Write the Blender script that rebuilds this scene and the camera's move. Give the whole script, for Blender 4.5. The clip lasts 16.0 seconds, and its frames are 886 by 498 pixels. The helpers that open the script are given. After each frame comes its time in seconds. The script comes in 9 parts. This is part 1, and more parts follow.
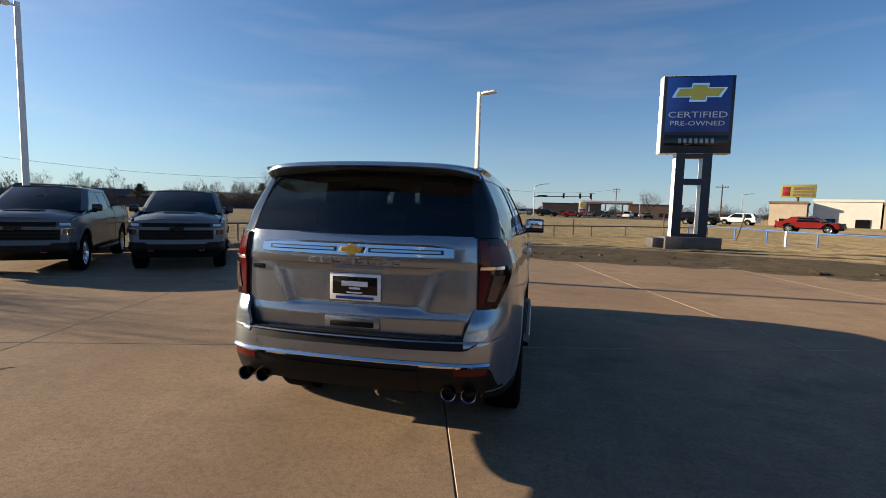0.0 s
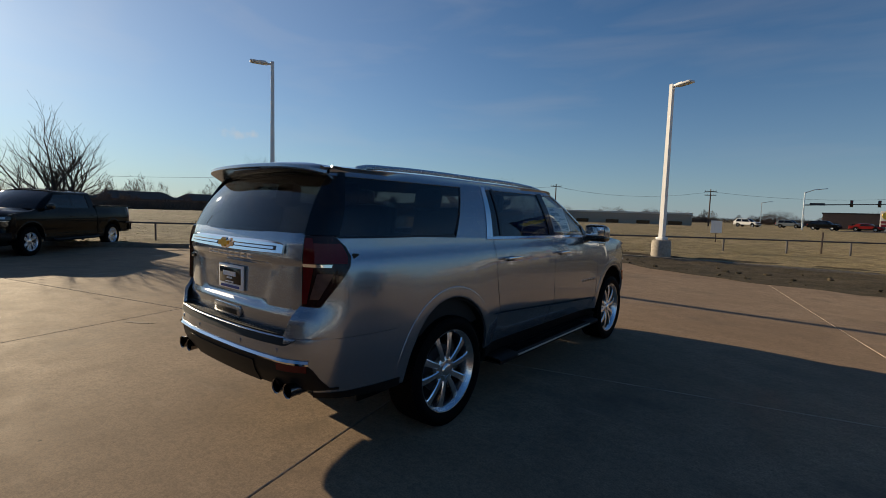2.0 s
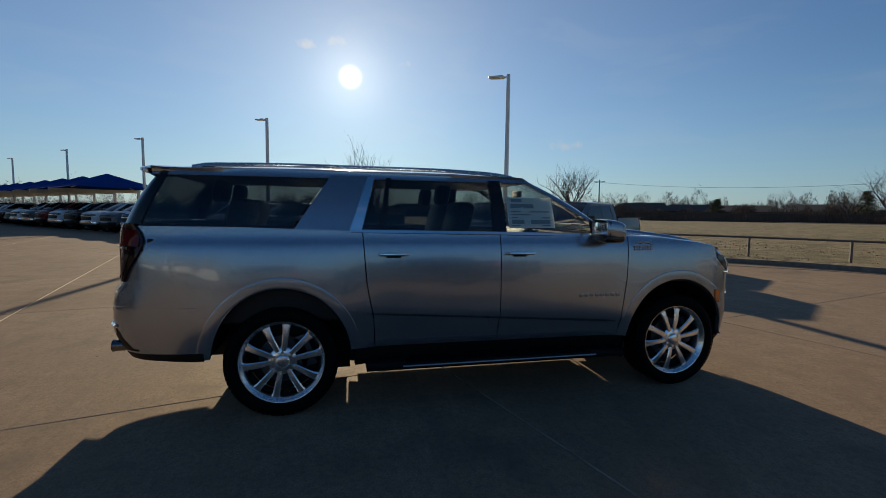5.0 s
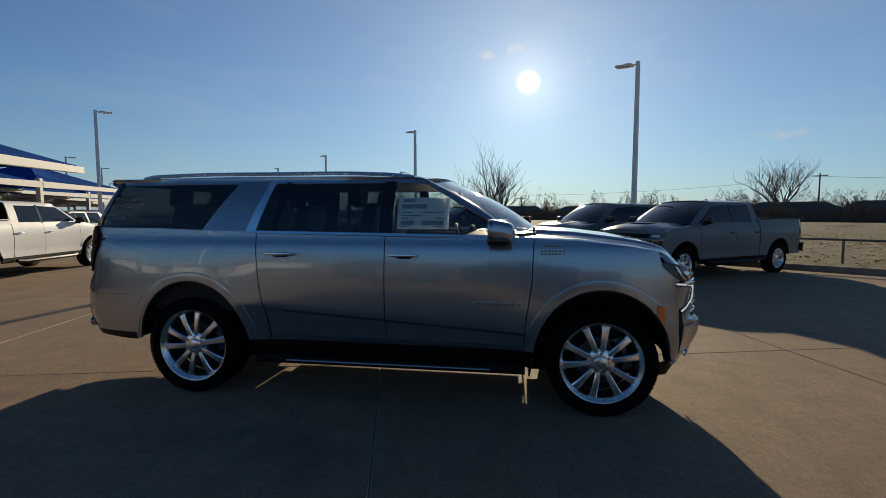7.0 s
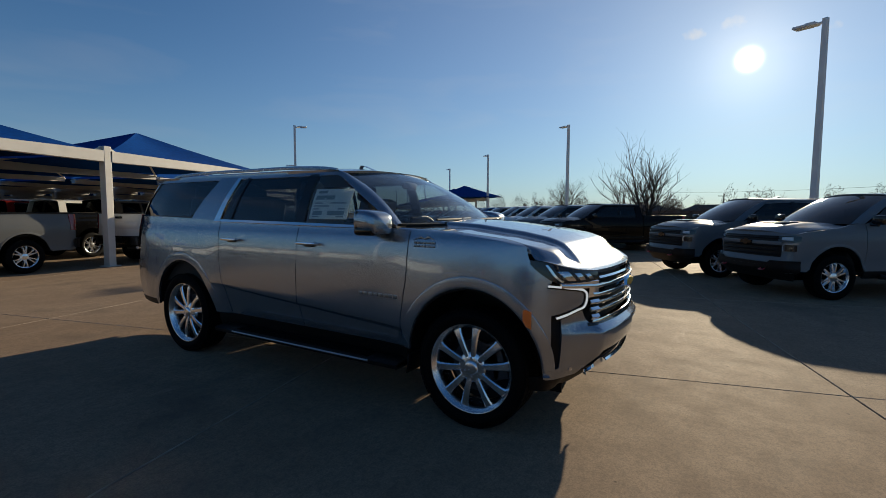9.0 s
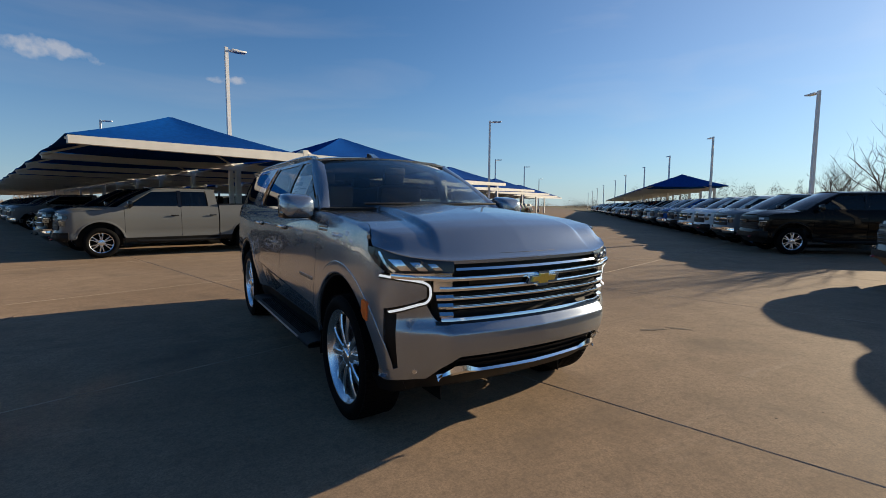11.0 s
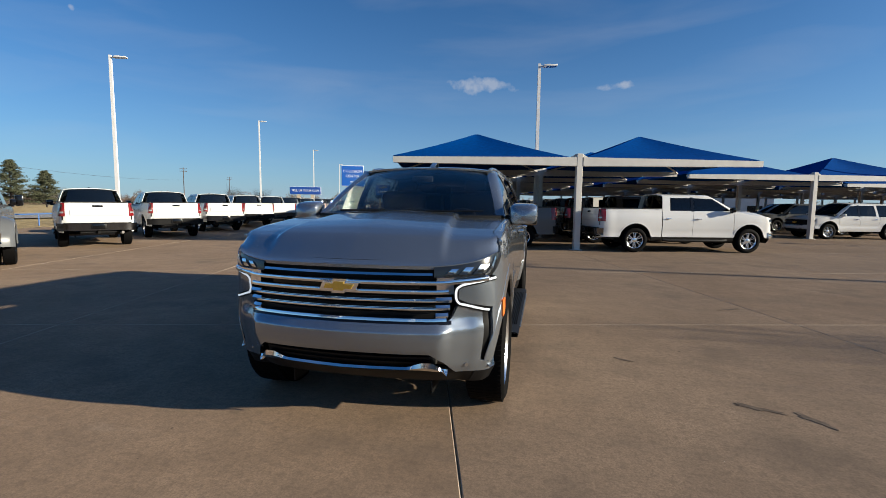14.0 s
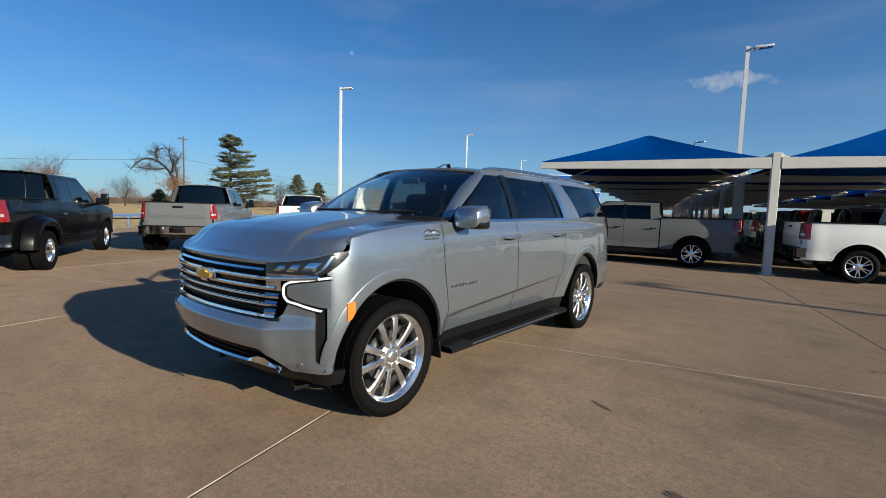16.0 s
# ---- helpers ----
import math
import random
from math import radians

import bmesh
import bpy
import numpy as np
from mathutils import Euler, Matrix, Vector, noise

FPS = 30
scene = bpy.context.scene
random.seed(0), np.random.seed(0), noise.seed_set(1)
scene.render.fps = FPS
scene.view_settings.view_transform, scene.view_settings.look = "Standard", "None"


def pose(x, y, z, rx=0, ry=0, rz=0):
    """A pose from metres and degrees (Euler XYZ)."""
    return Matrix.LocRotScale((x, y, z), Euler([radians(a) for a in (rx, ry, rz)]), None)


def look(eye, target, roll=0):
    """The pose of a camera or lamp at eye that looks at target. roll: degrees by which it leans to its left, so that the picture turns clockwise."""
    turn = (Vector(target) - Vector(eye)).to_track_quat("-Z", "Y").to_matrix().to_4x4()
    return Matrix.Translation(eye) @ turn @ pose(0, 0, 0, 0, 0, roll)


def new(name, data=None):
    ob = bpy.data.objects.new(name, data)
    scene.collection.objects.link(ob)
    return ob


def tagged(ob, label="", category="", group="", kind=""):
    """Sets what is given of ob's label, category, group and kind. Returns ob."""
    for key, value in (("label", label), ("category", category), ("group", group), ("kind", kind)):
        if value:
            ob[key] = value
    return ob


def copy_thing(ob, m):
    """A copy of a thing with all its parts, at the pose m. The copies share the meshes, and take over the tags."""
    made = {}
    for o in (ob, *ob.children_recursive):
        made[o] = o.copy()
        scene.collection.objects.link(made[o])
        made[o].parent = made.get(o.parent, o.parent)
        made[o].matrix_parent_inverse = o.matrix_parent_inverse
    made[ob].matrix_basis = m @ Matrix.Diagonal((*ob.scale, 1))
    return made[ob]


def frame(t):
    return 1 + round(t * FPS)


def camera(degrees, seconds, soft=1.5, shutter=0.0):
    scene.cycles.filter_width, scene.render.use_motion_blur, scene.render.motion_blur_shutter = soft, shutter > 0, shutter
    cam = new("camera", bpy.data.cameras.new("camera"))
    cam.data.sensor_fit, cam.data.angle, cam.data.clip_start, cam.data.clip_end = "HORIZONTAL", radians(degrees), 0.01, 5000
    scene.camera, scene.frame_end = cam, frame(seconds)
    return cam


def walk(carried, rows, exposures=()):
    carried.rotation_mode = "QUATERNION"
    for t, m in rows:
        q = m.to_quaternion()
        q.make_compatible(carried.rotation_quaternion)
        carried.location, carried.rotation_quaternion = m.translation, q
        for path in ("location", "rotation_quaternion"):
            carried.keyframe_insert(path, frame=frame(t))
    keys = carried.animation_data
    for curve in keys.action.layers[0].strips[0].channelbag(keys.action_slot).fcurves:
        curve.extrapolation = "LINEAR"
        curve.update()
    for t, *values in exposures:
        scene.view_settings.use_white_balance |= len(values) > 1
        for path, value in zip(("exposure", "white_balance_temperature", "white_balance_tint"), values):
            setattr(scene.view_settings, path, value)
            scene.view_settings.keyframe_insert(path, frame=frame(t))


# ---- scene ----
# ---------------- camera and walk ----------------
cam = camera(87.35, 16.0, soft=0.5)
PATH = [
    (0, (1.080, -5.498, 1.618), (0.696, -3.543, 1.441), 1.55),
    (0.5, (1.634, -5.339, 1.622), (1.023, -3.442, 1.450), 1.58),
    (1, (2.160, -5.099, 1.620), (1.326, -3.290, 1.449), 1.74),
    (1.5, (2.627, -4.772, 1.626), (1.579, -3.076, 1.460), 1.84),
    (2, (3.079, -4.399, 1.607), (1.826, -2.849, 1.445), 1.75),
    (2.5, (3.467, -3.967, 1.605), (2.033, -2.583, 1.439), 1.88),
    (3, (3.799, -3.494, 1.599), (2.214, -2.286, 1.430), 2.07),
    (3.5, (4.048, -2.981, 1.590), (2.335, -1.962, 1.423), 1.78),
    (6, (4.688, -0.133, 1.544), (2.696, -0.061, 1.389), 0.14),
    (6.5, (4.633, 0.444, 1.545), (2.642, 0.332, 1.395), -0.01),
    (7, (4.577, 1.026, 1.542), (2.604, 0.730, 1.394), -0.02),
    (7.5, (4.466, 1.599, 1.537), (2.532, 1.113, 1.390), -0.09),
    (8, (4.325, 2.162, 1.531), (2.446, 1.492, 1.384), -0.02),
    (10.5, (2.485, 4.298, 1.413), (1.215, 2.763, 1.233), 0.45),
    (11, (2.032, 4.613, 1.421), (0.975, 2.926, 1.233), 0.29),
    (11.5, (1.566, 4.871, 1.427), (0.737, 3.061, 1.235), 0.33),
    (12, (1.093, 5.093, 1.448), (0.502, 3.192, 1.255), 0.66),
    (12.5, (0.571, 5.251, 1.460), (0.231, 3.290, 1.268), 0.82),
    (13, (0.013, 5.334, 1.485), (-0.069, 3.345, 1.293), 0.88),
    (13.5, (-0.597, 5.338, 1.492), (-0.426, 3.355, 1.295), 0.78),
    (14, (-1.195, 5.203, 1.493), (-0.780, 3.256, 1.300), 0.64),
    (14.5, (-1.770, 4.988, 1.490), (-1.119, 3.106, 1.306), 0.74),
    (15, (-2.263, 4.683, 1.485), (-1.397, 2.889, 1.313), 1.18),
    (15.5, (-2.745, 4.379, 1.466), (-1.685, 2.692, 1.298), 1.50),
    (16, (-3.165, 4.010, 1.463), (-1.931, 2.445, 1.293), 1.76),
]
EXPOSURES = [(0.0, 1.15, 7150, 10), (0.7, 1.05, 7200, 10), (1.5, 0.70, 7200, 9), (2.5, 0.42, 7050, 8), (3.5, 0.40, 6950, 7), (6.0, 0.48, 6950, 6), (8.0, 0.46, 6850, 6), (10.5, 0.78, 6800, 7), (11.5, 1.05, 6750, 8), (12.5, 1.05, 6550, 8), (14.0, 0.84, 6100, 6), (16.0, 0.82, 5950, 4)]
walk(cam, [(t, look(eye, target, roll)) for t, eye, target, roll in PATH], EXPOSURES)

# ---------------- sky and sun ----------------
SUN_DIR = Vector((-0.9645, 0.028, 0.2640)).normalized()
SUN_EL = math.asin(SUN_DIR.z)
SUN_ROT = math.atan2(SUN_DIR.x, SUN_DIR.y)

world = bpy.data.worlds.new("sky")
scene.world = world
world.use_nodes = True
wt = world.node_tree
wt.nodes.clear()


sky = wt.nodes.new("ShaderNodeTexSky")
sky.sky_type = "NISHITA"
sky.sun_disc = False
sky.sun_elevation = SUN_EL
sky.sun_rotation = SUN_ROT
sky.altitude = 900
sky.air_density = 1.0
sky.dust_density = 0.15
sky.ozone_density = 3.0
sky_tint = wt.nodes.new("ShaderNodeHueSaturation")
sky_tint.inputs["Saturation"].default_value = 1.15
sky_tint.inputs["Value"].default_value = 1.0
wt.links.new(sky.outputs[0], sky_tint.inputs["Color"])
coords = wt.nodes.new("ShaderNodeTexCoord")

# thin high cirrus, stretched along the wind
cirrus_map = wt.nodes.new("ShaderNodeMapping")
cirrus_map.inputs["Scale"].default_value = (1.2, 2.6, 9.0)
cirrus_map.inputs["Rotation"].default_value = (0.1, 0.25, 0.5)
wt.links.new(coords.outputs["Generated"], cirrus_map.inputs["Vector"])
cirrus = wt.nodes.new("ShaderNodeTexNoise")
cirrus.inputs["Scale"].default_value = 1.7
cirrus.inputs["Detail"].default_value = 7
cirrus.inputs["Distortion"].default_value = 0.4
wt.links.new(cirrus_map.outputs[0], cirrus.inputs["Vector"])
cirrus_ramp = wt.nodes.new("ShaderNodeMapRange")
cirrus_ramp.inputs["From Min"].default_value = 0.50
cirrus_ramp.inputs["From Max"].default_value = 0.85
cirrus_ramp.inputs["To Max"].default_value = 0.13
wt.links.new(cirrus.outputs["Fac"], cirrus_ramp.inputs["Value"])


def dot_with(direction):
    d = wt.nodes.new("ShaderNodeVectorMath")
    d.operation = "DOT_PRODUCT"
    d.inputs[1].default_value = direction
    wt.links.new(coords.outputs["Generated"], d.inputs[0])
    return d.outputs["Value"]


def chain(first, *steps):
    out = first
    for op, value in steps:
        m = wt.nodes.new("ShaderNodeMath")
        m.operation = op
        m.inputs[1].default_value = value
        wt.links.new(out, m.inputs[0])
        out = m.outputs[0]
    return out


def add(a, b):
    m = wt.nodes.new("ShaderNodeMath")
    m.operation = "ADD"
    wt.links.new(a, m.inputs[0])
    wt.links.new(b, m.inputs[1])
    return m.outputs[0]


# a few small puffs of cloud: yaw (left of +y), elevation, width and height in degrees
puff_noise = wt.nodes.new("ShaderNodeTexNoise")
puff_noise.inputs["Scale"].default_value = 34.0
puff_noise.inputs["Detail"].default_value = 6
wt.links.new(coords.outputs["Generated"], puff_noise.inputs["Vector"])


def puff(yaw, el, wide, high):
    a, e = radians(yaw), radians(el)
    right = Vector((math.cos(a), math.sin(a), 0))
    centre = Vector((-math.sin(a) * math.cos(e), math.cos(a) * math.cos(e), math.sin(e)))
    up = right.cross(centre)
    u = chain(dot_with(right), ("DIVIDE", math.sin(radians(wide))), ("POWER", 2))
    v = chain(dot_with(up), ("DIVIDE", math.sin(radians(high))), ("POWER", 2))
    ahead = chain(dot_with(centre), ("GREATER_THAN", 0.3))
    body = chain(add(u, v), ("MULTIPLY", -1.0), ("ADD", 1.0))
    rough = add(body, chain(puff_noise.outputs["Fac"], ("SUBTRACT", 0.5), ("MULTIPLY", 4.5)))
    shaped = chain(rough, ("SUBTRACT", 0.25), ("MULTIPLY", 0.42), ("MINIMUM", 0.42), ("MAXIMUM", 0.0))
    m = wt.nodes.new("ShaderNodeMath")
    m.operation = "MULTIPLY"
    wt.links.new(shaped, m.inputs[0])
    wt.links.new(ahead, m.inputs[1])
    return m.outputs[0]


clouds = cirrus_ramp.outputs["Result"]
for spec in ((63.0, 7.9, 2.8, 0.7), (93.4, 18.4, 1.2, 0.6), (89.7, 18.6, 1.2, 0.8), (82.0, 17.0, 0.9, 0.5), (-130.3, 17.4, 0.30, 0.30),
             (-172.5, 13.9, 4.6, 1.1), (172.5, 13.2, 2.4, 0.5)):
    clouds = add(clouds, puff(*spec))
cloud_mix = wt.nodes.new("ShaderNodeMix")
cloud_mix.data_type = "RGBA"
wt.links.new(chain(clouds, ("MINIMUM", 0.9)), cloud_mix.inputs["Factor"])
sky_cool = wt.nodes.new("ShaderNodeVectorMath")
sky_cool.operation = "MULTIPLY"
sky_cool.inputs[1].default_value = (0.645, 0.98, 1.20)
wt.links.new(sky_tint.outputs[0], sky_cool.inputs[0])
wt.links.new(sky_cool.outputs[0], cloud_mix.inputs["A"])
cloud_mix.inputs["B"].default_value = (7.5, 6.9, 6.6, 1)
# the sun itself with the bright air round it
near_sun = chain(dot_with(SUN_DIR), ("MAXIMUM", 0.0))
aureole = add(chain(near_sun, ("POWER", 20000.0), ("MULTIPLY", 320.0)), add(chain(near_sun, ("POWER", 420.0), ("MULTIPLY", 3.2)), add(chain(near_sun, ("POWER", 40.0), ("MULTIPLY", 2.2)), chain(near_sun, ("POWER", 4.0), ("MULTIPLY", 2.3)))))
sun_rgb = wt.nodes.new("ShaderNodeVectorMath")
sun_rgb.operation = "SCALE"
sun_rgb.inputs[0].default_value = (1.0, 0.95, 0.86)
wt.links.new(aureole, sun_rgb.inputs["Scale"])
# pale haze that thickens towards the horizon
up_dot = chain(dot_with((0, 0, 1)), ("MAXIMUM", 0.0), ("MULTIPLY", -6.5))
haze_fac = wt.nodes.new("ShaderNodeMath")
haze_fac.operation = "EXPONENT"
wt.links.new(up_dot, haze_fac.inputs[0])
haze = wt.nodes.new("ShaderNodeMix")
haze.data_type = "RGBA"
wt.links.new(chain(haze_fac.outputs[0], ("MULTIPLY", 0.72)), haze.inputs["Factor"])
wt.links.new(cloud_mix.outputs["Result"], haze.inputs["A"])
haze.inputs["B"].default_value = (3.75, 4.6, 6.1, 1)
sky_sum = wt.nodes.new("ShaderNodeVectorMath")
wt.links.new(haze.outputs["Result"], sky_sum.inputs[0])
wt.links.new(sun_rgb.outputs[0], sky_sum.inputs[1])
background = wt.nodes.new("ShaderNodeBackground")
background.inputs["Strength"].default_value = 0.053
wt.links.new(sky_sum.outputs[0], background.inputs["Color"])
world_out = wt.nodes.new("ShaderNodeOutputWorld")
wt.links.new(background.outputs[0], world_out.inputs["Surface"])

sun_data = bpy.data.lights.new("sun", "SUN")
sun_data.energy = 5.0
sun_data.angle = radians(0.55)
sun_data.color = (1.0, 0.845, 0.635)
sun = new("sun", sun_data)
sun.matrix_world = look(SUN_DIR * 200, (0, 0, 0))
# ---------------- materials ----------------


def material(name):
    m = bpy.data.materials.new(name)
    m.use_nodes = True
    t = m.node_tree
    return m, t, t.nodes["Principled BSDF"]


def node(t, kind, **values):
    n = t.nodes.new(kind)
    for key, value in values.items():
        n.inputs[key.replace("_", " ")].default_value = value
    return n


def ramp(t, fac, stops):
    r = t.nodes.new("ShaderNodeValToRGB")
    e = r.color_ramp.elements
    while len(e) < len(stops):
        e.new(0.5)
    for el, (pos, col) in zip(e, stops):
        el.position = pos
        el.color = (*col, 1) if len(col) == 3 else col
    t.links.new(fac, r.inputs[0])
    return r.outputs[0]


def mixrgb(t, fac, a, b, blend="MIX"):
    m = t.nodes.new("ShaderNodeMix")
    m.data_type, m.blend_type = "RGBA", blend
    for value, slot in ((fac, "Factor"), (a, "A"), (b, "B")):
        if isinstance(value, bpy.types.NodeSocket):
            t.links.new(value, m.inputs[slot])
        elif slot == "Factor":
            m.inputs[0].default_value = value
        else:
            m.inputs[slot].default_value = (*value, 1)
    return m.outputs["Result"]


def maths(t, op, a, b=0.0):
    m = t.nodes.new("ShaderNodeMath")
    m.operation = op
    for i, value in enumerate((a, b)):
        if isinstance(value, bpy.types.NodeSocket):
            t.links.new(value, m.inputs[i])
        else:
            m.inputs[i].default_value = value
    return m.outputs[0]


def noise_fac(t, scale, detail=4.0, rough=0.55, vector=None):
    n = node(t, "ShaderNodeTexNoise", Scale=scale, Detail=detail, Roughness=rough)
    if vector is None:
        g = t.nodes.new("ShaderNodeNewGeometry")
        vector = g.outputs["Position"]
    t.links.new(vector, n.inputs["Vector"])
    return n.outputs["Fac"]


def object_vector(t):
    return t.nodes.new("ShaderNodeTexCoord").outputs["Object"]


def bump(t, p, height, strength=0.3, distance=0.01):
    b = node(t, "ShaderNodeBump", Strength=strength, Distance=distance)
    t.links.new(height, b.inputs["Height"])
    t.links.new(b.outputs[0], p.inputs["Normal"])


def simple(name, colour, rough=0.5, metal=0.0, grain=0.0, scale=60.0, coat=0.0, spec=0.5, emission=0.0):
    """A surface with a little mottling in its colour and roughness."""
    m, t, p = material(name)
    p.inputs["Metallic"].default_value = metal
    p.inputs["Coat Weight"].default_value = coat
    p.inputs["Specular IOR Level"].default_value = spec
    n = noise_fac(t, scale, vector=object_vector(t))
    dark = tuple(c * (1 - grain) for c in colour)
    light = tuple(min(1.0, c * (1 + grain)) for c in colour)
    t.links.new(ramp(t, n, [(0.3, dark), (0.7, light)]), p.inputs["Base Color"])
    t.links.new(maths(t, "ADD", maths(t, "MULTIPLY", n, 0.12), rough - 0.06), p.inputs["Roughness"])
    if emission:
        p.inputs["Emission Color"].default_value = (*colour, 1)
        p.inputs["Emission Strength"].default_value = emission
    return m


def paint_material(name, colour=None, metal=0.55, rough=0.32, coat=1.0, coat_ior=1.5):
    """Car paint with a clear coat, fine flake and a little dust; without a colour it takes the object's own."""
    m, t, p = material(name)
    v = object_vector(t)
    if colour is None:
        base = t.nodes.new("ShaderNodeObjectInfo").outputs["Color"]
    else:
        rgb = t.nodes.new("ShaderNodeRGB")
        rgb.outputs[0].default_value = (*colour, 1)
        base = rgb.outputs[0]
    flake = noise_fac(t, 900.0, 1.0, 0.5, v)
    dust = noise_fac(t, 2.3, 6.0, 0.6, v)
    col = mixrgb(t, maths(t, "MULTIPLY", flake, 0.06), base, mixrgb(t, 1.0, base, (1.5, 1.5, 1.5), "MULTIPLY"))
    col = mixrgb(t, maths(t, "MULTIPLY", maths(t, "SUBTRACT", dust, 0.38), 0.02), col, (0.22, 0.20, 0.17))
    t.links.new(col, p.inputs["Base Color"])
    p.inputs["Metallic"].default_value = metal
    p.inputs["Specular IOR Level"].default_value = 0.06
    t.links.new(maths(t, "ADD", maths(t, "MULTIPLY", dust, 0.06), rough - 0.03), p.inputs["Roughness"])
    p.inputs["Coat Weight"].default_value = coat
    p.inputs["Coat IOR"].default_value = coat_ior
    t.links.new(maths(t, "ADD", maths(t, "MULTIPLY", dust, 0.03), 0.0), p.inputs["Coat Roughness"])
    bump(t, p, noise_fac(t, 9.0, 1.0, 0.5, v), 0.004, 0.003)
    return m


def glass_material(name, tint, smear=0.0):
    """Window glass that bends and mirrors light; tint: what passes through a sheet."""
    m, t, p = material(name)
    p.inputs["Base Color"].default_value = (*tint, 1)
    p.inputs["Transmission Weight"].default_value = 1.0
    p.inputs["IOR"].default_value = 1.5
    p.inputs["Roughness"].default_value = smear
    return m


def concrete_material():
    m, t, p = material("lot_concrete")
    g = t.nodes.new("ShaderNodeNewGeometry").outputs["Position"]
    rnd = t.nodes.new("ShaderNodeObjectInfo").outputs["Random"]
    broad = noise_fac(t, 0.40, 5.0, 0.6, g)
    mid = noise_fac(t, 3.0, 6.0, 0.65, g)
    fine = noise_fac(t, 70.0, 6.0, 0.75, g)
    col = ramp(t, broad, [(0.36, (0.264, 0.181, 0.118)), (0.66, (0.396, 0.282, 0.188))])
    col = mixrgb(t, ramp(t, mid, [(0.38, (0, 0, 0)), (0.68, (0.55, 0.55, 0.55))]), col, (0.185, 0.134, 0.093))
    col = mixrgb(t, maths(t, "MULTIPLY", rnd, 0.22), col, (0.400, 0.312, 0.232))
    col = mixrgb(t, ramp(t, fine, [(0.42, (0, 0, 0)), (0.66, (0.74, 0.74, 0.74))]), col, (0.150, 0.110, 0.080))
    grain = noise_fac(t, 21.0, 5.0, 0.7, g)
    col = mixrgb(t, ramp(t, grain, [(0.46, (0, 0, 0)), (0.64, (0.44, 0.44, 0.44))]), col, (0.135, 0.100, 0.074))
    # damp and tyre-dark stains, long smears, pale scuffs and small drips
    spots = noise_fac(t, 0.8, 5.0, 0.62, g)
    col = mixrgb(t, ramp(t, spots, [(0.53, (0, 0, 0)), (0.70, (0.60, 0.60, 0.60))]), col, (0.125, 0.096, 0.074))
    smear = t.nodes.new("ShaderNodeMapping")
    smear.inputs["Scale"].default_value = (0.35, 1.6, 1.0)
    smear.inputs["Rotation"].default_value = (0, 0, 0.9)
    t.links.new(g, smear.inputs["Vector"])
    streak = noise_fac(t, 1.3, 6.0, 0.6, smear.outputs[0])
    col = mixrgb(t, ramp(t, streak, [(0.56, (0, 0, 0)), (0.74, (0.34, 0.34, 0.34))]), col, (0.160, 0.126, 0.098))
    pale = noise_fac(t, 2.1, 7.0, 0.7, smear.outputs[0])
    col = mixrgb(t, ramp(t, pale, [(0.60, (0, 0, 0)), (0.75, (0.26, 0.26, 0.26))]), col, (0.470, 0.385, 0.300))
    # broom marks across the slab, very faint
    broom = t.nodes.new("ShaderNodeMapping")
    broom.inputs["Scale"].default_value = (2.0, 90.0, 1.0)
    broom.inputs["Rotation"].default_value = (0, 0, -0.25)
    t.links.new(g, broom.inputs["Vector"])
    brush = noise_fac(t, 1.0, 3.0, 0.6, broom.outputs[0])
    col = mixrgb(t, ramp(t, brush, [(0.45, (0, 0, 0)), (0.70, (0.10, 0.10, 0.10))]), col, (0.150, 0.115, 0.085))
    drip_warp = noise_fac(t, 9.0, 3.0, 0.6, g)
    for scale, low, high, strength, tone in ((11.0, 0.035, 0.075, 0.55, (0.075, 0.058, 0.045)), (2.3, 0.016, 0.030, 0.85, (0.045, 0.036, 0.030)), (4.7, 0.010, 0.018, 0.7, (0.52, 0.46, 0.39))):
        spot = node(t, "ShaderNodeTexVoronoi", Scale=scale)
        t.links.new(g, spot.inputs["Vector"])
        ragged = maths(t, "ADD", spot.outputs["Distance"], maths(t, "MULTIPLY", maths(t, "SUBTRACT", drip_warp, 0.5), 0.06))
        # only some cells carry a mark
        keep = maths(t, "GREATER_THAN", noise_fac(t, scale * 0.45, 1.0, 0.5, g), 0.53)
        fac = ramp(t, ragged, [(low, (strength,) * 3), (high, (0, 0, 0))])
        col = mixrgb(t, maths(t, "MULTIPLY", fac, keep), col, tone)
    t.links.new(col, p.inputs["Base Color"])
    t.links.new(maths(t, "ADD", maths(t, "MULTIPLY", mid, 0.2), 0.70), p.inputs["Roughness"])
    p.inputs["Specular IOR Level"].default_value = 0.07
    p.inputs["Diffuse Roughness"].default_value = 0.15
    bump(t, p, maths(t, "ADD", maths(t, "MULTIPLY", fine, 0.6), maths(t, "MULTIPLY", mid, 1.5)), 0.20, 0.004)
    return m


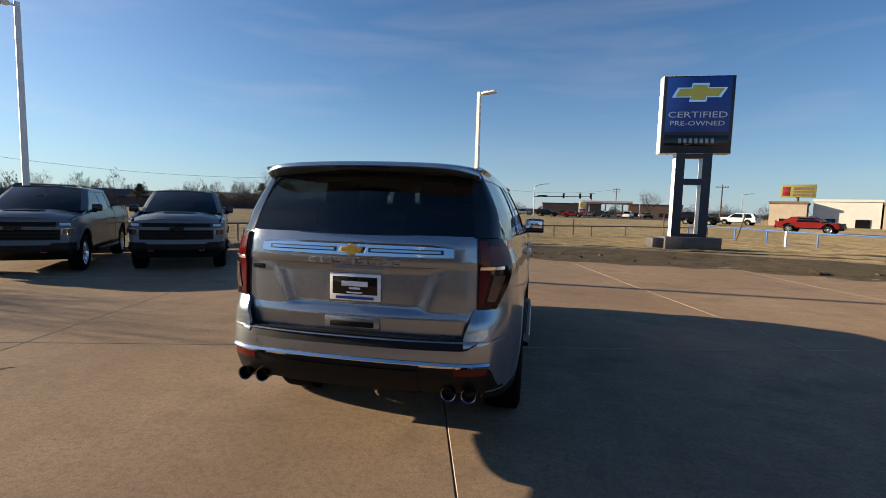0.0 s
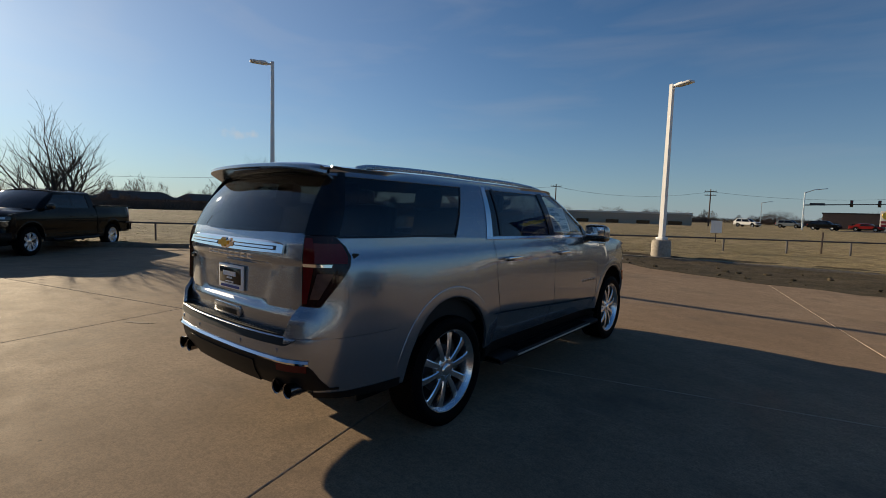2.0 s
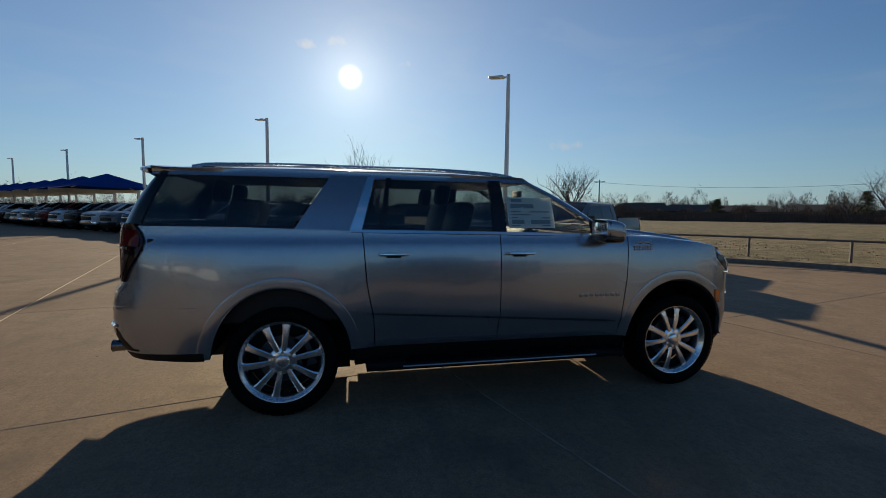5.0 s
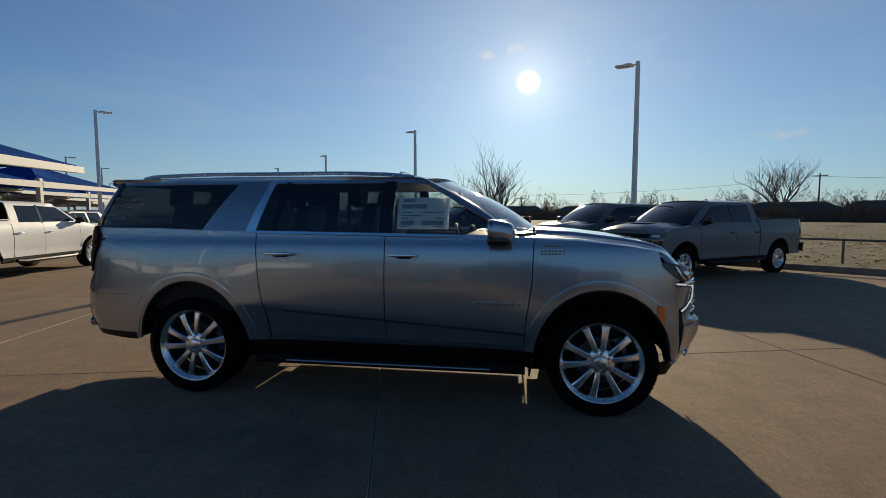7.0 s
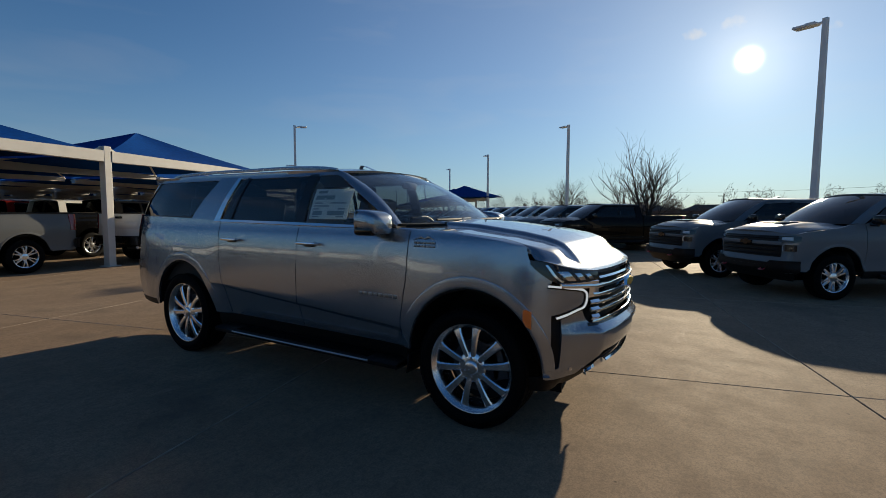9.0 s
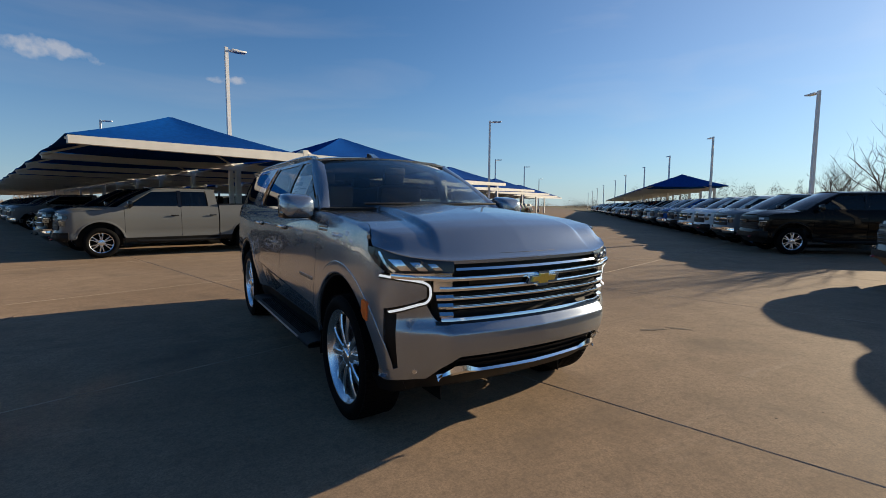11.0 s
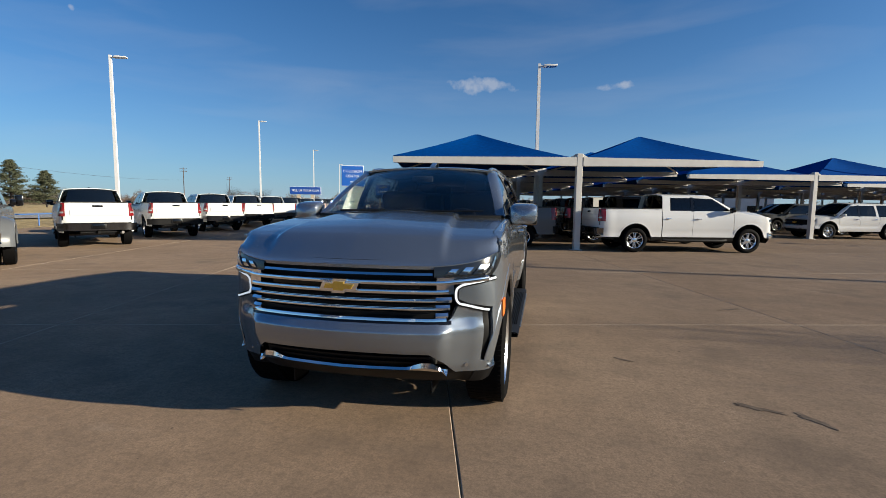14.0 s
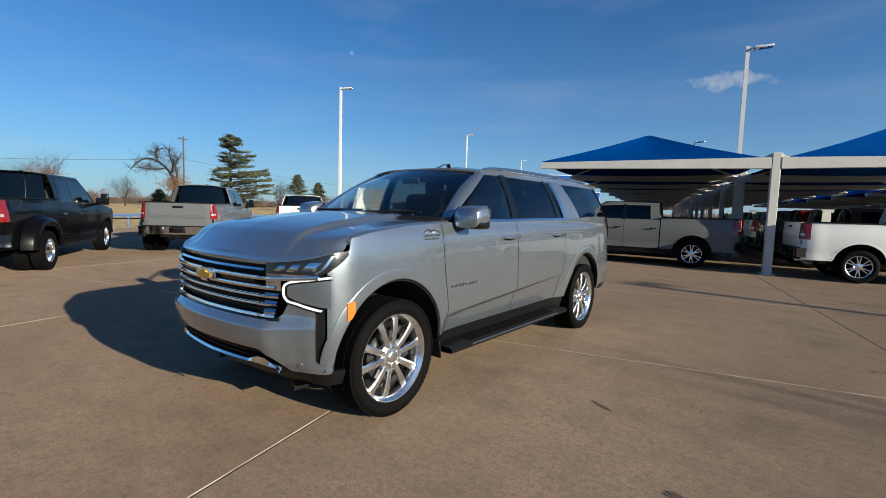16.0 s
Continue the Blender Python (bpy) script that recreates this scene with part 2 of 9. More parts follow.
def ground_material(name, dark, light, patch, patch_amount=0.5):
    m, t, p = material(name)
    g = t.nodes.new("ShaderNodeNewGeometry").outputs["Position"]
    a, b, c = noise_fac(t, 0.08, 5.0, 0.6, g), noise_fac(t, 1.6, 6.0, 0.7, g), noise_fac(t, 22.0, 4.0, 0.7, g)
    col = ramp(t, b, [(0.38, dark), (0.62, light)])
    col = mixrgb(t, maths(t, "MULTIPLY", ramp(t, a, [(0.42, (0, 0, 0)), (0.62, (1, 1, 1))]), patch_amount), col, patch)
    col = mixrgb(t, ramp(t, c, [(0.42, (0, 0, 0)), (0.64, (0.8, 0.8, 0.8))]), col, tuple(x * 0.55 for x in dark))
    t.links.new(col, p.inputs["Base Color"])
    p.inputs["Roughness"].default_value = 0.95
    p.inputs["Diffuse Roughness"].default_value = 0.6
    p.inputs["Specular IOR Level"].default_value = 0.15
    bump(t, p, maths(t, "ADD", c, b), 0.8, 0.06)
    return m


M = {
    "silver": paint_material("silver_grey_paint", (0.280, 0.318, 0.366), 0.80, 0.24, 1.0, 1.55),
    "fleet": paint_material("vehicle_paint", None, 0.05, 0.25, 0.30, 1.4),
    "letter_grey": simple("satin_grey_letters", (0.30, 0.31, 0.33), 0.3, 1.0, 0.03),
    "chrome": simple("chrome", (0.88, 0.89, 0.90), 0.10, 1.0, 0.02),
    "satin": simple("satin_aluminium", (0.62, 0.63, 0.64), 0.26, 1.0, 0.04),
    "dark_metal": simple("dark_steel", (0.07, 0.07, 0.075), 0.45, 0.8, 0.1),
    "black_plastic": simple("black_plastic", (0.006, 0.006, 0.0065), 0.5, 0.0, 0.2, spec=0.2),
    "gloss_black": simple("gloss_black", (0.005, 0.005, 0.0055), 0.12, 0.0, 0.1, coat=0.2, spec=0.4),
    "rubber": simple("tyre_rubber", (0.0035, 0.0035, 0.0038), 0.75, 0.0, 0.25, 40.0, spec=0.07),
    "gold": simple("gold_badge", (0.78, 0.52, 0.10), 0.3, 0.7, 0.05),
    "red_lens": simple("red_lens", (0.085, 0.004, 0.006), 0.12, 0.0, 0.1, coat=0.15, spec=0.25),
    "smoke_lens": simple("smoked_lens", (0.016, 0.004, 0.005), 0.10, 0.0, 0.1, coat=0.15, spec=0.25),
    "white_lens": simple("clear_lens", (0.42, 0.43, 0.45), 0.16, 0.4, 0.05, coat=1.0),
    "lens_smoke": simple("dim_clear_lens", (0.085, 0.050, 0.045), 0.14, 0.2, 0.15, 30.0, coat=0.3),
    "amber": simple("amber_lens", (0.80, 0.16, 0.02), 0.25, 0.0, 0.05, coat=0.6),
    "lamp_on": simple("daytime_lamp", (0.55, 0.57, 0.60), 0.3, 0.0, 0.0, emission=0.50),
    "lamp_clear": simple("headlamp_lens", (0.10, 0.105, 0.11), 0.12, 0.5, 0.05, coat=1.0),
    "lamp_dark": simple("headlamp_housing", (0.012, 0.013, 0.015), 0.14, 0.0, 0.2, coat=0.3),
    "interior": simple("dark_trim", (0.014, 0.0135, 0.013), 0.8, 0.0, 0.2),
    "seat": simple("black_leather", (0.008, 0.0078, 0.0078), 0.5, 0.0, 0.2),
    "paper": simple("window_sticker_paper", (0.80, 0.80, 0.78), 0.8, 0.0, 0.03),
    "print": simple("grey_print", (0.28, 0.33, 0.36), 0.8, 0.0, 0.05),
    "white": simple("white_paint", (0.78, 0.77, 0.75), 0.45, 0.0, 0.05, 4.0),
    "beam": simple("cream_steel_paint", (0.56, 0.545, 0.51), 0.5, 0.0, 0.06, 3.0),
    "cloth": simple("blue_shade_cloth", (0.001, 0.046, 0.215), 0.95, 0.0, 0.15, 8.0, spec=0.03),
    "pole": simple("pole_paint", (0.70, 0.69, 0.68), 0.45, 0.0, 0.05, 3.0),
    "base_concrete": simple("cast_concrete", (0.33, 0.29, 0.24), 0.9, 0.0, 0.2, 12.0),
    "kerb": simple("kerb_concrete", (0.19, 0.158, 0.122), 0.9, 0.0, 0.25, 6.0),
    "stain": simple("old_oil_stain", (0.135, 0.102, 0.076), 0.8, 0.0, 0.35, 14.0, spec=0.2),
    "rail": simple("fence_steel", (0.10, 0.095, 0.10), 0.6, 0.4, 0.2, 8.0),
    "blue_rail": simple("blue_fence_paint", (0.05, 0.15, 0.42), 0.5, 0.0, 0.15, 8.0),
    "sign_blue": simple("sign_face_blue", (0.012, 0.060, 0.30), 0.35, 0.0, 0.05, 4.0),
    "sign_navy": simple("sign_cabinet_navy", (0.012, 0.020, 0.040), 0.35, 0.0, 0.1, 4.0),
    "sign_bright": simple("sign_face_bright_blue", (0.02, 0.12, 0.50), 0.4, 0.0, 0.05, 4.0),
    "letter": simple("white_sign_letters", (0.82, 0.83, 0.84), 0.4, 0.0, 0.02),
    "sign_yellow": simple("billboard_yellow", (0.25, 0.235, 0.055), 0.6, 0.0, 0.1),
    "bark": simple("bark", (0.045, 0.035, 0.029), 0.95, 0.0, 0.3, 30.0),
    "leaf_rust": simple("rusty_dry_leaves", (0.20, 0.105, 0.055), 0.9, 0.0, 0.35, 3.0),
    "needles": simple("conifer_needles", (0.072, 0.078, 0.040), 0.9, 0.0, 0.35, 6.0),
    "brush": simple("winter_brush", (0.115, 0.082, 0.064), 0.95, 0.0, 0.45, 0.4),
    "roof": simple("shingle_roof", (0.072, 0.056, 0.048), 0.9, 0.0, 0.25, 3.0),
    "brick": simple("brown_brick_wall", (0.16, 0.105, 0.080), 0.9, 0.0, 0.2, 3.0),
    "stucco": simple("tan_stucco", (0.42, 0.35, 0.27), 0.9, 0.0, 0.1, 1.0),
    "pale_wall": simple("pale_wall_panel", (0.58, 0.56, 0.53), 0.85, 0.0, 0.06, 1.0),
    "wood": simple("weathered_pole_wood", (0.085, 0.060, 0.048), 0.9, 0.0, 0.25, 10.0),
    "wire": simple("cable", (0.03, 0.03, 0.03), 0.7),
    "red_paint": simple("red_car_paint", (0.33, 0.02, 0.03), 0.3, 0.2, 0.05, coat=1.0),
    "concrete": concrete_material(),
    "grass": ground_material("dry_winter_grass", (0.215, 0.165, 0.092), (0.50, 0.385, 0.215), (0.21, 0.185, 0.088), 0.45),
    "green_grass": simple("dull_green_grass", (0.085, 0.090, 0.036), 0.95, 0.0, 0.3, 2.0, spec=0.1),
    "mud": ground_material("damp_mud", (0.070, 0.055, 0.037), (0.150, 0.116, 0.078), (0.065, 0.060, 0.032), 0.5),
    # asphalt seen at a grazing angle, the sky's sheen put into its pale colour
    "pale_road": ground_material("sky_sheen_road", (0.20, 0.20, 0.205), (0.29, 0.29, 0.295), (0.24, 0.235, 0.23), 0.3),
    "asphalt": ground_material("road_asphalt", (0.045, 0.044, 0.045), (0.075, 0.072, 0.070), (0.06, 0.058, 0.056), 0.3),
    "glass": glass_material("clear_glass", (0.80, 0.86, 0.85)),
    "windscreen": glass_material("windscreen_glass", (0.52, 0.58, 0.58)),
    "privacy": glass_material("privacy_glass", (0.26, 0.285, 0.295)),
    "tail_tint": glass_material("dark_tail_glass", (0.13, 0.145, 0.15)),
    "dark_glass": glass_material("dark_window_glass", (0.03, 0.034, 0.036)),
    "tail_red": simple("red_tail_lens", (0.19, 0.010, 0.013), 0.15, 0.0, 0.1, coat=0.3),
    "rim": simple("polished_wheel", (0.84, 0.86, 0.89), 0.25, 1.0, 0.02),
    "tip": simple("dark_exhaust_chrome", (0.16, 0.16, 0.17), 0.2, 1.0, 0.05),
    "joint_edge": simple("worn_joint_edge", (0.33, 0.262, 0.198), 0.9, 0.0, 0.45, 3.0),
    "reflector": simple("lamp_reflector", (0.74, 0.77, 0.81), 0.14, 1.0, 0.04),
}
# ---------------- building tools ----------------


class Geo:
    """Collects corners and faces for one mesh."""

    def __init__(self):
        self.v, self.f = [], []

    def add(self, verts, faces):
        n = len(self.v)
        self.v += [tuple(map(float, p)) for p in verts]
        self.f += [tuple(i + n for i in face) for face in faces]
        return self

    def box(self, size, centre=(0, 0, 0), turn=(0, 0, 0), bevel=0.0):
        bm = bmesh.new()
        bmesh.ops.create_cube(bm, size=1.0)
        bmesh.ops.scale(bm, vec=size, verts=bm.verts)
        if bevel:
            bmesh.ops.bevel(bm, geom=bm.edges[:], offset=min(bevel, 0.45 * min(size)), segments=2, affect="EDGES", profile=0.5)
        m = pose(*centre, *turn)
        bm.verts.ensure_lookup_table()
        bm.verts.index_update()
        self.add([m @ v.co for v in bm.verts], [[v.index for v in face.verts] for face in bm.faces])
        bm.free()
        return self

    def tube(self, pts, radius, seg=10, cap=True):
        """A round bar along points; radius may be one number or one for each point."""
        pts = [Vector(p) for p in pts]
        rs = radius if hasattr(radius, "__len__") else [radius] * len(pts)
        rows, side = [], None
        for i, p in enumerate(pts):
            way = (pts[min(i + 1, len(pts) - 1)] - pts[max(i - 1, 0)]).normalized()
            if side is None:
                side = way.orthogonal().normalized()
            side = (side - way * side.dot(way)).normalized()
            other = way.cross(side)
            rows.append([p + (side * math.cos(a) + other * math.sin(a)) * rs[i] for a in (2 * math.pi * k / seg for k in range(seg))])
        faces = [(i * seg + k, i * seg + (k + 1) % seg, (i + 1) * seg + (k + 1) % seg, (i + 1) * seg + k) for i in range(len(pts) - 1) for k in range(seg)]
        if cap:
            faces += [tuple(range(seg))[::-1], tuple((len(pts) - 1) * seg + k for k in range(seg))]
        return self.add([p for r in rows for p in r], faces)

    def lathe(self, profile, seg=32, axis="x", centre=(0, 0, 0)):
        """profile: (along the axis, radius) pairs."""
        rows = []
        for along, r in profile:
            for k in range(seg):
                a = 2 * math.pi * k / seg
                c, s = r * math.cos(a), r * math.sin(a)
                p = {"x": (along, c, s), "y": (c, along, s), "z": (c, s, along)}[axis]
                rows.append(tuple(p[i] + centre[i] for i in range(3)))
        n = len(profile)
        faces = [(i * seg + k, i * seg + (k + 1) % seg, (i + 1) * seg + (k + 1) % seg, (i + 1) * seg + k) for i in range(n - 1) for k in range(seg)]
        return self.add(rows, faces)

    def prism(self, outline, thick, m):
        """A flat plate: outline in x, y; thick along z; laid by the pose m."""
        n = len(outline)
        top = [m @ Vector((x, y, thick / 2)) for x, y in outline]
        low = [m @ Vector((x, y, -thick / 2)) for x, y in outline]
        sides = [(i, i + n, (i + 1) % n + n, (i + 1) % n) for i in range(n)]
        return self.add(top + low, [tuple(range(n)), tuple(range(2 * n - 1, n - 1, -1))] + sides)

    def slab(self, grid, thick, out=None):
        """A curved sheet with thickness; grid is (rows, columns, 3); out: a point inside, or a direction given as ('d', x, y, z)."""
        P = np.asarray(grid, float)
        du = np.gradient(P, axis=0)
        dv = np.gradient(P, axis=1)
        N = np.cross(du, dv)
        N /= np.linalg.norm(N, axis=2, keepdims=True) + 1e-12
        if out is None:
            want = P - np.array([0, 0, 0.9])
        elif isinstance(out[0], str):
            want = np.zeros_like(P) + np.array(out[1:], float)
        else:
            want = P - np.array(out, float)
        flip = (N * want).sum() < 0
        if flip:
            P, N = P[::-1], -N[::-1]
        m, n = P.shape[:2]
        inner = P - N * thick
        verts = np.concatenate([P.reshape(-1, 3), inner.reshape(-1, 3)])
        k, faces = m * n, []
        for i in range(m - 1):
            for j in range(n - 1):
                a, b, c, d = i * n + j, (i + 1) * n + j, (i + 1) * n + j + 1, i * n + j + 1
                faces += [(a, b, c, d), (k + d, k + c, k + b, k + a)]
        rim = [(0, j) for j in range(n)] + [(i, n - 1) for i in range(1, m)] + [(m - 1, j) for j in range(n - 2, -1, -1)] + [(i, 0) for i in range(m - 2, 0, -1)]
        rim = [i * n + j for i, j in rim]
        faces += [(rim[(q + 1) % len(rim)] + k, rim[(q + 1) % len(rim)], rim[q], rim[q] + k)[::-1] for q in range(len(rim))]
        return self.add(verts, faces)

    def mesh(self, name, mat, smooth=True, angle=38):
        me = bpy.data.meshes.new(name)
        me.from_pydata(self.v, [], self.f)
        me.materials.append(mat)
        if smooth:
            me.polygons.foreach_set("use_smooth", [True] * len(me.polygons))
            me.set_sharp_from_angle(angle=radians(angle))
        me.validate()
        me.update()
        return me


def part(name, geo, mat, parent=None, label="", smooth=True, angle=38):
    ob = new(name, geo if isinstance(geo, bpy.types.Mesh) else geo.mesh(name, mat, smooth, angle))
    if parent is not None:
        ob.parent = parent
    return tagged(ob, label)


def thing(name, label, category, group="", m=None, kind=""):
    ob = new(name)
    ob.empty_display_size = 0.2
    if m is not None:
        ob.matrix_basis = m
    return tagged(ob, label, category, group, kind)


def glide(pts, n):
    """n points of a smooth curve through the given ones (Catmull-Rom by chord length)."""
    P = np.asarray(pts, float)
    d = np.r_[0, np.cumsum(np.linalg.norm(np.diff(P, axis=0), axis=1))]
    tan = np.gradient(P, d, axis=0)
    out = []
    for s in np.linspace(0, d[-1], n):
        i = min(np.searchsorted(d, s, side="right") - 1, len(d) - 2)
        h = d[i + 1] - d[i]
        u = (s - d[i]) / h
        out.append((2 * u**3 - 3 * u**2 + 1) * P[i] + (u**3 - 2 * u**2 + u) * h * tan[i] + (-2 * u**3 + 3 * u**2) * P[i + 1] + (u**3 - u**2) * h * tan[i + 1])
    return np.array(out)


def table(pairs):
    """A function through (x, value) pairs, straight between them."""
    xs, ys = zip(*pairs)
    return lambda x: float(np.interp(x, xs, ys))


def text_part(name, words, size, m, mat, parent, depth=0.01, label=""):
    """Raised lettering in the built-in font, centred on the pose m (x along the line, z out of it)."""
    cu = bpy.data.curves.new(name, "FONT")
    cu.body, cu.size, cu.extrude, cu.align_x, cu.align_y = words, size, depth, "CENTER", "CENTER"
    cu.resolution_u = 2
    ob = bpy.data.objects.new(name, cu)
    me = bpy.data.meshes.new_from_object(ob)
    bpy.data.objects.remove(ob)
    me.materials.clear()
    me.materials.append(mat)
    me.transform(m)
    return part(name, me, mat, parent, label)
# ---------------- ground ----------------


def rise(x, y):
    """The lot climbs a little towards its northern kerb."""
    f = min(1.0, max(0.0, (y - 6.5) / 7.0))
    return 0.07 * f * f * (3 - 2 * f)


ground = part("ground", Geo().add([(-3500, -3500, -0.12), (3500, -3500, -0.12), (3500, 3500, -0.12), (-3500, 3500, -0.12)], [(0, 1, 2, 3)]), M["grass"], smooth=False)
tagged(ground, "flat dry winter grassland reaching the horizon", "ground", kind="structure")

# the edge of the lot, from far in the south-west round the north to the east
LOT = [(-330, -330), (-110, -97), (-16.9, 0.5), (-13.6, 4.0), (-9.6, 8.9), (-7.2, 11.2), (-4.8, 12.6), (-1.5, 13.3), (3.0, 13.5), (7.0, 13.3), (12.0, 12.0), (17.5, 9.0), (22.0, 3.0), (30.0, -40.0), (60.0, -170.0), (-60.0, -330.0)]


def cut(poly, p, q):
    """The part of a convex polygon that lies to the right of the line from p to q."""
    out = []
    side = lambda v: (q[0] - p[0]) * (v[1] - p[1]) - (q[1] - p[1]) * (v[0] - p[0])
    for a, b in zip(poly, poly[1:] + poly[:1]):
        sa, sb = side(a), side(b)
        if sa <= 0:
            out.append(a)
        if (sa < 0) != (sb < 0) and sa != sb:
            k = sa / (sa - sb)
            out.append((a[0] + (b[0] - a[0]) * k, a[1] + (b[1] - a[1]) * k))
    return out


lot = part("pavement", Geo().add([(x, y, -0.012) for x, y in LOT], [tuple(range(len(LOT)))[::-1]]), M["concrete"], smooth=False)
tagged(lot, "tan concrete car lot cast in large slabs", "pavement", kind="structure")

# kerb along the north-western edge, and the verge behind it
edge = glide(LOT[1:13], 150)
tan_e = np.gradient(edge, axis=0)
nor_e = np.stack([-tan_e[:, 1], tan_e[:, 0]], 1) / np.linalg.norm(tan_e, axis=1)[:, None]
rows_k = []
for (x, y), (nx, ny) in zip(edge, nor_e):
    r = rise(x, y)
    rows_k.append([(x + nx * d, y + ny * d, r + h) for d, h in ((-0.01, -0.1), (0.0, 0.11), (0.025, 0.14), (0.15, 0.14), (0.16, 0.0))])
kerb = part("kerb", Geo().slab(rows_k, 0.01, ("d", 0, 0, 1)), M["kerb"])
tagged(kerb, "weathered concrete kerb along the lot", "kerb", kind="structure")

rng = random.Random(7)
rows_v = []
for (x, y), (nx, ny) in zip(edge, nor_e):
    r = rise(x, y)
    row = []
    for d in (0.155, 0.4, 0.8, 1.3, 2.0, 3.0, 4.5, 7.0, 10.0, 16.0, 40.0, 80.0, 120.0):
        wob = rng.uniform(-0.035, 0.045) if 0.3 < d < 20 else 0
        lift = r + 0.125 + 0.10 * min(1, d / 6) + wob if d < 100 else -0.13
        row.append((x + nx * d, y + ny * d, lift))
    rows_v.append(row)
verge = part("verge", Geo().slab(rows_v, 0.01, ("d", 0, 0, 1)), M["grass"])
tagged(verge, "dry yellow grass verge behind the kerb", "grass", kind="structure")

# slabs: joints run at 14.5 degrees, 4.58 m apart
JA = radians(14.4)
ju, jv = (math.cos(JA), math.sin(JA)), (-math.sin(JA), math.cos(JA))
J0 = (0.011, -0.310)
PITCH = 4.58
lines = [(tuple(edge[i]), tuple(edge[i + 1])) for i in range(0, len(edge) - 1)]


def make_slab(i, j):
    g = 0.0045
    c = [((i + a) * PITCH + (g if a == 0 else -g), (j + b) * PITCH + (g if b == 0 else -g)) for a, b in ((0, 0), (1, 0), (1, 1), (0, 1))]
    poly = [(J0[0] + u * ju[0] + v * jv[0], J0[1] + u * ju[1] + v * jv[1] ) for u, v in c]
    whole = len(poly)
    mid = (sum(p[0] for p in poly) / 4, sum(p[1] for p in poly) / 4)
    if mid[0] > 24 or (mid[0] > 17.5 and mid[1] > 3):
        return None
    for p, q in lines:
        if math.hypot((p[0] + q[0]) / 2 - mid[0], (p[1] + q[1]) / 2 - mid[1]) < 9:
            poly = cut(poly, p, q)
            if len(poly) < 3:
                return None
    k = int(np.argmin(np.hypot(edge[:, 0] - mid[0], edge[:, 1] - mid[1])))
    inside = (mid[0] - edge[k][0]) * nor_e[k][0] + (mid[1] - edge[k][1]) * nor_e[k][1] < 0
    if not inside and len(poly) == whole and math.hypot(mid[0] - edge[k][0], mid[1] - edge[k][1]) > 3.4:
        return None
    cx, cy = sum(p[0] for p in poly) / len(poly), sum(p[1] for p in poly) / len(poly)
    n, ch = len(poly), 0.006
    top = [(x + (cx - x) * ch / 2.3, y + (cy - y) * ch / 2.3, rise(x, y)) for x, y in poly]
    mid_r = [(x, y, rise(x, y) - 0.006) for x, y in poly]
    low = [(x, y, rise(x, y) - 0.05) for x, y in poly]
    faces = [tuple(range(n))]
    faces += [(k, k + n, (k + 1) % n + n, (k + 1) % n) for k in range(n)]
    faces += [(k + n, k + 2 * n, (k + 1) % n + 2 * n, (k + 1) % n + n) for k in range(n)]
    return Geo().add(top + mid_r + low, faces)
# ---------------- the grey full-size SUV ----------------


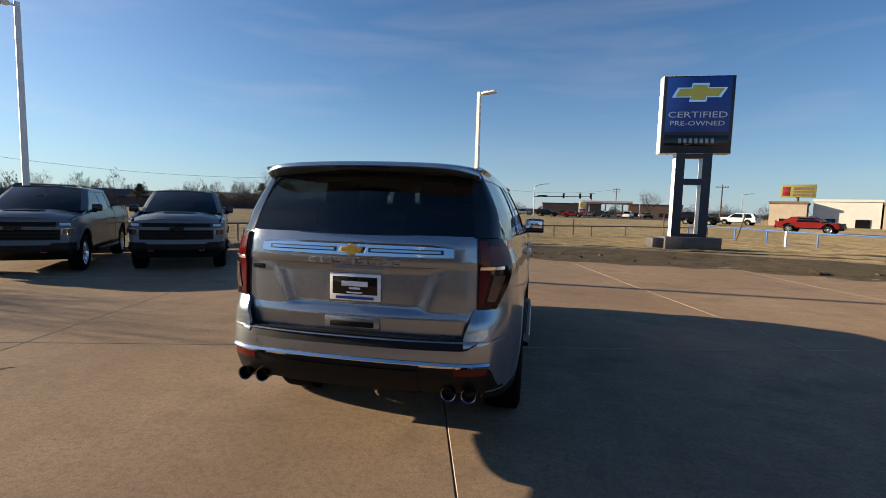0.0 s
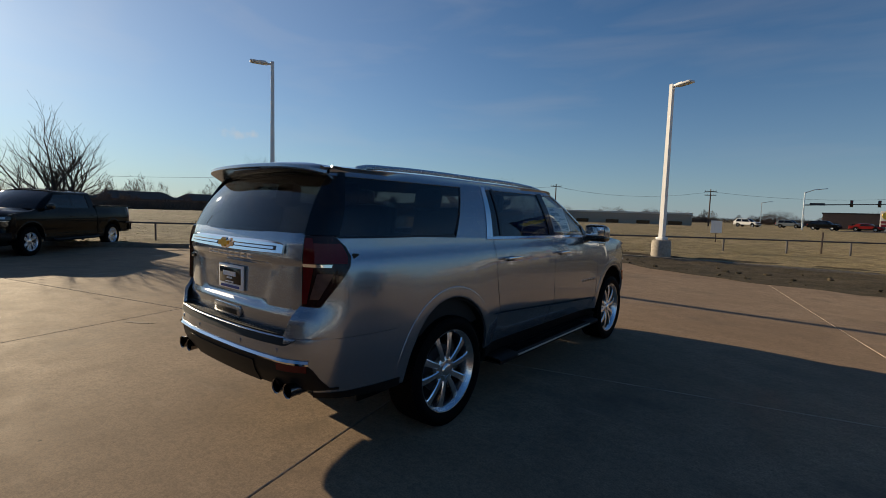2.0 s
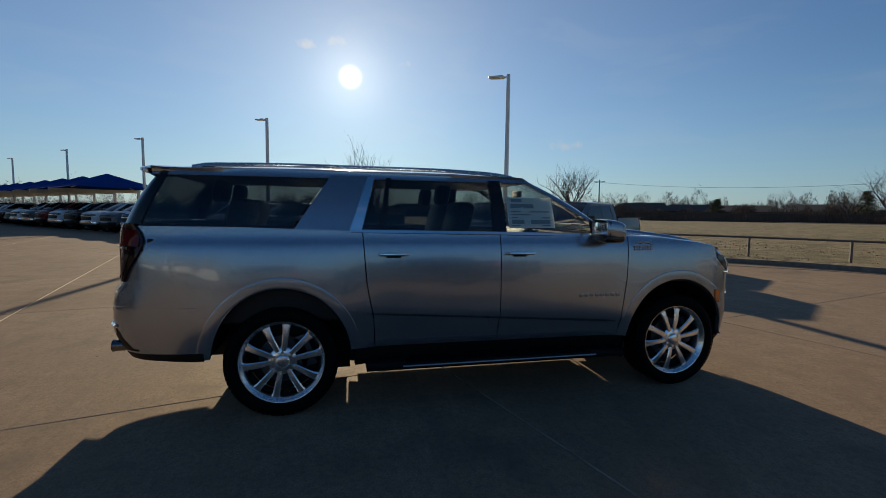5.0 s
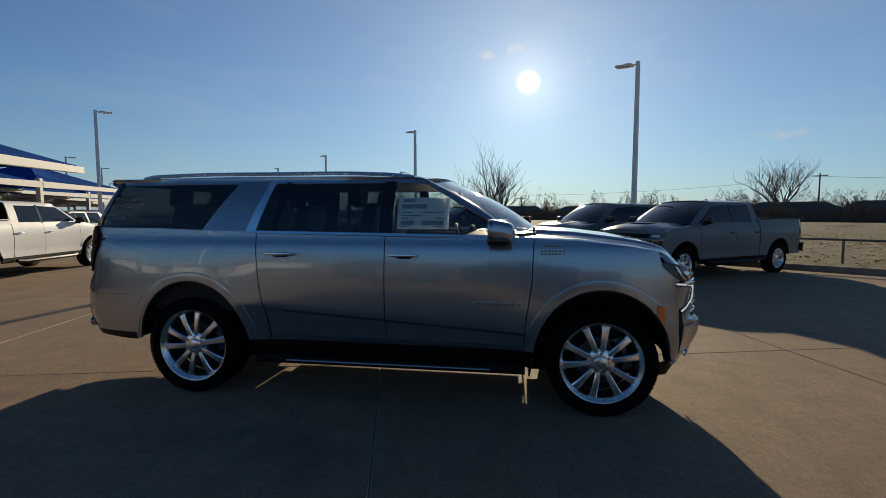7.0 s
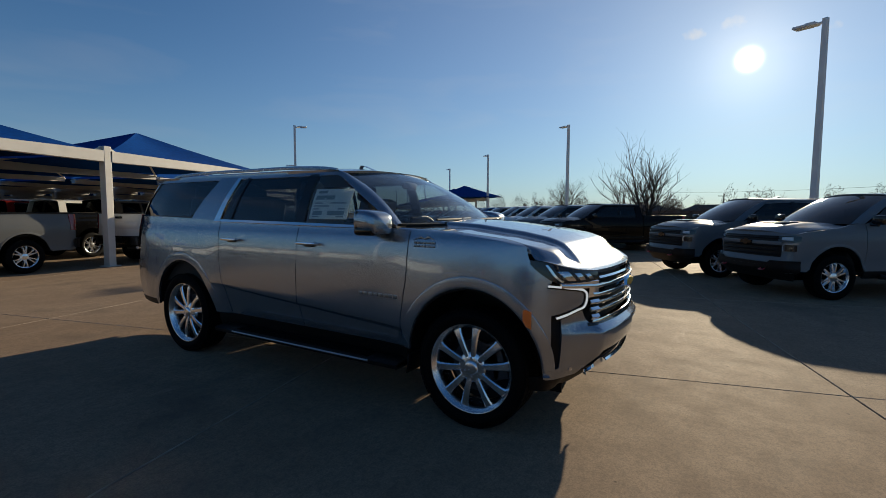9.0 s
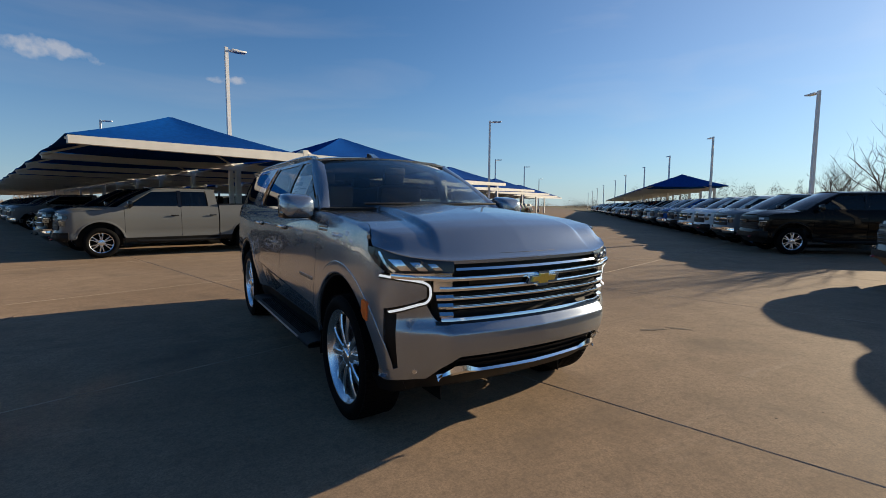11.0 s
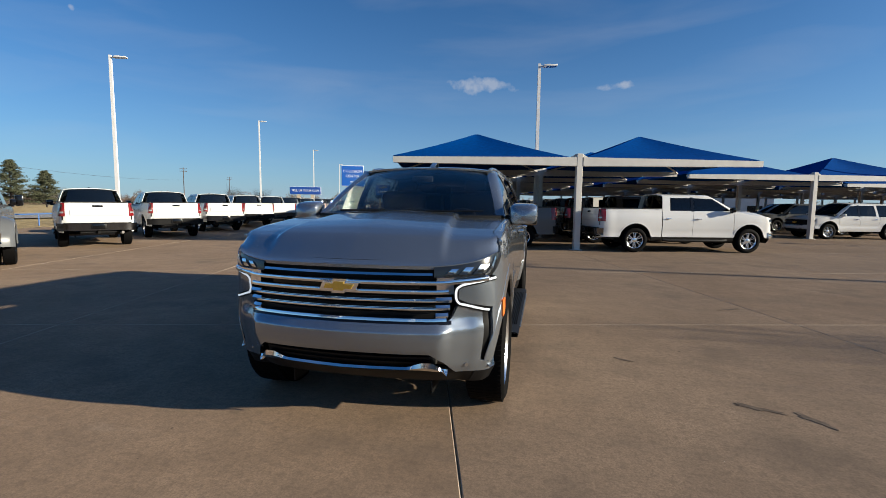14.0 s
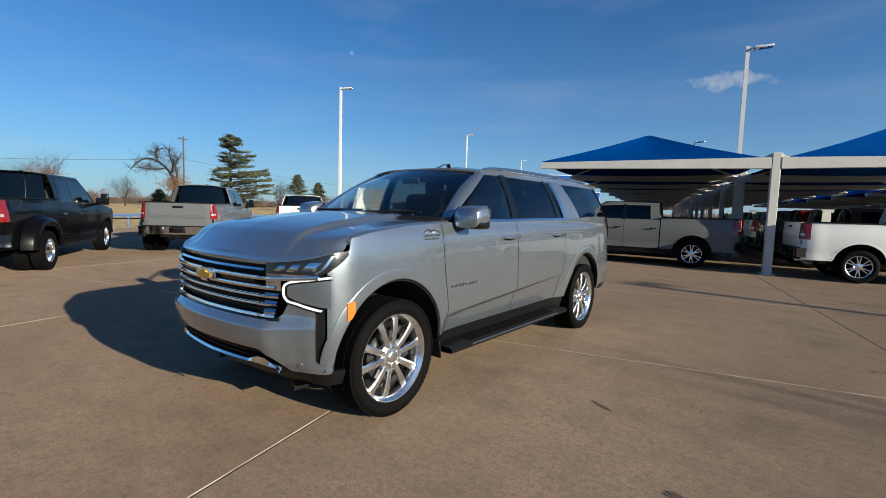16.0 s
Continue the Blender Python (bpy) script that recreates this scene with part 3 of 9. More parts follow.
class Wrap:
    """The skin of a car body below its windows: a plan line from the tail's middle round the right side to the nose's middle,
    drawn in or out with the height, differently at the tail, the sides and the nose."""

    def __init__(self, plan, side, nose, tail):
        line = glide(plan, 500)
        self.line = line
        self.s = np.r_[0, np.cumsum(np.linalg.norm(np.diff(line, axis=0), axis=1))]
        tan = np.gradient(line, self.s, axis=0)
        self.n = np.stack([tan[:, 1], -tan[:, 0]], 1) / np.linalg.norm(tan, axis=1)[:, None]
        self.side, self.nose, self.tail = side, nose, tail
        k = int(np.argmax(line[:, 0]))
        self.k = k

    def s_y(self, y):
        return float(np.interp(y, self.line[:, 1], self.s))

    def s_front(self, x):
        return float(np.interp(-abs(x), -self.line[self.k:, 0], self.s[self.k:]))

    def s_rear(self, x):
        return float(np.interp(abs(x), self.line[: self.k, 0], self.s[: self.k]))

    def at(self, s, z, off=0.0, side=1):
        x, y = (float(np.interp(s, self.s, self.line[:, i])) for i in (0, 1))
        nx, ny = (float(np.interp(s, self.s, self.n[:, i])) for i in (0, 1))
        d = nx * nx * self.side(z, y) + ny * ny * (self.nose(z, x) if ny > 0 else self.tail(z, x))
        return (side * (x + nx * (off - d)), y + ny * (off - d), z)

    def front(self, x, z, off=0.0):
        return self.at(self.s_front(x), z, off, -1 if x < 0 else 1)

    def rear(self, x, z, off=0.0):
        return self.at(self.s_rear(x), z, off, -1 if x < 0 else 1)

    def side_grid(self, ylow, yhigh, zlow, zhigh, step=0.03, rows=14, off=0.0, side=1, crease=False):
        """A grid over the side between two edges (functions of z) and two heights (functions of y)."""
        y0, y1 = ylow(0.9), yhigh(0.9)
        n = max(3, int((y1 - y0) / step) + 1)
        out = []
        for a in np.linspace(0, 1, n):
            y = y0 + (y1 - y0) * a
            row = []
            for z in (crease_rows(y, zlow(y), zhigh(y)) if crease else np.linspace(zlow(y), zhigh(y), rows)):
                yy = ylow(z) + (yhigh(z) - ylow(z)) * a
                row.append(self.at(self.s_y(yy), z, off, side))
            out.append(row)
        return out

    def face_grid(self, which, x0, x1, zlow, zhigh, n=40, rows=10, off=0.0):
        place = self.front if which == "front" else self.rear
        lift = off if callable(off) else (lambda x, z: off)
        return [[place(x, zlow(x) + (zhigh(x) - zlow(x)) * b, lift(x, zlow(x) + (zhigh(x) - zlow(x)) * b)) for b in np.linspace(0, 1, rows)] for x in np.linspace(x0, x1, n)]

    def ribbon(self, which, pts, wide, n=30, off=0.0):
        """A strip of the given width along points (x, z) of the nose or tail."""
        place = self.front if which == "front" else self.rear
        line = glide(pts, n) if len(pts) > 2 else np.array([np.array(pts[0]) + (np.array(pts[1]) - np.array(pts[0])) * a for a in np.linspace(0, 1, n)])
        tan = np.gradient(line, axis=0)
        nor = np.stack([-tan[:, 1], tan[:, 0]], 1) / np.linalg.norm(tan, axis=1)[:, None]
        w = wide if hasattr(wide, "__len__") else [wide, wide]
        ws = np.linspace(w[0], w[1], n)[:, None]
        return [[place(*p, off) for p in (q - h * k / 2, q + h * k / 2)] for q, h, k in zip(line, nor, ws)]


def const(v):
    return lambda _: v


def flat(pairs):
    """A table over the height alone, for Wrap."""
    f = table(pairs)
    return lambda z, _: f(z)


CREASE = table([(0.40, 0.078), (0.50, 0.062), (0.58, 0.046), (0.640, 0.034), (0.676, 0.026), (0.700, 0.004), (0.74, 0.0)])
SIDE_TABLE = table([(0.28, 0.10), (0.40, 0.046), (0.52, 0.026), (0.64, 0.012), (0.74, 0.004), (0.88, 0.003), (1.0, 0.005), (1.08, 0.008), (1.14, 0.011), (1.18, 0.014), (1.22, 0.018), (1.27, 0.024), (1.30, 0.032), (1.325, 0.042), (1.36, 0.052), (1.42, 0.060)])


def suv_side_in(z, y):
    """How far the side is drawn in; the crease along the doors falls towards the nose and fades at both ends."""
    fade = float(np.interp(y, [-1.30, -1.0, 1.08, 1.20], [0.0, 1.0, 1.0, 0.0]))
    return SIDE_TABLE(z) + fade * CREASE(z + 0.066 * y) - suv_flare(z, y)


def suv_flare(z, y):
    """The fenders swell round the wheels and fall back to the doors along a soft line."""
    dy, dz = abs(abs(y) - 1.703), z - 0.427
    r = math.hypot(dy * 1.074, max(0.0, dz))
    fall = min(1.0, max(0.0, (r - 0.54) / 0.42))
    soft = 1 - fall * fall * (3 - 2 * fall)
    return 0.009 * soft + 0.008 * soft * float(np.interp(z, [0.64, 0.95], [1, 0]))


def crease_rows(y, low, high):
    """Heights for a side panel, close together along the crease."""
    drop = 0.066 * y
    steps = [0.46, 0.50, 0.54, 0.58, 0.61, 0.640, 0.660, 0.676, 0.684, 0.692, 0.700, 0.712, 0.725, 0.74, 0.77, 0.82, 0.88, 0.94, 1.0, 1.05, 1.10]
    zs = [z - drop * float(np.interp(z, [0.46, 0.58, 0.74, 1.10], [0, 1, 1, 0])) for z in steps] + [1.14, 1.17, 1.195, 1.22, 1.255, 1.29, 1.307, 1.325, 1.342, 1.36, 1.38, 1.40]
    out = [min(max(z, low + 0.0012 * i), high - 0.0012 * (len(zs) + 1 - i)) for i, z in enumerate(zs)]
    return [low] + out[1:] + [high]


def soft_step(a, b, x):
    f = min(1.0, max(0.0, (x - a) / (b - a)))
    return f * f * (3 - 2 * f)


def field_edge(z):
    return 0.345 + 0.10 * (z - 1.0) / 0.26


def suv_tail_in(z, x):
    """The tail, with a sunken field round the plate."""
    field = 0.018 * (1 - soft_step(0.0, 0.13, abs(x) - field_edge(z))) * float(np.interp(z, [0.985, 1.012, 1.240, 1.266], [0, 1, 1, 0]))
    corner = soft_step(0.72, 0.86, abs(x))
    return TAIL_TABLE(z) * (1 - corner) + TAIL_CORNER(z) * corner + field


TAIL_CORNER = table([(0.30, 0.16), (0.44, 0.05), (0.54, -0.02), (0.62, -0.055), (0.68, -0.066), (0.76, -0.070), (0.83, -0.066), (0.90, -0.052), (0.96, -0.034), (1.03, -0.008), (1.08, 0.0), (1.30, 0.0), (1.40, 0.012), (1.46, 0.035)])

TAIL_TABLE = table([(0.30, 0.16), (0.44, 0.05), (0.54, -0.02), (0.62, -0.062), (0.68, -0.074), (0.76, -0.078), (0.83, -0.074), (0.845, -0.066), (0.852, 0.0), (0.90, 0.0), (0.955, -0.010), (1.00, 0.004), (1.26, 0.010), (1.275, 0.0), (1.30, 0.0), (1.40, 0.012), (1.46, 0.035)])


def wheel(parent, x, y, z, tyre_r, rim_r, width, spokes, out, rim_mat, twin=True, name="wheel"):
    """A tyre with tread on a spoked rim; out is +1 or -1, the way its face looks along x."""
    w = width / 2
    hub = thing(name, "", "")
    hub.parent = parent
    hub.matrix_basis = pose(x, y, z, 0, 0, 0 if out > 0 else 180)
    g = Geo()
    prof = [(-w * 0.86, rim_r), (-w * 0.98, rim_r + 0.03), (-w * 1.02, (rim_r + tyre_r) / 2), (-w * 0.97, tyre_r - 0.035), (-w * 0.82, tyre_r - 0.008),
            (-w * 0.4, tyre_r), (w * 0.4, tyre_r), (w * 0.82, tyre_r - 0.008), (w * 0.97, tyre_r - 0.035), (w * 1.02, (rim_r + tyre_r) / 2), (w * 0.98, rim_r + 0.03), (w * 0.86, rim_r)]
    g.lathe(prof, 48)
    me = g.mesh("tyre", M["rubber"], angle=50)
    tread = Geo()
    for k in range(72):
        a = 2 * math.pi * k / 72
        for u in (-0.68, -0.24, 0.24, 0.68):
            tread.box((w * 0.36, 2 * math.pi * tyre_r / 72 * 0.80, 0.010), (u * w, -math.sin(a) * (tyre_r - 0.0028 - 0.006 * u * u), math.cos(a) * (tyre_r - 0.0028 - 0.006 * u * u)), (math.degrees(a), 0, 0))
    tyre = part("tyre", me, M["rubber"], hub)
    part("tread", tread, M["rubber"], tyre, smooth=False)
    r = Geo()
    r.lathe([(-w * 0.8, rim_r - 0.006), (-w * 0.3, rim_r - 0.045), (w * 0.5, rim_r - 0.035), (w * 0.72, rim_r - 0.022), (w * 0.80, rim_r - 0.007), (w * 0.86, rim_r - 0.002), (w * 0.87, rim_r + 0.003), (w * 0.80, rim_r + 0.003)], 48)
    part("rim", r, rim_mat, hub)
    dsk = Geo().lathe([(0.0, 0.0), (0.0, rim_r * 0.58), (0.02, rim_r * 0.58), (0.02, 0.0)], 32)
    dsk.box((0.06, 0.12, 0.26), (-0.01, rim_r * 0.5, 0.05), (20, 0, 0), 0.015)
    part("brake_disc", dsk, M["dark_metal"], hub)
    well = Geo().lathe([(-w * 0.55, rim_r - 0.04), (-w * 0.5, 0.0)], 32)
    part("inner_barrel", well, M["black_plastic"], hub)
    face = w * 0.70
    hubcap = Geo().lathe([(face - 0.055, 0.112), (face - 0.02, 0.104), (face - 0.008, 0.084), (face - 0.006, 0.052), (face + 0.004, 0.046), (face + 0.008, 0.036), (face + 0.009, 0.0)], 24)
    part("centre_cap", hubcap, rim_mat, hub)
    nut = Geo().tube([(face - 0.03, 0, 0.068), (face - 0.003, 0, 0.068)], 0.010, 6).mesh("lug_nut", M["chrome"])
    for k in range(6):
        part("lug_nut", nut, M["chrome"], hub).matrix_basis = pose(0, 0, 0, 60 * k, 0, 0)
    count = spokes * 2 if twin else spokes
    spoke = Geo()
    r0, r1 = 0.06, rim_r - 0.012
    sect = []
    for f in np.linspace(0, 1, 6):
        rad = r0 + (r1 - r0) * f
        half = 0.019 + 0.009 * f + 0.010 * max(0, f - 0.85) / 0.15
        fx = face - 0.010 + 0.014 * math.sin(f * 2.8) - 0.006 * f
        deep = 0.05 - 0.018 * f
        sect.append([(fx - deep, -half * 0.75, rad), (fx - 0.007, -half, rad), (fx, -half * 0.62, rad), (fx, half * 0.62, rad), (fx - 0.007, half, rad), (fx - deep, half * 0.75, rad)])
    n = 6
    faces = [(i * n + k, i * n + (k + 1) % n, (i + 1) * n + (k + 1) % n, (i + 1) * n + k) for i in range(5) for k in range(n)] + [tuple(range(n))[::-1], tuple(5 * n + k for k in range(n))]
    spoke.add([p for s in sect for p in s], faces)
    sm = spoke.mesh("spoke", rim_mat, angle=30)
    for k in range(count):
        if twin:
            a = 360 / spokes * (k // 2) + (16.0 if k % 2 else -16.0)
        else:
            a = 360 / spokes * k
        s = part("spoke", sm, rim_mat, hub)
        s.matrix_basis = pose(0, 0, 0, a + 9, 0, 0)
    return hub


NOSE_TABLE = table([(0.26, 0.27), (0.34, 0.16), (0.42, 0.070), (0.48, 0.026), (0.54, 0.004), (0.60, -0.014), (0.66, -0.026), (0.71, -0.026), (0.745, -0.006), (0.78, 0.010), (0.84, 0.014), (0.95, 0.014), (1.05, 0.018), (1.10, 0.026), (1.14, 0.042), (1.18, 0.075), (1.22, 0.13)])


def suv_nose_in(z, x):
    """The nose, with its corners cut off flat beside the grille and the bumper."""
    a = abs(x)
    cut_off = 0.055 * soft_step(0.60, 0.84, a) * (1 - soft_step(0.885, 0.962, a))
    return NOSE_TABLE(z) + cut_off * float(np.interp(z, [0.42, 0.52, 0.80, 0.87, 0.95, 1.02, 1.08], [0.5, 1.0, 1.0, 0.55, 0.28, 0.15, 0.05]))


SUV = thing("suv", "grey metallic full-size SUV with chrome grille, on concrete", "car", m=pose(0.025, 0, 0))

suv_wrap = Wrap(
    [(0, -2.900), (0.3, -2.893), (0.55, -2.870), (0.72, -2.835), (0.84, -2.77), (0.92, -2.67), (0.968, -2.5), (0.985, -2.2), (0.99, -1.7), (0.985, -1.0), (0.985, 0.0), (0.985, 1.0),
     (0.99, 1.6), (0.985, 1.95), (0.962, 2.15), (0.918, 2.27), (0.84, 2.36), (0.70, 2.435), (0.45, 2.50), (0.2, 2.53), (0, 2.54)],
    suv_side_in,
    suv_nose_in,
    suv_tail_in)
HUB_Y, HUB_Z, ARCH_Y, ARCH_Z = 1.703, 0.415, 0.512, 0.550


def suv_arch(y, sill):
    for h in (-HUB_Y, HUB_Y):
        d = abs(y - h)
        if d < ARCH_Y:
            return max(sill, HUB_Z + 0.012 + ARCH_Z * math.sqrt(1 - (d / ARCH_Y) ** 2))
    return sill


def suv_belt(y):
    return float(np.interp(y, [-2.9, -2.0, -1.2, 0, 0.9, 1.25, 1.55, 1.92, 2.10, 2.25, 2.36, 2.45], [1.43, 1.425, 1.40, 1.385, 1.37, 1.352, 1.340, 1.300, 1.264, 1.215, 1.150, 1.10]))


def suv_sides():
    paint = M["silver"]
    sill = 0.50
    gap = 0.004
    rear_edge = lambda z: float(np.interp(z, [0.3, 0.72, 0.86, 1.0, 1.4], [-1.0, -1.02, -1.05, -1.075, -1.105]))
    mid_edge = lambda z: 0.012
    fore_edge = lambda z: float(np.interp(z, [0.4, 0.7, 1.0, 1.37], [1.115, 1.13, 1.175, 1.19]))
    for side in (1, -1):
        w = suv_wrap
        spans = [("rear_quarter_panel", lambda z: -2.855, lambda z: rear_edge(z) - gap, lambda y: suv_arch(y, 0.848 if y < -2.26 else 0.46)),
                 ("rear_door", lambda z: rear_edge(z) + gap, lambda z: mid_edge(z) - gap, lambda y: suv_arch(y, 0.46)),
                 ("front_door", lambda z: mid_edge(z) + gap, lambda z: fore_edge(z) - gap, lambda y: 0.46),
                 ("front_fender", lambda z: fore_edge(z) + gap, lambda z: 2.255, lambda y: suv_arch(y, 0.475 if y < 1.7 else 0.415))]
        # ahead of the shut line the fender stays under the headlamp
        fender_top = lambda y: float(np.interp(y, [2.098, 2.112, 2.16, 2.19, 2.24, 2.26], [suv_belt(y), 1.182, 1.138, 1.102, 1.070, 1.062]))
        for name, a, b, zl in spans:
            ob = part(name, Geo().slab(w.side_grid(a, b, zl, fender_top if name == "front_fender" else suv_belt, 0.018, 26, 0, side, True), 0.022), paint, SUV)
            if name.endswith("door"):
                y = -0.87 if name == "rear_door" else 0.175
                h = Geo()
                x0 = 1.018 * side
                h.box((0.022, 0.225, 0.026), (x0, y, 1.222), (0, 0, 0), 0.010)
                h.box((0.045, 0.022, 0.022), (x0 - 0.02 * side, y - 0.095, 1.222), (0, 0, 0), 0.006)
                h.box((0.045, 0.022, 0.022), (x0 - 0.02 * side, y + 0.095, 1.222), (0, 0, 0), 0.006)
                part("door_handle", h, M["chrome"], ob, "chrome bar door handle")
                part("handle_recess", Geo().box((0.012, 0.115, 0.040), (side * 0.980, y, 1.212), (0, 0, 0), 0.005), M["gloss_black"], ob)
        # black lower cladding, arch lips and running board
        part("rocker_cladding", Geo().slab(w.side_grid(const(-1.16), const(1.16), const(0.335), const(0.475), 0.05, 5, 0.004, side), 0.03), M["black_plastic"], SUV)
        for h, n in ((-HUB_Y, "rear_arch_lip"), (HUB_Y, "front_arch_lip")):
            lip = []
            for a in np.linspace(5, 175, 44):
                c, s = math.cos(radians(a)), math.sin(radians(a))
                lip.append([w.at(w.s_y(h + c * (ARCH_Y + e)), HUB_Z + 0.012 + s * (ARCH_Z + e), off, side) for e, off in ((-0.004, -0.035), (-0.003, -0.004), (0.0, 0.0006), (0.003, 0.0018), (0.010, 0.0022), (0.040, 0.0024), (0.072, 0.0023), (0.077, 0.0018), (0.079, 0.0004), (0.080, -0.003))])
            part(n, Geo().slab(lip, 0.006), paint, SUV)
            liner = Geo()
            arc = [(h + (ARCH_Y + 0.004) * math.cos(radians(a)), HUB_Z + (ARCH_Z + 0.004) * math.sin(radians(a))) for a in np.linspace(6, 174, 24)]
            liner.slab([[(side * x, y, z) for x in (0.52, 0.75, abs(w.at(w.s_y(y), z)[0]) - 0.022)] for y, z in arc], 0.01, ("d", 0, 0, 1))
            liner.slab([[(side * 0.52, h + dy, z) for z in (0.2, 0.6, 1.0)] for dy in (-0.51, 0, 0.51)], 0.01, ("d", side, 0, 0))
            part("wheel_liner", liner, M["black_plastic"], SUV)
        part("mud_flap", Geo().box((0.20, 0.015, 0.15), (side * 0.86, 1.175, 0.355), (-8, 0, 0), 0.006), M["black_plastic"], SUV)
        b = Geo()
        b.slab([[(side * x, y, z) for x, z in ((0.80, 0.365), (0.93, 0.372), (1.02, 0.366), (1.043, 0.352), (1.035, 0.322), (0.85, 0.318))] for y in np.linspace(-1.08, 1.13, 6)], 0.012, ("d", 0, 0, 1))
        board = part("running_board", b, M["black_plastic"], SUV)
        part("board_trim", Geo().tube([(side * 1.045, -0.80, 0.350), (side * 1.045, 0.86, 0.350)], 0.008, 8), M["letter_grey"], board)
        ribs = Geo()
        for k in range(7):
            ribs.box((0.008, 1.6, 0.006), (side * (0.90 + 0.018 * k), 0.03, 0.372))
        part("step_tread", ribs, M["rubber"], board)
        # side marker and badges
        mk = [[w.at(w.s_y(y), z, 0.011, side) for z in np.linspace(lo, hi, 4)] for y, lo, hi in ((2.088, 0.800, 0.868), (2.108, 0.765, 0.874), (2.140, 0.750, 0.858))]
        part("side_marker", Geo().slab(mk, 0.012), M["amber"], SUV, "amber side marker lens")
        for k in range(8):
            y = 0.74 + k * 0.049
            p = w.at(w.s_y(y), 0.855, 0.0, side)
            part("letter_bar", Geo().box((0.006, 0.034, 0.026), (p[0] + 0.0005 * side, y, 0.855), (0, 0, 0), 0.002), M["letter_grey"], SUV)
        bx = w.at(w.s_y(1.33), 1.258, 0.0, 1)[0]
        hc = Geo()
        for k in range(7):
            hc.box((0.006, 0.020, 0.017), (side * (bx + 0.004), 1.25 + 0.027 * k, 1.268), (0, 0, 0), 0.002)
            hc.box((0.006, 0.020, 0.017), (side * (bx + 0.006), 1.25 + 0.027 * k, 1.244), (0, 0, 0), 0.002)
        hc.prism([(-0.11, 0), (-0.03, 0.030), (0.0, 0.016), (0.03, 0.034), (0.10, 0.0), (0.03, 0.022), (0.0, 0.006), (-0.03, 0.020)], 0.005, Matrix.Translation((side * (bx - 0.001), 1.33, 1.284)) @ pose(0, 0, 0, 90, 0, 90))
        part("fender_badge", hc, M["letter_grey"], SUV, "small chrome fender badge")


def suv_x(y, z):
    """Half width of the glasshouse at a place and height."""
    low = float(np.interp(y, [-2.85, -2.6, -2.2, 0.3, 0.8, 1.2], [0.80, 0.885, 0.925, 0.928, 0.905, 0.87]))
    top = float(np.interp(y, [-2.85, -2.6, -2.0, 0.2, 0.5, 1.2], [0.62, 0.70, 0.735, 0.725, 0.70, 0.62]))
    f = (z - 1.40) / 0.44
    return low + (top - low) * f + 0.022 * math.sin(math.pi * min(1.0, max(0.0, f)))


def quad_grid(corners, n=10, m=8, side=1, off=0.0):
    """A patch of the glasshouse between four (y, z) corners, counted round."""
    a, b, c, d = (np.array(p, float) for p in corners)
    out = []
    for u in np.linspace(0, 1, n):
        row = []
        for v in np.linspace(0, 1, m):
            y, z = (a + (b - a) * u) * (1 - v) + (d + (c - d) * u) * v
            row.append((side * (suv_x(y, z) + off), y, z))
        out.append(row)
    return out


def suv_roof_z(x, y):
    z = float(np.interp(y, [-2.78, -2.3, -1.5, -0.3, 0.2, 0.45], [1.884, 1.909, 1.918, 1.912, 1.893, 1.864]))
    return z - 0.048 * (abs(x) / 0.72) ** 3.2


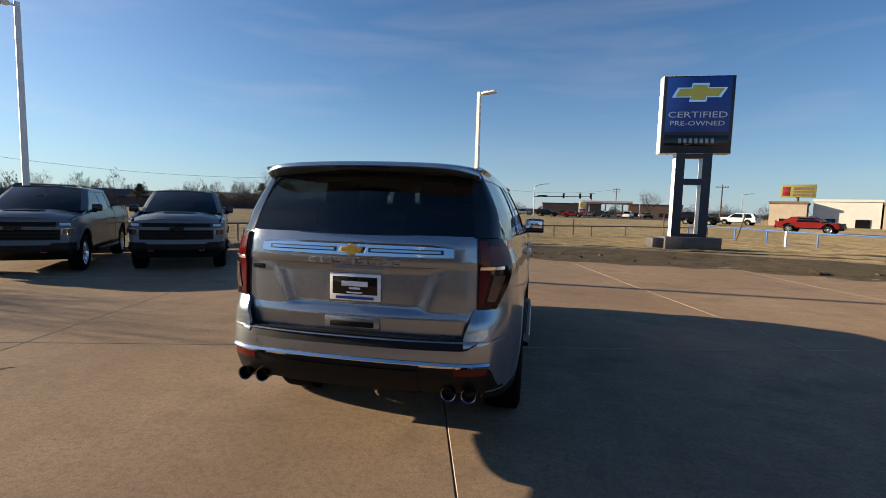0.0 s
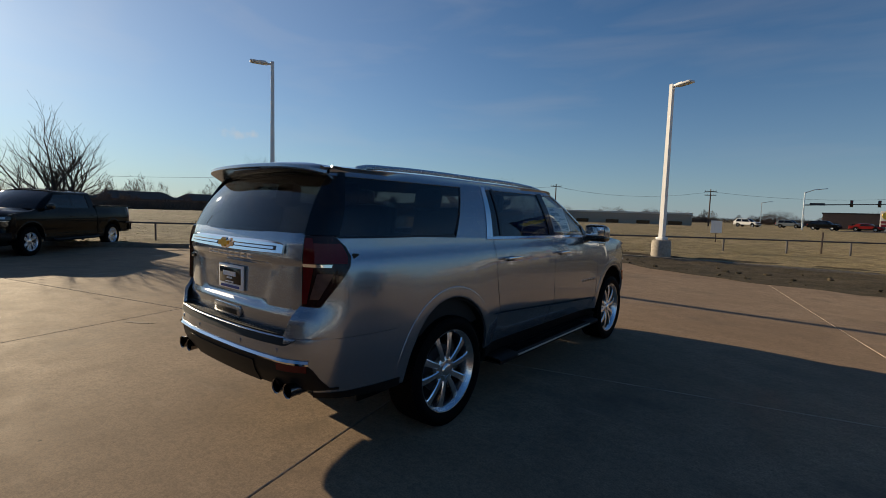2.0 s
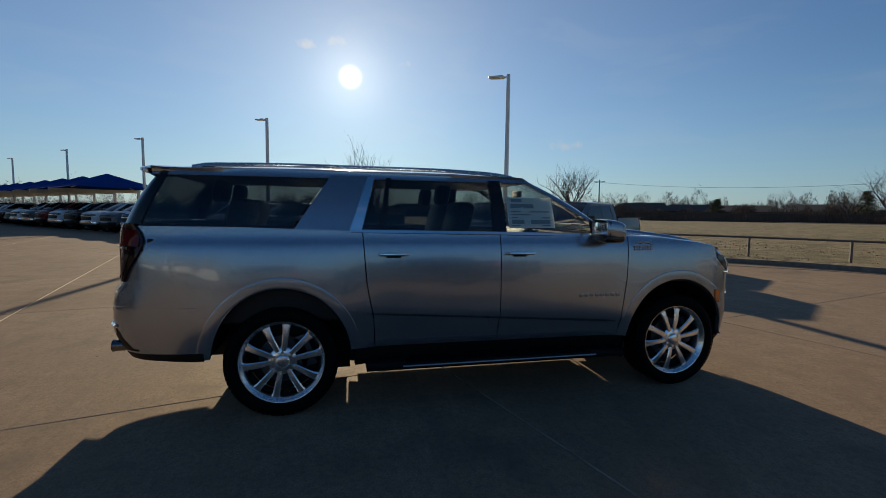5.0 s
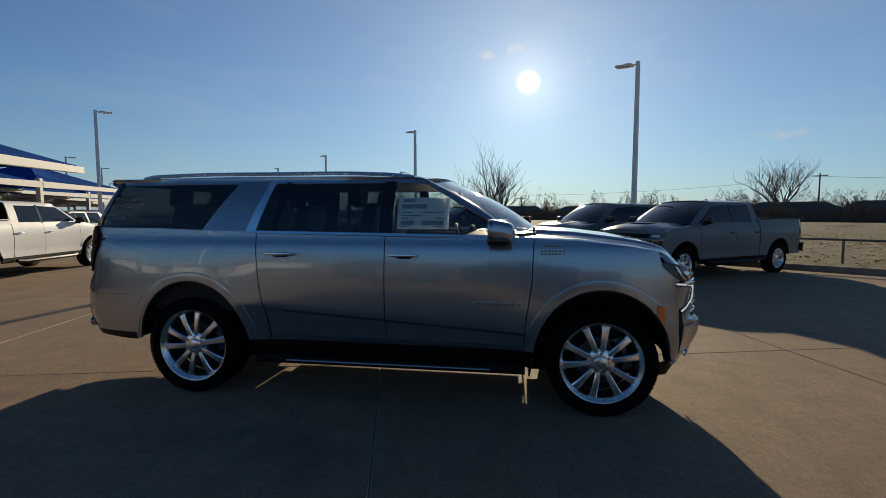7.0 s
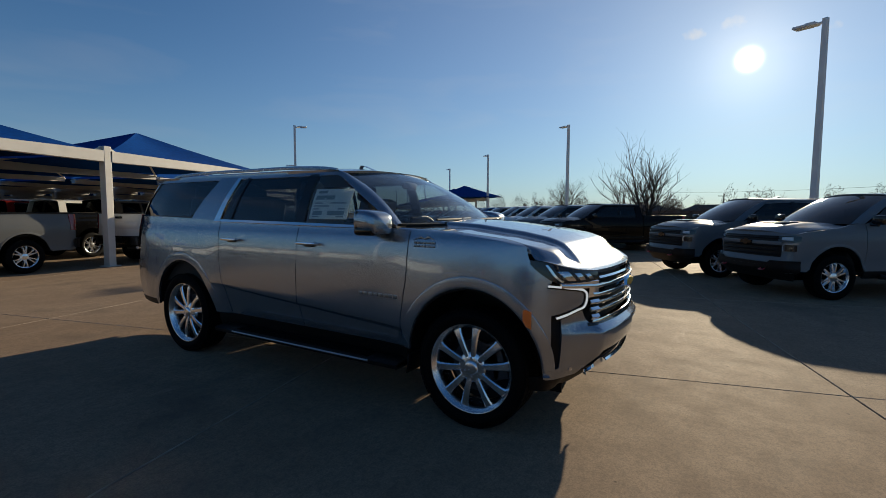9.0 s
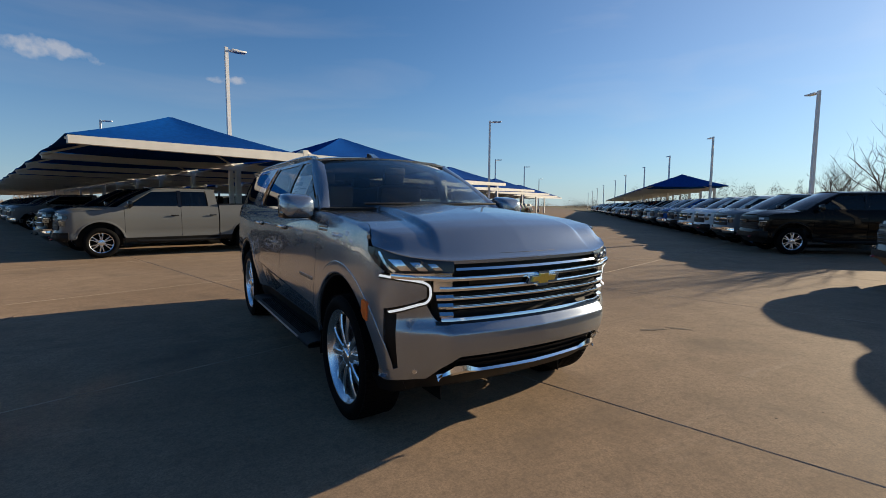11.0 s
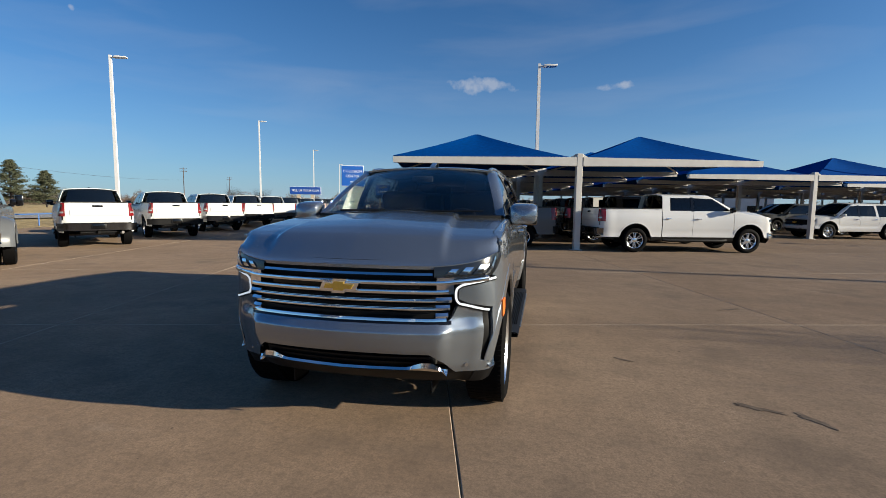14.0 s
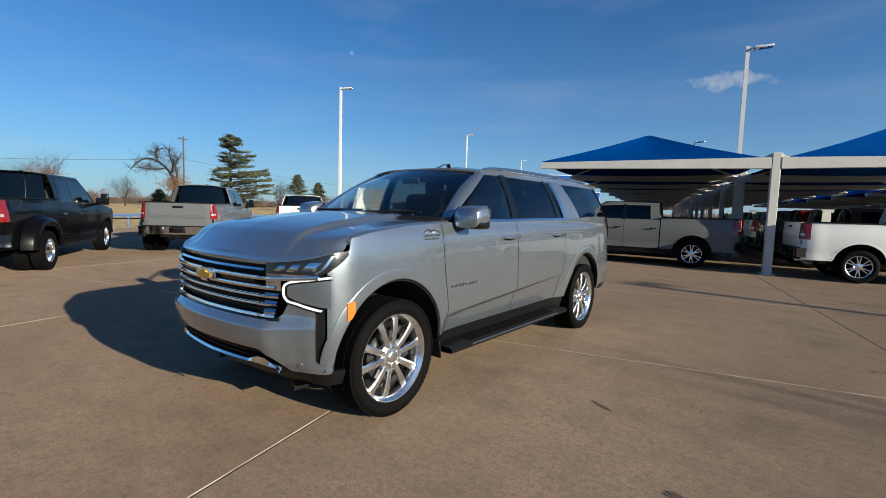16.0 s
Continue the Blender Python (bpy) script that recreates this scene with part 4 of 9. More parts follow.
def suv_top():
    paint = M["silver"]
    inside = (0, -0.8, 0.9)
    # windscreen
    ws = []
    for u in np.linspace(-1, 1, 25):
        low = np.array([0.815 * u, 1.255 - 0.22 * u * u, 1.415 - 0.03 * u * u])
        top = np.array([0.635 * u, 0.440 - 0.12 * u * u, 1.858 - 0.040 * u * u])
        ws.append([low + (top - low) * v + np.array([0, 0.025, 0.03]) * math.sin(math.pi * v) for v in np.linspace(0, 1, 12)])
    part("windscreen", Geo().slab(ws, 0.006, inside), M["windscreen"], SUV, "tinted windscreen glass").visible_shadow = False
    # roof skin
    rows = []
    for x in np.linspace(-0.715, 0.715, 33):
        front = 0.445 - 0.12 * (x / 0.635) ** 2
        rows.append([(x, y, suv_roof_z(x, y)) for y in np.linspace(-2.62, front, 40)])
    part("roof", Geo().slab(rows, 0.02, inside), paint, SUV)
    part("sunroof", Geo().slab([[(x, y, suv_roof_z(x, y) + 0.003) for y in np.linspace(-0.95, 0.18, 12)] for x in np.linspace(-0.42, 0.42, 9)], 0.006, inside), M["gloss_black"], SUV)
    sp = []
    for x in np.linspace(-0.712, 0.712, 41):
        c = abs(x) / 0.712
        z = 1.888 - 0.020 * c**2 - 0.030 * c**7
        tip = -2.785 + 0.03 * c**2 + 0.11 * c**8
        sp.append([(x, -2.50, suv_roof_z(min(0.715, abs(x)), -2.50) + 0.002), (x, -2.66, z + 0.014), (x, tip + 0.012, z), (x, tip, z - 0.006), (x, tip - 0.002, z - 0.024), (x, tip + 0.012, z - 0.032), (x, -2.60, z - 0.052)])
    part("roof_spoiler", Geo().slab(sp, 0.006, ("d", 0, -1, 0.6)), paint, SUV)
    part("high_brake_lamp", Geo().box((0.34, 0.012, 0.016), (0, -2.772, 1.846), (0, 0, 0), 0.004), M["smoke_lens"], SUV)
    fin = Geo().slab([[(t * w, y, z) for y, z in ((-0.13, 0.0), (-0.10, 0.065), (-0.06, 0.062), (0.10, 0.0))] for t, w in ((-1, 0.028), (-0.3, 0.012), (0.3, 0.012), (1, 0.028))], 0.004, ("d", 0, 0.3, 1))
    fin.v = [(x, y + 0.02, z + suv_roof_z(0, 0.0)) for x, y, z in fin.v]
    part("antenna_fin", fin, M["silver"], SUV)
    # tail glass and its black surround
    tg = []
    for u in np.linspace(-1, 1, 25):
        low = np.array([0.72 * u, -2.878 + 0.075 * u * u, 1.448 - 0.005 * u * u])
        top = np.array([0.655 * u, -2.640 + 0.06 * u * u, 1.835 - 0.03 * u * u])
        tg.append([low + (top - low) * v + np.array([0, -0.022, 0.01]) * math.sin(math.pi * v) for v in np.linspace(0, 1, 10)])
    part("tail_glass", Geo().slab(tg, 0.006, inside), M["tail_tint"], SUV, "dark privacy glass")
    for side in (1, -1):
        dp = []
        for v in np.linspace(0, 1, 10):
            z = 1.445 + 0.395 * v
            e = np.array([0.72 + (0.655 - 0.72) * v, -2.803 + (-2.580 + 2.803) * v - 0.022 * math.sin(math.pi * v), z])
            yq = -2.655 + (-2.50 + 2.655) * v
            q = np.array([suv_x(yq, z), yq, z])
            m = (e + q) / 2 + np.array([0.03, -0.025, 0])
            dp.append([tuple(np.array([side, 1, 1]) * p) for p in (e, e * 0.25 + q * 0.1 + m * 0.65, q * 0.35 + m * 0.65, q)])
        part("rear_pillar", Geo().slab(dp, 0.01, inside), M["gloss_black"], SUV, "gloss black rear pillar trim")
        glass = [("quarter_glass", [(-2.66, 1.438), (-1.62, 1.432), (-1.345, 1.822), (-2.51, 1.826)], "privacy"),
                 ("rear_door_glass", [(-1.125, 1.393), (-0.03, 1.384), (-0.03, 1.815), (-0.985, 1.822)], "privacy"),
                 ("front_door_glass", [(0.06, 1.380), (0.955, 1.372), (0.315, 1.800), (0.06, 1.812)], "glass")]
        for name, c, mat in glass:
            pane = part(name, Geo().slab(quad_grid(c, 12, 8, side, -0.008), 0.005, inside), M[mat], SUV, "dark privacy glass" if mat == "privacy" else "")
            pane.visible_shadow = mat == "privacy"
        part("rear_body_pillar", Geo().slab(quad_grid([(-1.615, 1.40), (-1.175, 1.385), (-1.045, 1.835), (-1.335, 1.835)], 8, 8, side), 0.03, inside), paint, SUV)
        part("quarter_glass_edge", Geo().slab(quad_grid([(-2.70, 1.420), (-1.61, 1.415), (-1.615, 1.436), (-2.66, 1.440)], 10, 3, side), 0.02, inside), M["gloss_black"], SUV)
        part("chrome_pillar_strip", Geo().slab(quad_grid([(-1.205, 1.39), (-1.115, 1.39), (-1.000, 1.825), (-1.055, 1.825)], 4, 10, side, 0.006), 0.02, inside), M["chrome"], SUV)
        belt = [[(side * (suv_x(y, z) + 0.010), y, z) for z in (suv_belt(y) - 0.012, suv_belt(y) + 0.010)] for y in np.linspace(-1.19, 0.99, 24)]
        part("belt_moulding", Geo().slab(belt, 0.02, inside), M["chrome"], SUV)
        part("centre_pillar", Geo().slab(quad_grid([(-0.045, 1.38), (0.07, 1.378), (0.065, 1.82), (-0.04, 1.82)], 4, 8, side, 0.0), 0.03, inside), M["gloss_black"], SUV)
        part("window_divider", Geo().slab(quad_grid([(-0.985, 1.392), (-0.945, 1.392), (-0.865, 1.822), (-0.905, 1.822)], 3, 8, side, 0.0), 0.02, inside), M["gloss_black"], SUV)
        # roof side and the raked front pillar in one sweep
        rail = []
        for y in np.linspace(-2.62, 0.28, 30):
            rail.append([(side * (suv_x(y, 1.806) - 0.002), y, 1.806), (side * (suv_x(y, 1.835)), y, 1.836), (side * 0.735, y, min(1.858, suv_roof_z(0.715, y) + 0.012)), (side * 0.708, y, suv_roof_z(0.708, y) + 0.002)])
        for v in np.linspace(0.04, 1, 16):
            g = np.array([0.300 + (1.035 - 0.300) * v, 1.812 + (1.375 - 1.812) * v])
            e = np.array([0.635 + (0.815 - 0.635) * v, 0.325 + (1.035 - 0.325) * v, 1.820 + (1.385 - 1.820) * v])
            e += np.array([0, 0.025, 0.03]) * math.sin(math.pi * v)
            q = np.array([suv_x(g[0], g[1]), g[0], g[1]])
            lift = np.array([0.012, 0.0, 0.018])
            rail.append([tuple(np.array([side, 1, 1]) * p) for p in (q, q * 0.7 + e * 0.3 + lift, q * 0.3 + e * 0.7 + lift, e)])
        part("roof_side_and_front_pillar", Geo().slab(rail, 0.012, inside), paint, SUV)
        # roof rack rail
        rr = [(side * 0.655, y, suv_roof_z(0.655, y) + h) for y, h in ((-2.36, 0.0), (-2.28, 0.013), (-2.1, 0.019), (-1.0, 0.022), (-0.2, 0.020), (0.10, 0.012), (0.20, 0.0))]
        part("roof_rail", Geo().tube(glide(rr, 30), 0.017, 8), M["satin"], SUV, "brushed aluminium roof rail")
        # mirror
        mir = thing("wing_mirror", "", "")
        mir.parent = SUV
        shell_rows = []
        for a in np.linspace(0, 2 * math.pi, 25):
            ca, sa = math.cos(a), math.sin(a)
            sup = lambda c: math.copysign(abs(c) ** 0.46, c)
            shell_rows.append([(side * (1.052 + 0.124 * sup(ca) * k), 0.905 + d, 1.424 + 0.084 * sup(sa) * k - 0.22 * d * (d > 0)) for k, d in ((0.95, -0.06), (1.0, -0.035), (1.0, 0.045), (0.97, 0.090), (0.88, 0.118), (0.58, 0.136), (0.02, 0.142))])
        cap = part("mirror_cap", Geo().slab(shell_rows, 0.006, (side * 1.045, 0.9, 1.415)), paint, mir)
        part("mirror_glass", Geo().box((0.215, 0.008, 0.125), (side * 1.045, 0.858, 1.418), (0, 0, 0), 0.003), M["chrome"], mir, "mirror glass")
        part("mirror_frame", Geo().box((0.246, 0.022, 0.150), (side * 1.052, 0.872, 1.418), (0, 0, 0), 0.009), M["gloss_black"], mir)
        part("mirror_skirt", Geo().box((0.246, 0.170, 0.072), (side * 1.052, 0.925, 1.350), (0, 0, 0), 0.024), M["gloss_black"], mir)
        part("mirror_arm", Geo().tube([(side * 0.90, 0.95, 1.36), (side * 0.95, 0.93, 1.345), (side * 1.03, 0.91, 1.345)], [0.045, 0.035, 0.03], 10), M["gloss_black"], mir)
        part("mirror_sail", Geo().slab(quad_grid([(0.86, 1.372), (1.03, 1.372), (0.93, 1.45), (0.86, 1.50)], 4, 4, side, 0.004), 0.02, inside), M["gloss_black"], SUV)


def suv_hood_z(x, y):
    mid = float(np.interp(y, [1.12, 1.25, 1.53, 1.92, 2.10, 2.25, 2.36, 2.44, 2.485, 2.505], [1.415, 1.415, 1.402, 1.356, 1.326, 1.290, 1.252, 1.205, 1.160, 1.112]))
    edge = suv_belt(y) + 0.012
    w = 0.915 - 0.06 * max(0.0, (y - 1.9)) / 0.5
    a = min(1.0, abs(x) / w)
    crest = float(np.interp(y, [1.2, 2.4], [0.50, 0.62]))
    ridge = 0.032 / (1 + math.exp((abs(x) - crest) / 0.009)) * min(1.0, max(0.0, (2.5 - y) / 0.35))
    dome = mid - 0.032 + (edge - mid + 0.032) * a**3.2 - 0.012 * a**2 * (1 - a)
    return dome + ridge + 0.016 * max(0.0, 1 - abs(x) / 0.55) * min(1.0, max(0.0, (2.5 - y) / 0.5))


def suv_front():
    paint, w = M["silver"], suv_wrap
    front_line = table([(0.0, 1.112), (0.50, 1.110), (0.585, 1.110), (0.70, 1.119), (0.80, 1.132), (0.87, 1.148), (0.905, 1.161), (0.930, 1.173), (0.948, 1.183), (0.958, 1.188)])

    def hood_point(u, v):
        """The hood ends along the top of grille and headlamps and spreads to their outer corners."""
        tip = w.front(u * 0.958, front_line(abs(u) * 0.958), 0.004)
        y0 = 1.205 - 0.13 * u * u
        y = y0 + (tip[1] - y0) * v
        x = u * (0.895 - 0.030 * max(0.0, (y - 1.75) / 0.6))
        spread = soft_step(0.80, 1.0, v)
        x += (tip[0] - x) * spread
        lip = soft_step(0.78 + 0.13 * abs(u) ** 4, 1.0, v) ** 1.4
        return (x, y, suv_hood_z(x, y) * (1 - lip) + tip[2] * lip)

    hood = [[hood_point(u, v) for v in np.r_[np.linspace(0, 0.7, 20), np.linspace(0.72, 1, 20)]] for u in np.linspace(-1, 1, 141)]
    part("hood", Geo().slab(hood, 0.02, (0, 1.8, 0.6)), paint, SUV)
    # tops of the fenders, between hood and sides, narrowing to the lamps' corners
    for side in (1, -1):
        ft = []
        for v in np.linspace(0.0, 0.962, 34):
            x, y, z = hood_point(1.0, v)
            s = w.at(w.s_y(y), suv_belt(y), 0.0, side)
            xi, xo = x + 0.004, max(abs(s[0]), x + 0.006)
            ft.append([(side * xi, y, z - 0.002), (side * (xi * 0.55 + xo * 0.45), y, z * 0.5 + suv_belt(y) * 0.5 + 0.002), (side * xo, s[1], suv_belt(y) - 0.002)])
        part("fender_top", Geo().slab(ft, 0.02, (0, 1.8, 0.6)), paint, SUV)
    part("cowl", Geo().slab([[(x, y, z) for y, z in ((1.32 - 0.2 * (x / 0.82) ** 2, 1.395), (1.19 - 0.2 * (x / 0.82) ** 2, 1.40))] for x in np.linspace(-0.86, 0.86, 13)], 0.02, ("d", 0, 0, 1)), M["black_plastic"], SUV)
    for x in (-0.42, 0.28):
        part("wiper", Geo().tube([(x - 0.30, 1.175, 1.435), (x, 1.215, 1.432), (x + 0.32, 1.205, 1.428)], 0.010, 6), M["black_plastic"], SUV)
    # bumper bar: painted, with a break at its crease
    lo = lambda x: float(np.interp(abs(x), [0, 0.56, 0.655, 0.73, 1.0], [0.572, 0.566, 0.495, 0.418, 0.412]))
    hi = lambda x: float(np.interp(abs(x), [0, 0.66, 0.70, 0.735, 0.80, 0.86, 0.91, 0.95], [0.752, 0.757, 0.790, 0.862, 0.850, 0.836, 0.818, 0.815]))
    bulge = lambda x, z: 0.026 * (1 - soft_step(0.60, 0.70, abs(x))) * float(np.interp(z, [0.48, 0.60, 0.70, 0.78], [0.4, 1, 0.9, 0]))
    bumper = part("front_bumper", Geo().slab(w.face_grid("front", -0.884, 0.884, lo, hi, 130, 22, bulge), 0.03, (0, 1.8, 0.7)), paint, SUV, "", True, 30)
    for side in (1, -1):
        part("bumper_foot", Geo().slab([[w.front(side * x, z, 0.0) for z in np.linspace(0.412, float(np.interp(x, [0.884, 0.935], [0.492, 0.470])), 6)] for x in np.linspace(0.882, 0.938, 8)], 0.02, (0, 1.8, 0.7)), paint, bumper)
    for side in (1, -1):
        # painted cheek inside the lamp bracket
        ck = [[w.front(side * x, z, 0.003) for z in np.linspace(a, b, 8)] for x, a, b in ((0.735, 0.905, 0.960), (0.75, 0.898, 0.980), (0.77, 0.888, 0.990), (0.80, 0.876, 0.998), (0.83, 0.868, 1.004), (0.86, 0.860, 1.010), (0.89, 0.850, 1.016), (0.915, 0.842, 1.020), (0.935, 0.84, 1.024))]
        part("lamp_cheek", Geo().slab(ck, 0.02, (0, 1.8, 0.8)), paint, SUV)
        vent = [[w.front(side * x, z, -0.022) for z in np.linspace(0.455, 0.850, 14)] for x in np.linspace(0.868, 0.945, 8)]
        part("air_curtain", Geo().slab(vent, 0.02, (0, 1.8, 0.7)), M["black_plastic"], SUV, "black vertical air slot")
        # headlamp
        lamp_low = table([(0.585, 1.040), (0.70, 1.034), (0.80, 1.033), (0.87, 1.036), (0.905, 1.042), (0.930, 1.062), (0.948, 1.094), (0.960, 1.128), (0.968, 1.160)])
        lamp_top = table([(0.585, 1.104), (0.70, 1.114), (0.80, 1.127), (0.87, 1.143), (0.905, 1.156), (0.930, 1.168), (0.948, 1.178), (0.960, 1.184), (0.968, 1.187)])
        hl = [[w.front(side * x, lamp_low(x) + (lamp_top(x) - lamp_low(x)) * v, 0.006) for v in np.linspace(0, 1, 6)] for x in (0.585, 0.64, 0.70, 0.76, 0.82, 0.87, 0.905, 0.920, 0.930, 0.940, 0.948, 0.955, 0.960, 0.964, 0.968)]
        lamp = part("headlamp", Geo().slab(hl, 0.03, (0, 1.8, 0.9)), M["lamp_dark"], SUV, "glossy dark headlamp with bright reflectors")
        # chrome ledge, three slanting reflector blocks, small lenses between them and the curved light guide at the corner
        part("lamp_ledge", Geo().slab([[w.front(side * x, z, off) for z, off in ((1.026, 0.007), (1.032, 0.016), (1.044, 0.016), (1.048, 0.008))] for x in np.linspace(0.60, 0.90, 12)], 0.006, (0, 1.8, 0.9)), M["chrome"], lamp)
        for x, wide, lean in ((0.672, 0.021, 0.040), (0.752, 0.024, 0.046), (0.836, 0.025, 0.050)):
            low, high = lamp_low(x) + 0.024, lamp_top(x) - 0.016
            fin = [[w.front(side * (x + d + lean * u), low + (high - low) * u, 0.010 + 0.004 * math.sin(math.pi * u)) for u in (0, 0.35, 0.7, 1)] for d in (-wide, -wide * 0.3, wide * 0.5, wide)]
            part("reflector_fin", Geo().slab(fin, 0.006, (0, 1.8, 0.9)), M["reflector"], lamp, "bright headlamp reflector")
            eye = [[w.front(side * (x + wide + 0.016 + 0.013 * math.cos(t) * r), low + 0.020 + 0.013 * math.sin(t) * r, 0.010) for r in (0.02, 0.6, 1.0)] for t in np.linspace(0, 2 * math.pi, 15)]
            part("projector", Geo().slab(eye, 0.006, (0, 1.8, 0.9)), M["lamp_clear"], lamp, "round headlamp lens")
        guide = [(side * x, z) for x, z in ((0.884, 1.052), (0.902, 1.068), (0.918, 1.094), (0.930, 1.128), (0.940, 1.160))]
        part("corner_guide", Geo().slab(w.ribbon("front", guide, (0.012, 0.006), 16, 0.011), 0.006, (0, 1.8, 0.9)), M["reflector"], lamp)
        drl = [(side * x, z) for x, z in ((0.935, 1.028), (0.87, 1.016), (0.79, 1.002), (0.745, 0.990), (0.722, 0.972), (0.716, 0.942), (0.721, 0.902), (0.736, 0.880), (0.78, 0.865), (0.84, 0.846), (0.908, 0.823))]
        part("lamp_bezel", Geo().slab(w.ribbon("front", drl, 0.032, 50, 0.008), 0.02, (0, 1.8, 0.9)), M["gloss_black"], SUV)
        part("daytime_lamp", Geo().slab(w.ribbon("front", drl, 0.0125, 50, 0.014), 0.012, (0, 1.8, 0.9)), M["lamp_on"], SUV, "lit white daytime running lamp")
        part("parking_sensor", Geo().tube([w.front(side * 0.80, 0.47, 0.0), w.front(side * 0.80, 0.47, 0.006)], 0.014, 12), M["satin"], SUV)
        # chrome blocks where the grille bars meet the lamp
        for k, z in enumerate((0.905, 0.856, 0.806)):
            blk = [[w.front(side * x, z + dz, off) for dz, off in ((-0.017, 0.012), (0.0, 0.026), (0.017, 0.012))] for x in (0.595, 0.64, 0.690 - 0.010 * k)]
            part("grille_block", Geo().slab(blk, 0.02, (0, 1.8, 0.9)), M["chrome"], SUV)
    # grille: black backing, mesh slats and chrome bars
    back = w.face_grid("front", -0.705, 0.705, lambda x: 0.758, lambda x: 1.135, 40, 12, -0.07)
    grille = part("grille", Geo().slab(back, 0.02, (0, 1.8, 0.9)), M["black_plastic"], SUV, "black grille with chrome bars")
    part("grille_surround", Geo().slab(w.face_grid("front", -0.69, 0.69, lambda x: 0.750, lambda x: 0.772, 40, 3, 0.008), 0.03, (0, 1.8, 0.9)), M["gloss_black"], grille)
    for z, h, half in ((0.780, 0.022, 0.66), (0.846, 0.016, 0.635), (0.897, 0.016, 0.635)):
        prof = [[w.front(x, z + dz * h, off) for dz, off in ((-0.5, 0.010), (-0.42, 0.0165), (-0.15, 0.018), (0.15, 0.018), (0.38, 0.0165), (0.5, 0.010))] for x in np.linspace(-half, half, 30)]
        part("grille_bar", Geo().slab(prof, 0.018, (0, 1.8, 0.9)), M["chrome"], grille)
    for z, half in ((1.010, 0.895), (0.954, 0.67)):
        prof = [[w.front(x, z + 0.022 * max(0, abs(x) - 0.64) / 0.3 + dz, off) for dz, off in ((-0.016, 0.012), (-0.012, 0.022), (-0.004, 0.0245), (0.004, 0.0245), (0.011, 0.022), (0.014, 0.014))] for x in np.linspace(-half, half, 44)]
        part("grille_main_bar", Geo().slab(prof, 0.02, (0, 1.8, 0.9)), M["chrome"], grille)
    for side in (1, -1):
        part("bar_link", Geo().slab([[w.front(side * x, z, 0.015) for z in (0.94, 0.985, 1.03)] for x in (0.60, 0.65, 0.702)], 0.02, (0, 1.8, 0.9)), M["chrome"], grille)
    part("grille_slot", Geo().slab([[w.front(x, z, 0.006) for z in (0.972, 1.0)] for x in np.linspace(-0.5, 0.5, 20)], 0.01, (0, 1.8, 0.9)), M["gloss_black"], grille)
    part("grille_top_bar", Geo().slab([[w.front(x, 1.062 + dz, off) for dz, off in ((-0.007, 0.012), (0.007, 0.006))] for x in np.linspace(-0.575, 0.575, 30)], 0.012, (0, 1.8, 0.9)), M["chrome"], grille)
    for k in range(5):
        z = 0.812 + 0.05 * k
        part("grille_slat", Geo().slab([[w.front(x, z + dz, -0.012) for dz in (-0.008, 0.008)] for x in np.linspace(-0.62, 0.62, 24)], 0.01, (0, 1.8, 0.9)), M["black_plastic"], grille)
    bow = [(-0.135, -0.032), (-0.115, 0.022), (-0.045, 0.022), (-0.040, 0.048), (0.052, 0.048), (0.046, 0.022), (0.140, 0.022), (0.115, -0.032), (0.045, -0.032), (0.040, -0.056), (-0.052, -0.056), (-0.046, -0.032)]
    y = w.front(0, 0.98)[1]
    facing = lambda yy, z, turn: Matrix.Translation((0, yy, z)) @ pose(0, 0, 0, 90, 0, turn)
    part("badge_frame", Geo().prism([(a * 0.95, b * 0.86) for a, b in bow], 0.022, facing(y + 0.030, 0.985, 180)), M["chrome"], grille)
    part("badge", Geo().prism([(a * 0.72, b * 0.54) for a, b in bow], 0.016, facing(y + 0.042, 0.985, 180)), M["gold"], grille, "gold bow-shaped badge")
    part("lower_intake", Geo().slab(w.face_grid("front", -0.60, 0.60, lambda x: 0.462, lambda x: 0.578, 30, 5, -0.035), 0.02, (0, 1.8, 0.7)), M["black_plastic"], SUV)
    for z in (0.495, 0.53):
        part("intake_slat", Geo().slab([[w.front(x, z + dz, -0.015) for dz in (-0.006, 0.006)] for x in np.linspace(-0.56, 0.56, 24)], 0.015, (0, 1.8, 0.7)), M["black_plastic"], SUV)
    skid = []
    for x in np.linspace(-0.675, 0.675, 70):
        low = float(np.interp(abs(x), [0, 0.50, 0.675], [0.438, 0.447, 0.428]))
        top = float(np.interp(abs(x), [0, 0.42, 0.51, 0.58, 0.675], [0.466, 0.470, 0.503, 0.500, 0.426]))
        skid.append([w.front(x, z, off) for z, off in ((low, 0.016), (low * 0.55 + top * 0.45, 0.028), (top, 0.008))])
    part("skid_strip", Geo().slab(skid, 0.02, (0, 1.8, 0.7)), M["chrome"], SUV)
    part("chin", Geo().slab(w.face_grid("front", -0.945, 0.945, lambda x: 0.315 + 0.03 * (1 - abs(x)), lambda x: float(np.interp(abs(x), [0, 0.6, 0.75, 0.95], [0.452, 0.460, 0.435, 0.425])), 60, 6, -0.012), 0.03, (0, 1.8, 0.7)), M["black_plastic"], SUV)
    for side in (1, -1):
        part("chin_side", Geo().slab(w.side_grid(const(2.12), const(2.33), const(0.32), const(0.425), 0.03, 5, -0.008, side), 0.02, (0, 1.8, 0.7)), M["black_plastic"], SUV)


